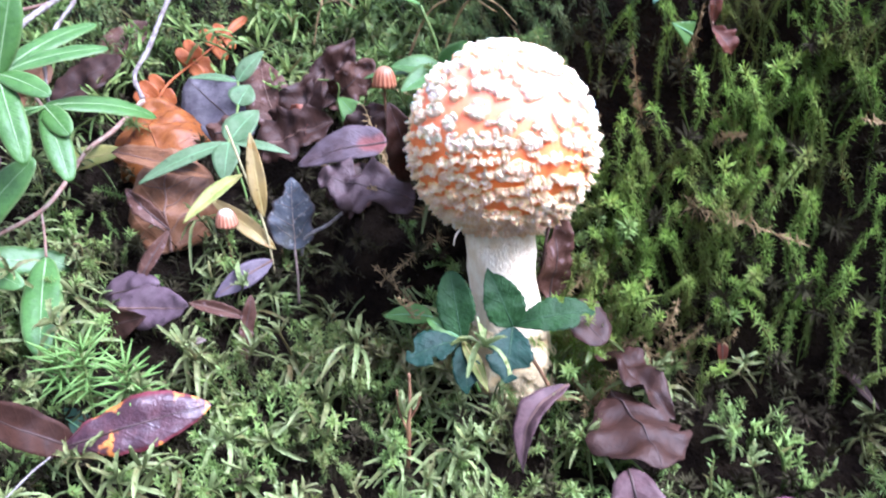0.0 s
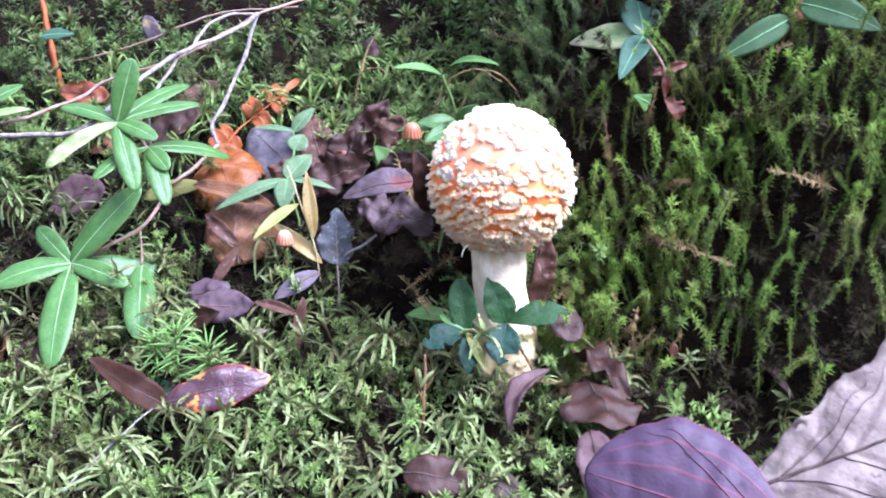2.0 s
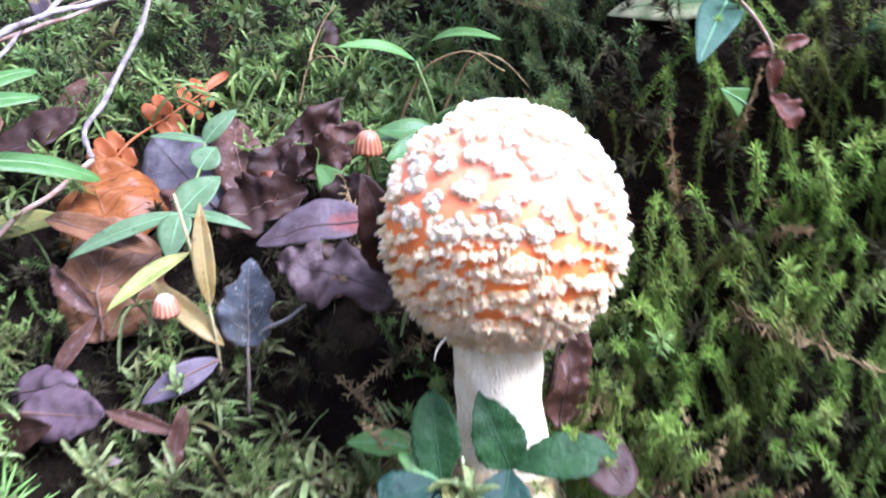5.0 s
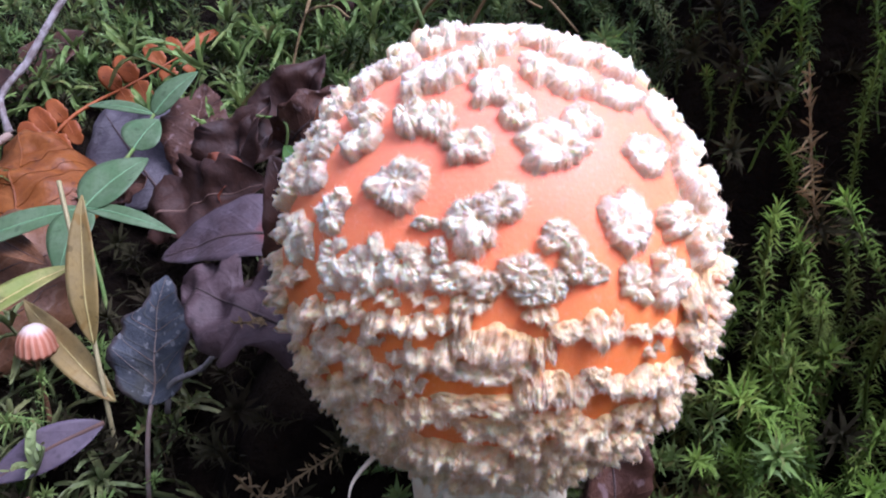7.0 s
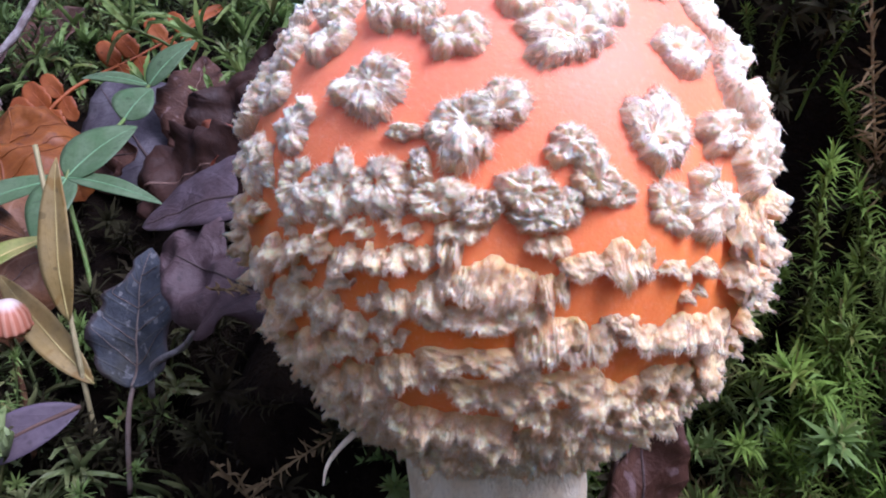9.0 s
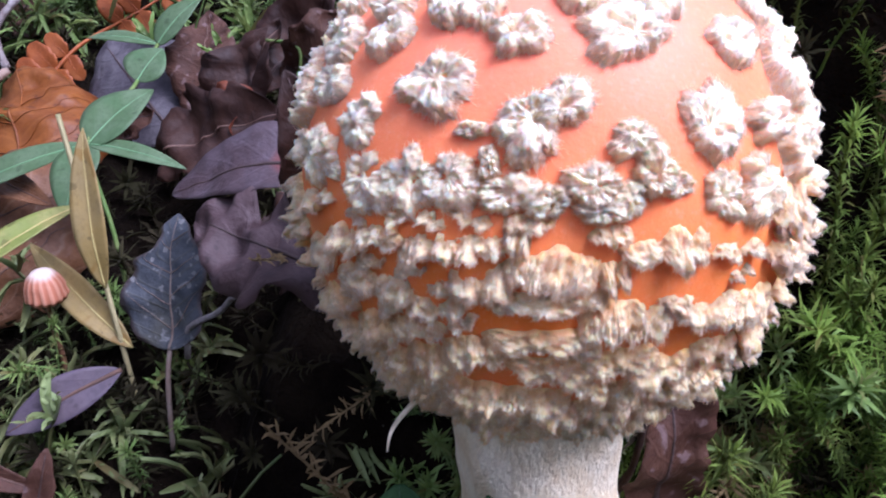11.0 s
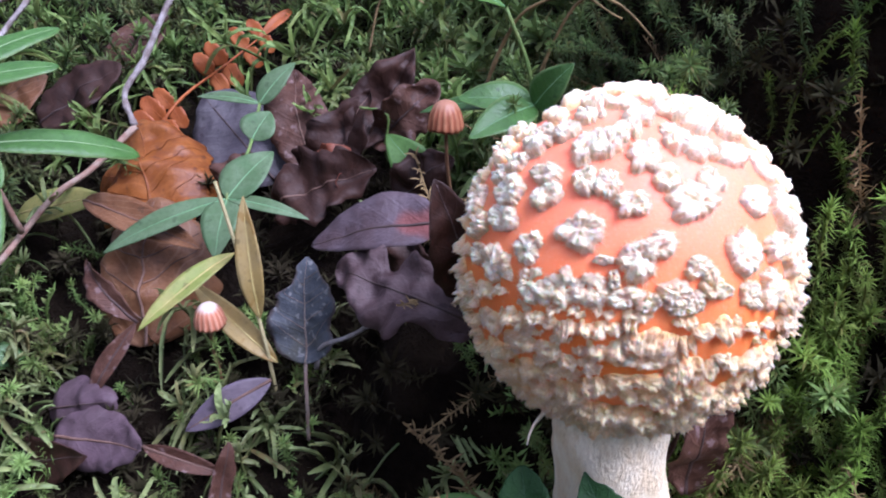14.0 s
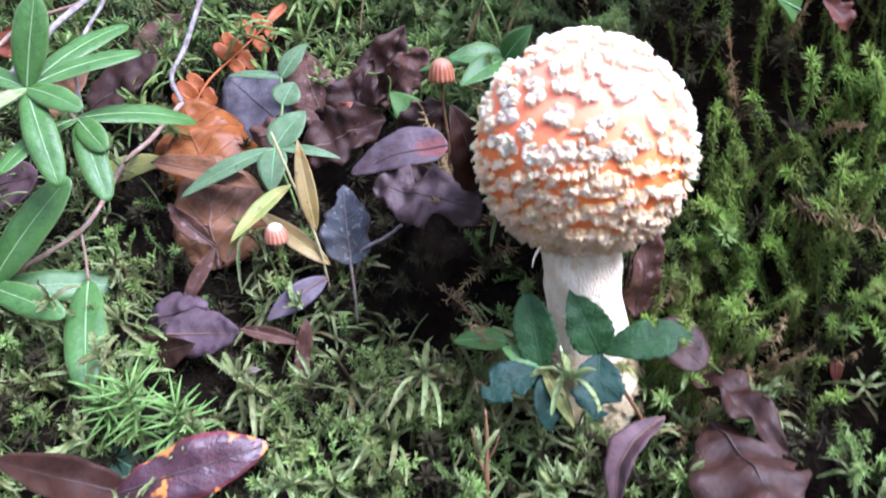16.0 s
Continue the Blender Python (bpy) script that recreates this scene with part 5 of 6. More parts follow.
add_leaf(low_plant, Vector((-0.0035, 0.2350, 0.0270)) - o, Vector((-0.0222, 0.2370, 0.0262)) - o, (0, -0.55, 0.85), 0.0085, M_LIGHT_GREEN, M_SEEDLING_RIB, "leaflet", label="light green pointed leaflet", kind="ovate", bend=0.12, cup=0.2)
part("stalk", tube(glide([hub2 * 0.6 + (Vector((-0.0035, 0.235, 0.027)) - o) * 0.4 + Vector((0, 0.006, -0.016)), Vector((-0.0015, 0.236, 0.020)) - o, Vector((-0.0035, 0.235, 0.027)) - o]), 0.0005, 6), M_STALK_GREEN, low_plant)

# ---- laurel branch ----
laurel = thing("laurel_branch", (-0.1650, 0.3050, 0.0420), "evergreen shrub branch with long glossy green leaves on a reddish stem", "shrub")
o = Vector(laurel.location)


def along(points, r0, r1, steps=6):
    line = glide([Vector(p) - o for p in points], steps)
    return tube(line, [r0 + (r1 - r0) * i / (len(line) - 1) for i in range(len(line))], 8, rough=0.15)


part("stem", along([(-0.1475, 0.355, 0.0805), (-0.1590, 0.340, 0.0691), (-0.1668, 0.325, 0.0634), (-0.1706, 0.290, 0.0513), (-0.1860, 0.275, 0.0440), (-0.2009, 0.264, 0.0382)], 0.0013, 0.0008), M_TWIG_RED, laurel)
part("stem", along([(-0.1651, 0.305, 0.0600), (-0.1662, 0.300, 0.0835), (-0.1690, 0.296, 0.0985), (-0.1772, 0.290, 0.1076)], 0.0010, 0.0007), M_TWIG_RED, laurel)
WA, WB = (-0.1772, 0.290, 0.1076), (-0.2009, 0.264, 0.0382)
WC = (-0.1665, 0.2985, 0.0925)
def laurel_leaves(rows):
    for start, tip, up, width, bend in rows:
        add_leaf(laurel, Vector(start) - o, Vector(tip) - o, up, width * 1.22, M_BICOLOUR if tip[0] == -0.1990 else M_LAUREL, M_LAUREL_RIB, kind="oblong", bend=bend, cup=0.2, roll=0.25, wave=0.03, seed=tip[0] * 60, rib_r=0.0004)


laurel_leaves((        # the upper whorl
    (WA, (-0.1675, 0.297, 0.1395), (0.3, -0.9, 0.2), 0.0120, 0.04),
    (WA, (-0.1400, 0.310, 0.1140), (0, -0.4, 0.9), 0.0105, 0.06),
    (WA, (-0.1545, 0.335, 0.1200), (0, -0.6, 0.8), 0.0110, 0.06),
    (WA, (-0.1990, 0.255, 0.0925), (0, -0.5, 0.85), 0.0105, 0.10),
    (WA, (-0.1605, 0.264, 0.0785), (0.4, -0.8, 0.4), 0.0110, 0.10),
    (WA, (-0.1530, 0.280, 0.1015), (0.1, -0.6, 0.8), 0.0095, 0.08),
    (WA, (-0.1925, 0.270, 0.1005), (0, -0.5, 0.85), 0.0100, 0.06),
    (WA, (-0.2110, 0.300, 0.1135), (0, -0.4, 0.9), 0.0100, 0.08),
))
laurel_leaves((        # below it on the same shoot
    (WC, (-0.1330, 0.330, 0.0790), (0, -0.5, 0.85), 0.0122, 0.08),
    (WC, (-0.1515, 0.285, 0.0840), (0.2, -0.7, 0.6), 0.0098, 0.08),
    (WC, (-0.1500, 0.274, 0.0680), (0.5, -0.8, 0.3), 0.0105, 0.08),
    (WC, (-0.1800, 0.262, 0.0850), (-0.2, -0.7, 0.6), 0.0105, 0.08),
))
laurel_leaves((        # the lower whorl
    (WB, (-0.1645, 0.278, 0.0765), (0.1, -0.75, 0.6), 0.0150, 0.05),
    (WB, (-0.2250, 0.280, 0.0520), (-0.1, -0.75, 0.6), 0.0110, 0.05),
    (WB, (-0.2330, 0.246, 0.0330), (-0.1, -0.6, 0.8), 0.0150, 0.10),
    (WB, (-0.1922, 0.215, 0.0050), (0.1, -0.85, 0.5), 0.0160, 0.06),
    (WB, (-0.1610, 0.285, 0.0250), (0.1, -0.7, 0.7), 0.0125, 0.05),
    (WB, (-0.1655, 0.250, 0.0330), (0.1, -0.65, 0.75), 0.0110, 0.10),
    ((-0.1690, 0.276, 0.0330), (-0.1569, 0.235, 0.0105), (0.3, -0.85, 0.4), 0.0150, 0.06),
))
part("stem", tube(glide([Vector((-0.1720, 0.286, 0.0490)) - o, Vector((-0.1700, 0.281, 0.0420)) - o, Vector((-0.1690, 0.276, 0.0330)) - o]), 0.0006, 6), M_TWIG_RED, laurel)


# ---- twigs ----
def twig(name, lines, material, label, category="twig"):
    """A fallen branch: each line is (points, radius at its start, at its end)."""
    at = Vector(lines[0][0][0])
    ob = thing(name, at, label, category, "twigs")
    for n, (points, r0, r1) in enumerate(lines):
        line = [p + 0.0011 * noise.noise_vector((p + at) * 75) * (1 if 0 < i else 0) for i, p in enumerate(glide([Vector(p) - at for p in points], 9))]
        part("branch" if n else "main_stem", tube(line, [(r0 + (r1 - r0) * i / (len(line) - 1)) * (1 + 0.55 * max(0, noise.noise(p * 260))) for i, p in enumerate(line)], 8, rough=0.3), material, ob)
    return ob


twig("grey_twig", [
    ([(-0.2560, 0.300, 0.0960), (-0.1980, 0.290, 0.1034), (-0.1807, 0.310, 0.1187), (-0.1690, 0.332, 0.1310), (-0.1531, 0.345, 0.1396), (-0.1390, 0.375, 0.1450), (-0.1287, 0.400, 0.1536)], 0.0014, 0.0011),
    ([(-0.1287, 0.400, 0.1536), (-0.1330, 0.393, 0.1400), (-0.1367, 0.385, 0.1270), (-0.1440, 0.370, 0.1060), (-0.1514, 0.360, 0.0927), (-0.1475, 0.355, 0.0805)], 0.0011, 0.0011),
    ([(-0.1531, 0.345, 0.1396), (-0.1500, 0.370, 0.1500), (-0.1400, 0.385, 0.1550), (-0.1287, 0.400, 0.1536)], 0.0009, 0.0008),
    ([(-0.1600, 0.341, 0.1350), (-0.1692, 0.320, 0.1147), (-0.1690, 0.310, 0.1019), (-0.1662, 0.300, 0.0835)], 0.0008, 0.0006),
], M_TWIG_GREY, "bare weathered grey twig that arches over the moss")
twig("reddish_twig", [
    ([(-0.2550, 0.315, 0.1000), (-0.2235, 0.340, 0.1098), (-0.2076, 0.350, 0.1194), (-0.1650, 0.352, 0.1325), (-0.1450, 0.385, 0.1440), (-0.1250, 0.405, 0.1550), (-0.0911, 0.440, 0.1652), (-0.0500, 0.480, 0.1780)], 0.0010, 0.0007),
    ([(-0.3300, 0.480, 0.1050), (-0.2600, 0.490, 0.1200), (-0.1900, 0.500, 0.1450), (-0.1300, 0.520, 0.1500)], 0.0008, 0.0006),
], M_TWIG_RED, "thin reddish-brown twig beside the grey one")
twig("white_twig", [([(-0.1560, 0.150, -0.0140), (-0.1500, 0.160, -0.0090), (-0.1400, 0.173, -0.0020), (-0.1310, 0.186, 0.0030)], 0.0004, 0.0003)], M_TWIG_GREY, "thin pale bare twig in the moss")
twig("thin_stick", [([(0.0360, 0.262, 0.0180), (0.0395, 0.254, 0.0420), (0.0440, 0.262, 0.0690)], 0.0007, 0.0005)], M_TWIG_DARK, "thin dark stick behind the stem")


twig("dead_moss_stalk", [
    ([(-0.0128, 0.1980, -0.0140), (-0.0120, 0.2010, 0.0060), (-0.0117, 0.2050, 0.0226)], 0.0009, 0.0005),
    ([(-0.0122, 0.2000, 0.0010), (-0.0150, 0.2015, 0.0090), (-0.0160, 0.2030, 0.0172)], 0.0005, 0.0003),
    ([(-0.0120, 0.2010, 0.0060), (-0.0095, 0.2015, 0.0110), (-0.0080, 0.2020, 0.0150)], 0.0005, 0.0003),
], M_STALK_BROWN, "dead reddish-brown moss stalk standing in the moss")
twig("pale_stick", [([(-0.0620, 0.2850, 0.0290), (-0.0584, 0.2830, 0.0378), (-0.0500, 0.2780, 0.0450), (-0.0403, 0.2720, 0.0543)], 0.0008, 0.0006)], M_TWIG_GREY, "pale mossy stick leaning by the grey-blue leaf")
twig("rusty_stalk", [([(-0.3060, 0.475, 0.0850), (-0.3099, 0.480, 0.1112), (-0.3225, 0.500, 0.1589), (-0.3300, 0.510, 0.1950)], 0.0022, 0.0016)], M_FERN, "rust-coloured dry stalk far back in the moss")
twig("wispy_root", [
    ([(-0.0720, 0.4150, 0.0950), (-0.0672, 0.4200, 0.1146), (-0.0560, 0.4150, 0.1190), (-0.0469, 0.4100, 0.1150)], 0.0005, 0.0003),
    ([(-0.0672, 0.4200, 0.1146), (-0.0640, 0.4300, 0.1300), (-0.0560, 0.4350, 0.1420)], 0.0006, 0.0003),
    ([(-0.0160, 0.3400, 0.1020), (-0.0060, 0.3350, 0.1230), (0.0080, 0.3320, 0.1310), (0.0240, 0.3300, 0.1250)], 0.0006, 0.0003),
    ([(0.0000, 0.3360, 0.1040), (0.0100, 0.3330, 0.1270), (0.0220, 0.3310, 0.1290), (0.0330, 0.3290, 0.1190)], 0.0005, 0.0003),
], M_MOSS_DEAD, "thin wispy brown roots that arch over the moss")


# ---- fallen leaves ----
fallen_leaf("spotted_leaf", (-0.1340, 0.1965, -0.0030), (-0.0835, 0.2095, 0.0065), (0.05, -0.75, 0.65), 0.0200, M_SPOTTED, M_RIB_DARK, "purplish red leaf with bright orange spots lying on moss", kind="broad", bend=0.10, cup=0.15, crumple=0.0012, roll=0.2, seed=1.2, wave=0.04)
fallen_leaf("dark_curled_leaf", (-0.1290, 0.2000, -0.0065), (-0.1490, 0.1740, 0.0350), (0.75, -0.5, 0.45), 0.0140, M_DARK_BROWN, M_RIB_DARK, "dark brown curled leaf half standing in moss", kind="lance", bend=-0.06, cup=0.5, twist=25, crumple=0.0012, seed=2.1)
fallen_leaf("green_disc_leaf", (-0.1320, 0.2150, -0.0130), (-0.1470, 0.2200, -0.0050), (0, -0.7, 0.7), 0.0110, M_BLUE_GREEN, M_SEEDLING_RIB, "small dark green leaf low in the moss", kind="round", bend=0.05, cup=0.1)
fallen_leaf("purple_leaf", (-0.1500, 0.2760, 0.0110), (-0.1190, 0.2690, 0.0235), (0.0, -0.75, 0.65), 0.0185, M_PURPLE_PALE, M_RIB_DARK, "grey-purple crumpled leaf on moss", petiole=((-0.1600, 0.282, 0.006),), kind="round", bend=0.16, cup=-0.1, crumple=0.0022, seed=3.3, roll=0.3)
fallen_leaf("twisted_purple_leaf", (-0.1340, 0.2570, 0.0190), (-0.1010, 0.2490, 0.0240), (0.1, -0.8, 0.55), 0.0185, M_PURPLE_PALE, M_RIB_BROWN, "twisted grey-purple leaf with a long reddish stalk", petiole=(), kind="ovate", bend=-0.12, cup=0.3, twist=-50, crumple=0.0016, seed=4.4, roll=0.2)
fallen_leaf("rolled_leaf", (-0.1010, 0.2500, 0.0250), (-0.0770, 0.2500, 0.0175), (0.0, -0.7, 0.7), 0.0055, M_BROWN, M_RIB_BROWN, "narrow rolled reddish brown leaf end", kind="lance", bend=0.12, cup=0.7, crumple=0.0005, seed=4.9)
# added dark blade where the underside of the purple leaves lies in shade
fallen_leaf("dark_underside", (-0.1500, 0.2600, 0.0060), (-0.1200, 0.2500, 0.0190), (0.1, -0.85, 0.4), 0.0170, M_DARK_BROWN, M_RIB_DARK, "dark blade added for the shaded underside of the purple leaf", kind="ovate", bend=0.05, cup=0.2, crumple=0.0015, seed=5.5)
fallen_leaf("withered_strip", (-0.1292, 0.2700, 0.0220), (-0.1178, 0.2850, 0.0420), (-0.2, -0.9, 0.3), 0.0065, M_BROWN, M_RIB_DARK, "withered purple-brown leaf strip standing in moss", petiole=(), kind="lance", bend=0.05, cup=0.6, twist=60, crumple=0.001, seed=6.0)
fallen_leaf("withered_strip", (-0.1178, 0.2850, 0.0415), (-0.1390, 0.2970, 0.0560), (0.1, -0.9, 0.5), 0.0080, M_BROWN, M_RIB_DARK, "withered purple-brown leaf strip standing in moss", kind="lance", bend=0.14, cup=0.6, twist=-40, crumple=0.0012, seed=6.6)
fallen_leaf("withered_strip", (-0.0830, 0.2430, -0.0010), (-0.0765, 0.2520, 0.0275), (0.5, -0.85, 0.1), 0.0062, M_BROWN, M_RIB_DARK, "withered red-brown leaf strip hanging down into the moss", kind="strap", bend=0.06, cup=0.4, crumple=0.0016, ragged=0.25, seed=17.5)
fallen_leaf("pale_chip", (-0.0985, 0.2410, 0.0125), (-0.0925, 0.2400, 0.0140), (0.0, -0.6, 0.8), 0.0026, M_WHITE, M_WHITE, "tiny bleached leaf chip caught in the moss", rib_r=0.0002, kind="lance", bend=0.05, cup=0.2, crumple=0.0004, seed=18.5)
fallen_leaf("small_faded_leaf", (-0.0719, 0.2740, 0.0320), (-0.0945, 0.2610, 0.0215), (0.25, -0.7, 0.65), 0.0098, M_SMALL, M_RIB_BROWN, "small faded leaf, grey-purple with a yellow middle", kind="lance", bend=0.08, cup=0.3, crumple=0.0005, seed=7.0)
fallen_leaf("grey_blue_leaf", (-0.0636, 0.2810, 0.0335), (-0.0660, 0.2990, 0.0600), (0.0, -0.85, 0.5), 0.0215, M_GREY_BLUE, M_RIB_PALE, "upright grey-blue leaf with dark specks on a straw stalk", petiole=((-0.0628, 0.2775, 0.0305), (-0.0620, 0.274, 0.0240), (-0.0622, 0.272, 0.0120)), kind="ovate", bend=0.06, cup=0.2, crumple=0.0014, seed=8.0, wave=0.05, rib_r=0.0004, nu=44, nv=12, bites=((0.78, -1, 0.5, 0.10), (0.35, 1, 0.22, 0.10), (0.55, -1, 0.15, 0.05)), veins=(0.15, 0.35, 0.55, 0.75), vein_lean=0.35, vein_r=0.00014)
fallen_leaf("orange_brown_leaf", (-0.1330, 0.3270, 0.0530), (-0.1530, 0.3690, 0.0780), (0.05, -0.75, 0.65), 0.0540, M_OAK, M_OAK, "large orange-brown dead leaf with darker blotches", kind="round", bend=0.04, cup=-0.10, crumple=0.0035, ragged=0.15, seed=9.0, roll=0.5, nu=40, nv=14, rib_r=0.0008, veins=(0.12, 0.28, 0.45, 0.62), vein_lean=0.5, vein_r=0.0002)
fallen_leaf("tan_leaf", (-0.1215, 0.2920, 0.0275), (-0.1290, 0.3265, 0.0650), (0.0, -0.8, 0.6), 0.0460, M_TAN, M_RIB_BROWN, "large dull tan leaf with a pale folded edge", kind="round", bend=0.10, cup=-0.05, crumple=0.0025, ragged=0.12, seed=10.0, roll=0.4, nu=36, nv=12, rib_r=0.0008, veins=(0.15, 0.35, 0.55), vein_lean=0.5, vein_r=0.0003)
fallen_leaf("pale_folded_leaf", (-0.1540, 0.3240, 0.0640), (-0.1010, 0.3020, 0.0590), (0.0, -0.55, 0.85), 0.0120, M_TAN, M_RIB_BROWN, "folded tan leaf edge with a pale sheen", kind="lance", bend=0.03, cup=0.35, crumple=0.0012, seed=10.7)
fallen_leaf("slate_leaf", (-0.0990, 0.3620, 0.0580), (-0.1370, 0.3930, 0.0800), (0.1, -0.8, 0.6), 0.0380, M_SLATE, M_RIB_DARK, "slate-grey dead leaf with a dark midrib", kind="round", bend=0.08, cup=-0.1, crumple=0.002, seed=11.0)
fallen_leaf("brown_leaf", (-0.0834, 0.3600, 0.0600), (-0.0985, 0.3950, 0.0925), (0.0, -0.85, 0.5), 0.0235, M_BROWN, M_RIB_BROWN, "brown oval dead leaf standing among others", kind="lance", bend=0.06, cup=0.25, crumple=0.0032, ragged=0.15, seed=12.0)
fallen_leaf("brown_leaf", (-0.0737, 0.3450, 0.0600), (-0.0580, 0.3520, 0.0970), (-0.2, -0.9, 0.35), 0.0230, M_DARK_BROWN, M_RIB_BROWN, "dark reddish brown dead leaf, torn at the top", kind="ovate", bend=0.05, cup=0.45, crumple=0.0050, ragged=0.35, seed=13.0)
fallen_leaf("brown_leaf", (-0.0630, 0.3460, 0.0760), (-0.0440, 0.3700, 0.1060), (0.0, -0.9, 0.4), 0.0200, M_DARK_BROWN, M_RIB_DARK, "dark curled dead leaf with a ragged tip", kind="lance", bend=-0.08, cup=0.6, crumple=0.0050, ragged=0.35, seed=14.0)
fallen_leaf("red_brown_leaf", (-0.0880, 0.3320, 0.0590), (-0.0520, 0.3330, 0.0760), (0.0, -0.75, 0.65), 0.0240, M_DARK_BROWN, M_RIB_BROWN, "crumpled dark red-brown leaf with a wavy rim", kind="round", bend=0.05, cup=0.35, crumple=0.0045, ragged=0.35, seed=15.0, wave=0.15)
fallen_leaf("flat_purple_leaf", (-0.0225, 0.2850, 0.0800), (-0.0605, 0.2890, 0.0690), (0.1, -0.55, 0.85), 0.0215, M_RUSTY, M_RIB_DARK, "purple-grey leaf with a rusty patch, pointed at one end", kind="ovate", bend=0.06, cup=0.12, crumple=0.0010, seed=16.0, nu=36, bites=((0.5, -1, 0.35, 0.5),), wave=0.04)
fallen_leaf("crumpled_leaf", (-0.0105, 0.2620, 0.0640), (-0.0510, 0.2780, 0.0690), (0.0, -0.75, 0.65), 0.0220, M_MAUVE, M_RIB_DARK, "crumpled purple-brown leaf with ragged edges beside the cap", bites=((0.62, 1, 0.5, 0.07), (0.3, -1, 0.4, 0.10), (0.85, -1, 0.35, 0.08)), nu=44, kind="round", bend=0.05, cup=0.1, crumple=0.0045, ragged=0.4, seed=17.0, wave=0.1)
fallen_leaf("dark_leaf", (-0.0110, 0.2640, 0.0720), (-0.0190, 0.2580, 0.1035), (0.4, -0.9, 0.2), 0.0170, M_DARK_BROWN, M_RIB_DARK, "dark brown leaf standing close behind the cap", kind="ovate", bend=0.05, cup=0.3, crumple=0.0016, seed=18.0)
fallen_leaf("strip_leaf", (0.0425, 0.2500, 0.0260), (0.0440, 0.2510, 0.0640), (0.2, -0.95, 0.2), 0.0130, M_BROWN, M_RIB_DARK, "brown wrinkled leaf strip behind the stem", kind="strap", bend=0.04, cup=0.4, crumple=0.0024, ragged=0.3, seed=19.0, twist=30)
fallen_leaf("mauve_leaf", (0.0480, 0.2400, 0.0300), (0.0600, 0.2250, 0.0215), (0.4, -0.75, 0.55), 0.0175, M_DARK_BROWN, M_RIB_DARK, "mauve-brown leaf half hidden under the green leaflets", kind="round", bend=0.08, cup=0.1, crumple=0.0012, seed=20.0)
fallen_leaf("dark_glossy_leaf", (0.0590, 0.2350, 0.0080), (0.0820, 0.2040, 0.0050), (0.35, -0.45, 0.85), 0.0190, M_DARK_BROWN, M_RIB_DARK, "dark glossy folded leaf in the hollow", kind="ovate", bend=0.12, cup=0.5, crumple=0.004, ragged=0.3, seed=21.0, wave=0.2, twist=30)
fallen_leaf("broad_brown_leaf", (0.0620, 0.2170, 0.0060), (0.0715, 0.1780, 0.0040), (0.1, -0.55, 0.85), 0.0340, M_DARK_BROWN, M_RIB_DARK, "broad dull brown leaf, rumpled, on the moss", kind="broad", bend=0.04, cup=-0.12, crumple=0.0030, ragged=0.35, seed=22.0, wave=0.10)
fallen_leaf("curled_leaf", (0.0454, 0.2120, 0.0125), (0.0275, 0.1870, -0.0060), (-0.55, -0.7, 0.5), 0.0105, M_PURPLE, M_RIB_BROWN, "curled purple-brown leaf hanging in front of the stem base", kind="lance", bend=0.08, cup=0.5, twist=45, sway=0.14, crumple=0.0012, seed=23.0)
fallen_leaf("low_brown_leaf", (0.0610, 0.1800, 0.0020), (0.0650, 0.1540, -0.0150), (-0.2, -0.7, 0.7), 0.0170, M_PURPLE, M_RIB_DARK, "brown leaf fragment lying low in the moss", kind="round", bend=0.06, cup=0.1, crumple=0.0018, seed=24.0)
fallen_leaf("violet_leaf", (0.1080, 0.0800, 0.0365), (0.0455, 0.1040, 0.0400), (0.15, -0.85, 0.5), 0.0500, M_VIOLET, M_RIB_PINK, "large smooth violet-purple leaf with reddish veins", petiole=((0.1120, 0.0770, 0.0340), (0.1180, 0.0720, 0.0150), (0.1200, 0.0740, -0.0350)), kind="obovate", bend=0.05, cup=-0.05, crumple=0.0014, seed=25.0, nu=44, nv=14, rib_r=0.0006, roll=0.2, wave=0.02, veins=(0.07, 0.2), vein_lean=0.8, vein_r=0.00024)
fallen_leaf("bleached_leaf", (0.1075, 0.1353, 0.0056), (0.2150, 0.1420, 0.0560), (-0.15, -0.55, 0.82), 0.0820, M_WHITE, M_RIB_DARK, "large bleached whitish dead leaf with dark veins", bites=((0.36, -1, 0.30, 0.34), (0.52, -1, 0.10, 0.05), (0.33, -1, 0.08, 0.04)), teeth=15, tooth=0.022, kind="obovate", bend=0.05, cup=-0.05, crumple=0.0019, ragged=0.2, seed=26.0, nu=60, nv=24, rib_r=0.0009, wave=0.02, veins=(0.12, 0.30, 0.50, 0.68), vein_lean=0.55, vein_r=0.00026)
fallen_leaf("dark_low_leaf", (-0.0180, 0.1650, -0.0110), (0.0110, 0.1640, -0.0150), (0.0, -0.6, 0.8), 0.0170, M_DARK_BROWN, M_RIB_DARK, "dark purple-brown leaf half sunk in the moss", kind="round", bend=0.10, cup=0.1, crumple=0.002, seed=27.0)
fallen_leaf("dark_low_leaf", (0.0140, 0.1710, -0.0165), (0.0350, 0.1600, -0.0230), (0.1, -0.6, 0.8), 0.0120, M_DARK_BROWN, M_RIB_DARK, "dark brown leaf end half sunk in the moss", kind="lance", bend=0.08, cup=0.2, crumple=0.002, seed=28.0)
fallen_leaf("green_leaf", (0.1880, 0.1650, 0.0560), (0.1750, 0.1800, 0.0560), (0.0, -0.55, 0.85), 0.0080, M_BLUE_GREEN, M_SEEDLING_RIB, "small fresh green leaf by the bleached one", kind="lance", bend=0.08, cup=0.15)
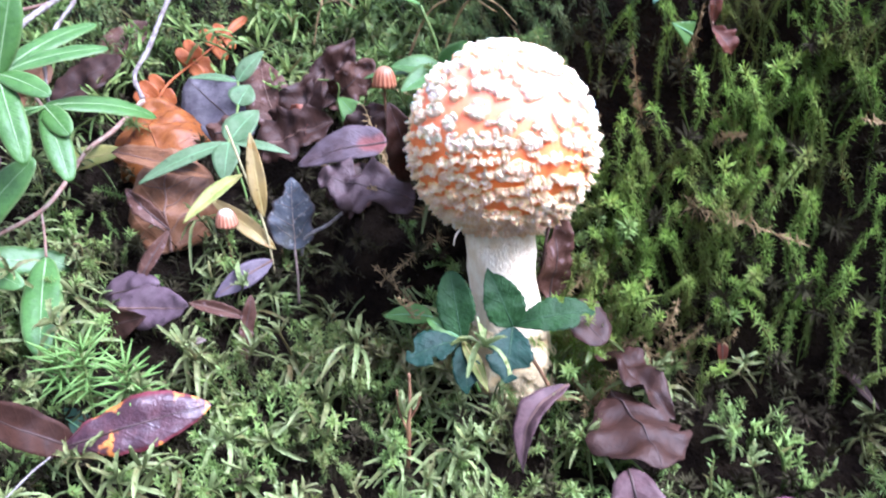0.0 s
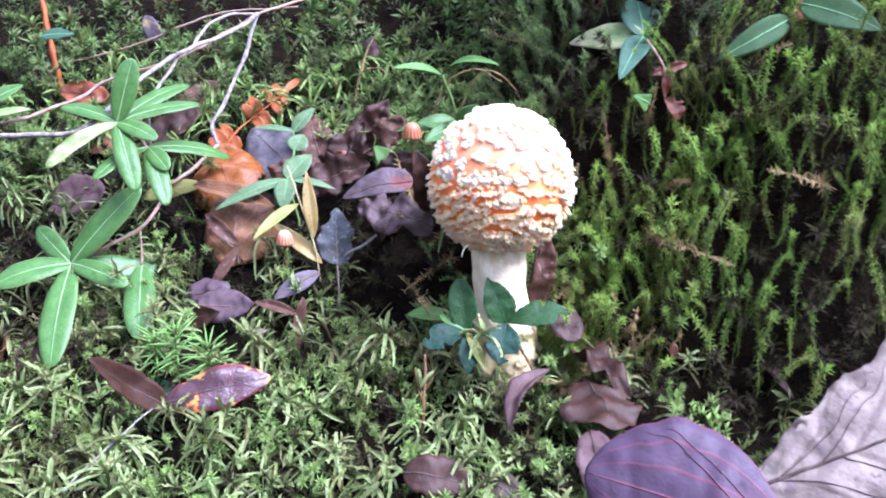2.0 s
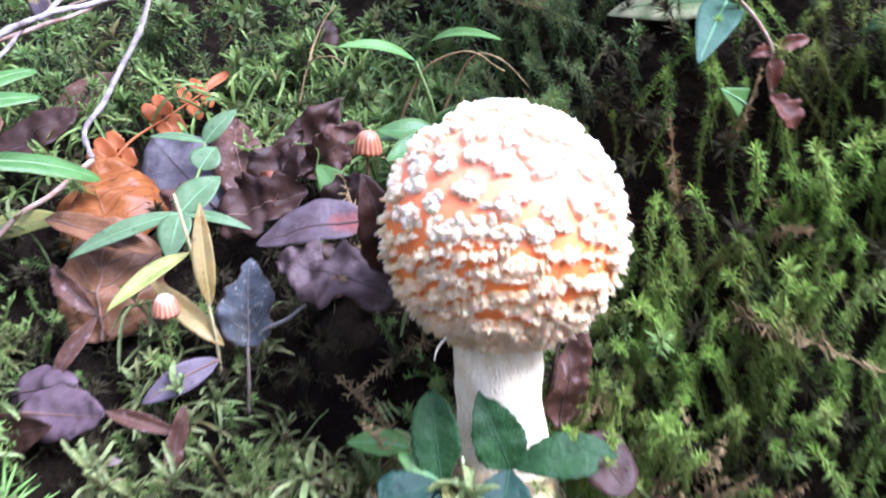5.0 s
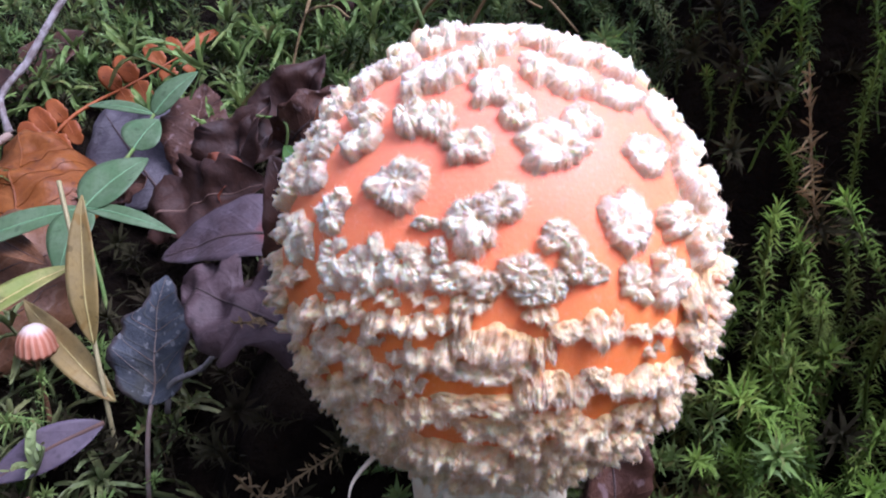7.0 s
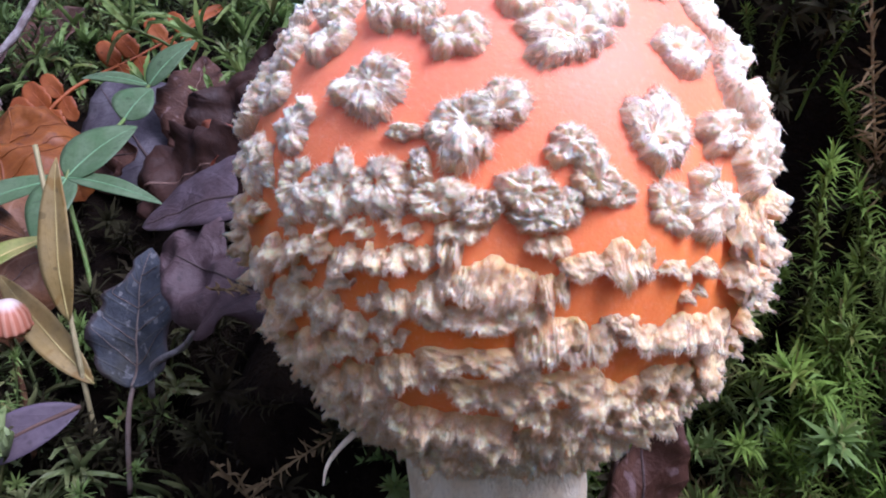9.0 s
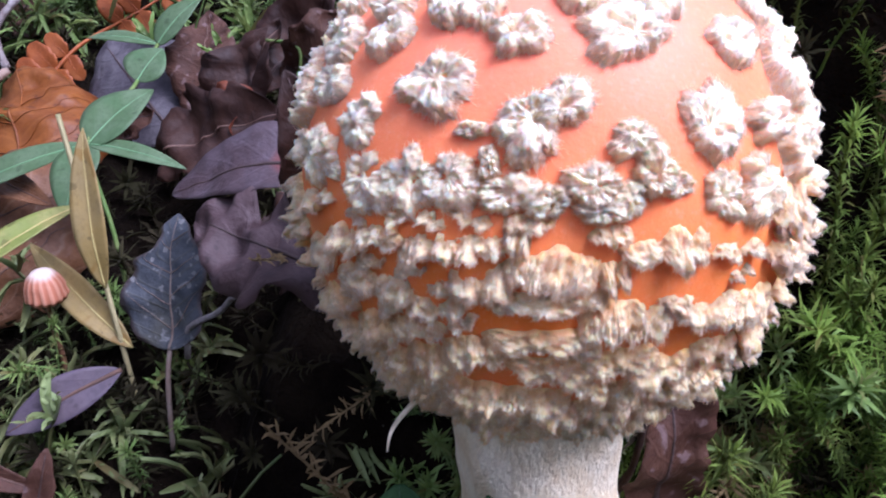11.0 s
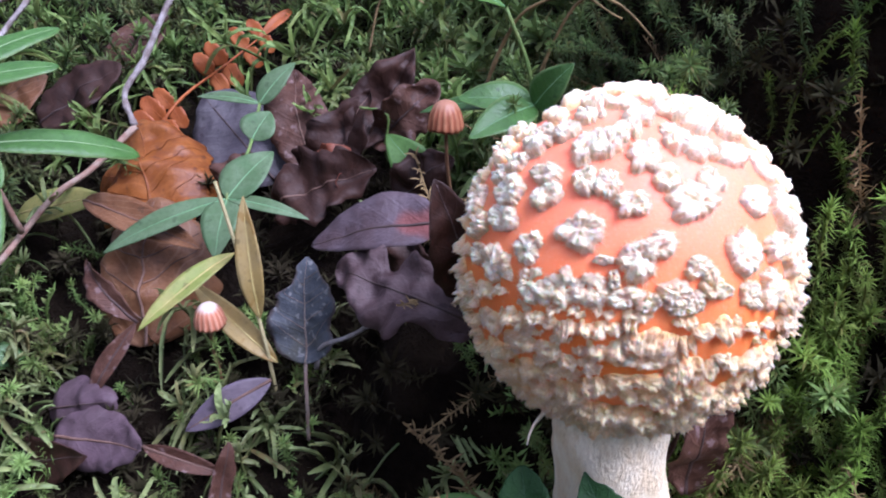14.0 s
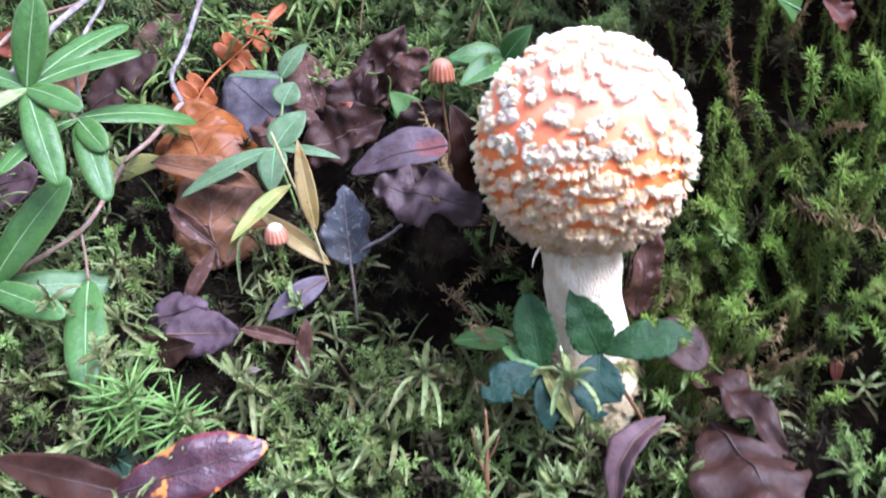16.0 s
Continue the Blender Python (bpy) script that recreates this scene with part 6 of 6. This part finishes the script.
sprig = thing("withered_sprig", (0.0920, 0.2900, 0.1520), "rust-red withered sprig with shrivelled twisted leaves on the bank", "sprig")
o = Vector(sprig.location)
joint, low_end = Vector((0.1000, 0.2800, 0.1390)) - o, Vector((0.1010, 0.2780, 0.1265)) - o
part("stalk", tube(glide([(0, 0, 0), (0.0035, -0.006, -0.005), joint, joint * 0.5 + low_end * 0.5 + Vector((-0.0012, 0, 0)), low_end], 5), 0.0005, 6), M_TWIG_RED, sprig)
for start, tip, width, kind, seed in ((joint, (0.1105, 0.2800, 0.1425), 0.0046, "lance", 29.0), (joint, (0.0935, 0.2790, 0.1372), 0.0042, "ovate", 30.0), (joint, low_end + o, 0.0040, "lance", 33.5), (low_end, (0.1085, 0.2750, 0.1165), 0.0085, "broad", 31.5)):
    add_leaf(sprig, start, Vector(tip) - o, (0.15, -0.85, 0.5), width, M_RUST, M_RIB_BROWN, rib_r=0.00025, kind=kind, bend=0.12, cup=0.5, crumple=0.0024, ragged=0.3, wave=0.12, seed=seed)
fallen_leaf("red_leaf", (0.1000, 0.3500, 0.1790), (0.1320, 0.3380, 0.1800), (0.0, -0.8, 0.6), 0.0130, M_RED, M_RIB_BROWN, "bright red dead leaf up on the bank", kind="round", bend=0.1, cup=0.2, crumple=0.002, ragged=0.35, seed=31.0)
fallen_leaf("red_leaf", (0.0800, 0.3550, 0.1560), (0.0920, 0.3600, 0.1800), (0.0, -0.85, 0.5), 0.0130, M_RED_BROWN, M_RIB_BROWN, "rusty dead leaf up on the bank", kind="ovate", bend=0.05, cup=0.2, crumple=0.002, ragged=0.3, seed=32.0)
fallen_leaf("red_leaf", (0.1620, 0.2920, 0.1640), (0.1850, 0.2830, 0.1720), (0.0, -0.75, 0.65), 0.0150, M_RED_BROWN, M_RIB_BROWN, "rusty dead leaf up on the bank", kind="ovate", bend=0.05, cup=0.2, crumple=0.002, seed=33.0)
fallen_leaf("red_leaf", (-0.1180, 0.4500, 0.1600), (-0.0950, 0.4450, 0.1660), (0.0, -0.75, 0.65), 0.0120, M_RED, M_RIB_BROWN, "bright red dead leaf beside the twig", kind="round", bend=0.05, cup=0.2, crumple=0.002, ragged=0.3, seed=34.0)
fallen_leaf("brown_leaf", (-0.1950, 0.4200, 0.0790), (-0.1720, 0.4400, 0.1050), (0.0, -0.85, 0.5), 0.0260, M_BROWN, M_RIB_BROWN, "reddish brown dead leaf far back in the moss", kind="ovate", bend=0.05, cup=0.15, crumple=0.002, seed=35.0)
fallen_leaf("brown_leaf", (-0.2500, 0.3900, 0.0680), (-0.2150, 0.4050, 0.0860), (0.0, -0.75, 0.65), 0.0300, M_TAN, M_RIB_BROWN, "faded pinkish brown leaf behind the shrub", kind="round", bend=0.05, cup=0.1, crumple=0.002, seed=36.0)
fallen_leaf("dark_leaf", (-0.2450, 0.3300, 0.0480), (-0.2080, 0.3250, 0.0600), (0.0, -0.75, 0.65), 0.0270, M_PURPLE, M_RIB_DARK, "dark purple leaf under the shrub", kind="round", bend=0.05, cup=0.1, crumple=0.002, seed=37.0)
fallen_leaf("dark_leaf", (-0.0720, 0.4650, 0.1060), (-0.0660, 0.4730, 0.1310), (0.0, -0.9, 0.4), 0.0170, M_DARK_BROWN, M_RIB_DARK, "dark purple-brown leaf upright in the moss further back", kind="round", bend=0.05, cup=0.1, crumple=0.002, seed=38.0)
fallen_leaf("dark_leaf", (-0.2200, 0.2250, -0.0020), (-0.1900, 0.2350, 0.0040), (0.0, -0.7, 0.7), 0.0220, M_DARK_BROWN, M_RIB_DARK, "dark wet leaf on the ground under the shrub", kind="round", bend=0.05, cup=0.1, crumple=0.002, seed=39.0)
fallen_leaf("pink_leaf", (-0.2300, 0.2350, 0.0000), (-0.2180, 0.2250, 0.0090), (0.0, -0.7, 0.7), 0.0150, M_TAN, M_RIB_BROWN, "pinkish brown leaf at the edge of the shrub", kind="round", bend=0.05, cup=0.1, crumple=0.002, seed=40.0)
fallen_leaf("yellow_green_leaf", (-0.1900, 0.3330, 0.0520), (-0.1480, 0.3300, 0.0620), (0.0, -0.6, 0.8), 0.0140, M_YELLOW_GREEN, M_YELLOW_RIB, "yellowish green leaf lying behind the shrub stem", kind="lance", bend=0.05, cup=0.15, crumple=0.0008, seed=41.0)
fallen_leaf("slim_dark_leaf", (0.1459, 0.2350, 0.0100), (0.1590, 0.2120, 0.0000), (0.3, -0.6, 0.7), 0.0060, M_DARK_BROWN, M_RIB_BROWN, "slim dark leaf in the shade of the hollow", kind="lance", bend=0.05, cup=0.3, crumple=0.001, seed=42.0)
fallen_leaf("small_hanging_leaf", (0.1090, 0.2400, 0.0130), (0.1096, 0.2370, 0.0040), (0.0, -0.95, 0.3), 0.0045, M_RED_BROWN, M_RIB_BROWN, "tiny rust-coloured leaf on the bank", kind="ovate", bend=0.05, cup=0.2)

fallen_leaf("brown_leaf", (-0.2060, 0.3800, 0.0720), (-0.1700, 0.3920, 0.0930), (0.0, -0.8, 0.6), 0.0220, M_DARK_BROWN, M_RIB_DARK, "dark brown leaf behind the shrub leaves", kind="round", bend=0.05, cup=0.15, crumple=0.003, ragged=0.2, seed=43.0)
fallen_leaf("red_brown_leaf", (-0.2760, 0.4200, 0.1000), (-0.2420, 0.4200, 0.0960), (0.0, -0.8, 0.6), 0.0170, M_RED_BROWN, M_RIB_BROWN, "rust-red dead leaf further back in the moss", kind="round", bend=0.08, cup=0.15, crumple=0.003, ragged=0.3, seed=44.0)
fallen_leaf("blue_green_leaf", (-0.3120, 0.4700, 0.1310), (-0.2860, 0.4700, 0.1330), (0.0, -0.7, 0.7), 0.0100, M_BLUE_GREEN, M_SEEDLING_RIB, "small blue-green leaf by the rusty stalk", kind="lance", bend=0.05, cup=0.15, petiole=((-0.3140, 0.472, 0.1200), (-0.3150, 0.474, 0.0950)))
fallen_leaf("pale_leaf", (-0.2360, 0.5000, 0.1250), (-0.2436, 0.5000, 0.1440), (0.0, -0.9, 0.4), 0.0130, M_SMALL, M_RIB_BROWN, "small pale grey-green leaf stuck in the far moss", kind="round", bend=0.05, cup=0.1)
fallen_leaf("pale_green_leaf", (-0.2680, 0.3200, 0.1080), (-0.2470, 0.3300, 0.1195), (0.0, -0.6, 0.8), 0.0110, M_LAUREL, M_LAUREL_RIB, "glossy green leaf at the edge of the shrub", kind="lance", bend=0.05, cup=0.15, petiole=((-0.2720, 0.319, 0.0900), (-0.2730, 0.320, 0.0450)))
fallen_leaf("pale_green_leaf", (-0.2600, 0.3100, 0.1050), (-0.2400, 0.3200, 0.1080), (0.0, -0.6, 0.8), 0.0060, M_BICOLOUR, M_LAUREL_RIB, "narrow pale green leaf at the edge of the shrub", kind="lance", bend=0.05, cup=0.15, petiole=((-0.2640, 0.310, 0.0900), (-0.2650, 0.311, 0.0400)))

for base, tip, up, width, mat, label, seed in (
    ((-0.0800, 0.3380, 0.0560), (-0.0620, 0.3400, 0.0800), (-0.3, -0.85, 0.4), 0.0200, M_RED_BROWN, "torn red-brown leaf scrap among darker leaves", 51.0),
    ((-0.0560, 0.3480, 0.0780), (-0.0330, 0.3540, 0.0990), (0.2, -0.9, 0.4), 0.0170, M_BROWN, "crumpled brown leaf scrap among darker leaves", 52.0),
    ((-0.0460, 0.3300, 0.0640), (-0.0240, 0.3260, 0.0830), (0.1, -0.8, 0.6), 0.0190, M_DARK_BROWN, "crumpled dark brown leaf scrap", 53.0),
    ((-0.1120, 0.3450, 0.0620), (-0.0920, 0.3360, 0.0740), (0.0, -0.8, 0.6), 0.0140, M_BROWN, "crumpled brown leaf scrap beside the orange leaf", 54.0),
    ((-0.0520, 0.3080, 0.0440), (-0.0250, 0.3000, 0.0600), (0.1, -0.8, 0.6), 0.0200, M_DARK_BROWN, "dark crumpled leaf under the purple ones", 55.0),
):
    fallen_leaf("leaf_scrap", base, tip, up, width, mat, M_RIB_DARK, label, kind="round", bend=0.08, cup=0.25, crumple=0.0052, ragged=0.4, wave=0.15, seed=seed)

# the dry orange frond
frond = thing("dry_frond", (-0.1560, 0.3700, 0.0640), "dry orange-brown frond with paired lobes beside the dead leaves", "frond")
o = Vector(frond.location)
spine = glide([Vector(p) - o for p in ((-0.1560, 0.3700, 0.0640), (-0.1470, 0.3880, 0.0800), (-0.1360, 0.4150, 0.0890), (-0.1200, 0.4470, 0.1020))], 8)
part("stalk", tube(spine, [0.0009 - 0.0006 * i / len(spine) for i in range(len(spine))], 7), M_FERN, frond)
for i, (u, size) in enumerate(((0.03, 0.0105), (0.13, 0.0120), (0.23, 0.0125), (0.33, 0.0105), (0.60, 0.0115), (0.70, 0.0125), (0.80, 0.0115), (0.90, 0.0095))):
    q = spine[int(u * (len(spine) - 1))]
    for n, way in enumerate((Vector((-0.66, 0.10, 0.70)), Vector((0.50, -0.15, -0.75)))):
        add_leaf(frond, q, q + way * size, (0.1, -0.9, 0.4), size * 0.62, M_FERN, M_FERN, "lobe", rib_r=0.00025, kind="strap", bend=0.08, cup=0.12, crumple=0.0010, ragged=0.22, seed=i + 0.5 * n, nu=16, nv=6, twist=14 - 28 * n)
add_leaf(frond, spine[-5], spine[-1] + Vector((0.004, 0.004, 0.004)), (0.1, -0.9, 0.4), 0.0055, M_FERN, M_FERN, "lobe", rib_r=0.0003, kind="obovate", bend=0.05, cup=0.2, crumple=0.001, nu=16, nv=6)

# the green seedling
seedling = thing("green_seedling", (-0.0860, 0.3020, 0.0260), "slender seedling with soft light green leaves among dead leaves", "plant")
o = Vector(seedling.location)
node_low, node_mid, node_up = Vector((-0.0955, 0.3130, 0.0715)) - o, Vector((-0.0985, 0.3450, 0.0800)) - o, Vector((-0.1035, 0.3680, 0.0860)) - o
part("stalk", tube(glide([(0, 0, 0), Vector((-0.0890, 0.3060, 0.0500)) - o, node_low, Vector((-0.0965, 0.3300, 0.0765)) - o, node_mid, node_up], 6), 0.0006, 7), M_STALK_GREEN, seedling)
for start, tip, up, width in (
    (node_low, (-0.0953, 0.2980, 0.0580), (0, -0.9, 0.5), 0.0125),
    (node_low, (-0.0850, 0.3300, 0.0815), (-0.2, -0.8, 0.5), 0.0150),
    (node_low, (-0.1345, 0.3000, 0.0565), (0, -0.6, 0.8), 0.0085),
    (node_low, (-0.0680, 0.3100, 0.0670), (0, -0.5, 0.85), 0.0050),
    (node_mid, (-0.0940, 0.3540, 0.0875), (0, -0.8, 0.6), 0.0135),
    (node_up, (-0.0915, 0.3785, 0.0990), (-0.3, -0.85, 0.4), 0.0100),
    (node_up, (-0.1300, 0.3720, 0.0870), (0, -0.5, 0.85), 0.0050),
):
    add_leaf(seedling, start, Vector(tip) - o, up, width, M_SEEDLING, M_SEEDLING_RIB, rib_r=0.0003, kind="lance" if width < 0.009 else "ovate", bend=0.07, cup=0.18, seed=width * 700)

# the yellowing plant
wilted = thing("wilted_plant", (-0.0720, 0.2770, 0.0180), "wilting plant with narrow yellow and straw-coloured leaves", "plant")
o = Vector(wilted.location)
part("stalk", tube(glide([(0, 0, 0), Vector((-0.0751, 0.2800, 0.0440)) - o, Vector((-0.0850, 0.2920, 0.0670)) - o, Vector((-0.0920, 0.3000, 0.0830)) - o], 6), 0.0006, 6), M_STALK_STRAW, wilted)
for start, tip, up, width, mat, kind in (
    ((-0.0748, 0.2790, 0.0500), (-0.0795, 0.2905, 0.0830), (0.1, -0.95, 0.3), 0.0075, M_YELLOW, "lance"),
    ((-0.0712, 0.2785, 0.0350), (-0.1005, 0.2905, 0.0540), (0.3, -0.8, 0.5), 0.0078, M_YELLOW, "lance"),
    ((-0.0850, 0.2905, 0.0645), (-0.1030, 0.2630, 0.0540), (0.0, -0.6, 0.8), 0.0072, M_YELLOW_GREEN, "lance"),
):
    add_leaf(wilted, Vector(start) - o, Vector(tip) - o, up, width, mat, M_YELLOW_RIB, rib_r=0.0003, kind=kind, bend=0.06, cup=0.3, crumple=0.0004, seed=width * 900)

# sprout behind the cap
sprout = thing("green_sprout", (0.0005, 0.3360, 0.0800), "slim green sprout with two long narrow leaves above a rosette", "plant")
o = Vector(sprout.location)
head = Vector((-0.0095, 0.3350, 0.1268)) - o
part("stalk", tube(glide([(0, 0, 0), Vector((-0.0018, 0.3350, 0.1069)) - o, head], 6), 0.0007, 7), M_STALK_GREEN, sprout)
for start, tip, up, width in (
    (head, Vector((-0.0365, 0.3200, 0.1325)) - o, (0, -0.6, 0.8), 0.0060),
    (head, Vector((0.0210, 0.2950, 0.1385)) - o, (0, -0.6, 0.8), 0.0068),
):
    add_leaf(sprout, start, tip, up, width, M_LIGHT_GREEN, M_SEEDLING_RIB, rib_r=0.0003, kind="lance", bend=0.12, cup=0.2)
low = Vector((0.0000, 0.3300, 0.0990)) - o
for tip, up, width in (((-0.0230, 0.3250, 0.1020), (0, -0.6, 0.8), 0.0125), ((-0.0180, 0.3120, 0.0940), (0, -0.7, 0.7), 0.0120), ((0.0110, 0.3250, 0.1130), (0, -0.8, 0.6), 0.0110), ((-0.0360, 0.3330, 0.0950), (0, -0.5, 0.85), 0.0075)):
    add_leaf(sprout, low, Vector(tip) - o, up, width, M_LAUREL, M_SEEDLING_RIB, rib_r=0.0003, kind="ovate", bend=0.08, cup=0.15)

# small curled green leaf
curl = thing("round_leaf_plant", (-0.0400, 0.3480, 0.0620), "round fresh green leaf on a thin bent stalk", "plant")
o = Vector(curl.location)
part("stalk", tube(glide([(0, 0, 0), (-0.0115, 0.001, 0.012), (-0.0100, 0.000, 0.027), (-0.0200, 0.002, 0.029)], 6), 0.0005, 6), M_STALK_GREEN, curl)
add_leaf(curl, Vector((0.0060, -0.0080, 0.0035)), Vector((-0.0100, -0.0030, 0.0215)), (0.2, -0.85, 0.5), 0.0150, M_LIGHT_GREEN, M_SEEDLING_RIB, rib_r=0.0003, kind="ovate", bend=0.08, cup=0.15)
part("stalk", tube(glide([(0, 0, -0.004), (0.0040, -0.004, 0.000), (0.0060, -0.0080, 0.0035)], 5), 0.0005, 6), M_STALK_GREEN, curl)

# plants up on the bank
bank_plant = thing("bank_plant", (0.0990, 0.3180, 0.1280), "plant on the bank with half-bleached and blue-green leaves", "plant")
o = Vector(bank_plant.location)
hub = Vector((0.0955, 0.3140, 0.1510)) - o
part("stalk", tube(glide([(0, 0, 0), (-0.0005, -0.002, 0.012), hub], 5), 0.0006, 6), M_STALK_BROWN, bank_plant)
add_leaf(bank_plant, hub, Vector((0.0600, 0.3350, 0.1450)) - o, (0, -0.75, 0.65), 0.0170, M_BICOLOUR, M_SEEDLING_RIB, label="half green, half bleached leaf", kind="ovate", bend=0.06, cup=0.1, crumple=0.0008)
add_leaf(bank_plant, hub, Vector((0.0960, 0.3480, 0.1690)) - o, (0, -0.85, 0.5), 0.0210, M_BLUE_GREEN, M_SEEDLING_RIB, kind="ovate", bend=0.06, cup=0.1)
add_leaf(bank_plant, hub, Vector((0.0780, 0.2770, 0.1345)) - o, (-0.1, -0.7, 0.7), 0.0135, M_BLUE_GREEN, M_SEEDLING_RIB, kind="ovate", bend=0.08, cup=0.12)
bank_plant_2 = thing("bank_plant", (0.1560, 0.2900, 0.1480), "plant on the bank with dull green pointed leaves", "plant")
o = Vector(bank_plant_2.location)
hub = Vector((0.1550, 0.2810, 0.1630)) - o
part("stalk", tube(glide([(0, 0, 0), (0.001, -0.004, 0.010), hub, hub + Vector((0.008, 0.000, 0.014))], 5), 0.0006, 6), M_STALK_BROWN, bank_plant_2)
add_leaf(bank_plant_2, hub, Vector((0.1200, 0.2690, 0.1455)) - o, (0, -0.95, 0.3), 0.0125, M_DULL_GREEN, M_SEEDLING_RIB, kind="ovate", bend=0.08, cup=0.12)
add_leaf(bank_plant_2, hub + Vector((0.004, 0, 0.007)), Vector((0.1900, 0.2640, 0.1600)) - o, (0, -0.9, 0.4), 0.0165, M_DULL_GREEN, M_SEEDLING_RIB, kind="ovate", bend=0.08, cup=0.12)
add_leaf(bank_plant_2, hub + Vector((0.006, 0, 0.010)), Vector((0.1750, 0.2800, 0.1810)) - o, (0, -0.8, 0.6), 0.0080, M_YELLOW_GREEN, M_YELLOW_RIB, kind="lance", bend=0.05, cup=0.12)
fallen_leaf("triangular_leaf", (0.0940, 0.2785, 0.1230), (0.0850, 0.2765, 0.1278), (0.0, -0.9, 0.4), 0.0110, M_LIGHT_GREEN, M_SEEDLING_RIB, "small light green three-cornered leaf stuck in the bank moss", category="leaf", kind="triangle", bend=0.03, cup=0.1)


# ---- needle sprigs ----
def needle_sprig(foot, height, spread, seed):
    """A conifer seedling: a short stalk with whorls of soft needles."""
    r = np.random.default_rng(seed)
    ob = thing("conifer_seedling", foot, "bright green conifer seedling with soft spreading needles in moss", "seedling", "conifer seedlings")
    line = glide([(0, 0, 0), (0.001, 0.000, height * 0.5), (0.002, -0.001, height)], 6)
    part("stalk", tube(line, 0.0006, 6), M_STALK_GREEN, ob)
    for i in range(34):
        u = 0.35 + 0.65 * (i / 33) ** 0.8
        q = line[int(u * (len(line) - 1))]
        a = i * 2.4
        d = Vector((math.cos(a), math.sin(a), 0.15 + 0.9 * max(0, u - 0.7) / 0.3 + float(r.normal(0, 0.2)))).normalized()
        size = spread * float(r.uniform(0.75, 1.1))
        pts = [q, q + d * size * 0.5, q + d * size + Vector((0, 0, -0.04 * size))]
        part("needle", tube(pts, [0.00035, 0.00055, 0.00012], 5), M_NEEDLE, ob)
    return ob


needle_sprig((-0.1320, 0.2180, -0.0080), 0.0345, 0.0150, 1)
needle_sprig((-0.1150, 0.2130, -0.0100), 0.0320, 0.0150, 2)
needle_sprig((-0.1440, 0.2220, -0.0060), 0.0260, 0.0120, 3)
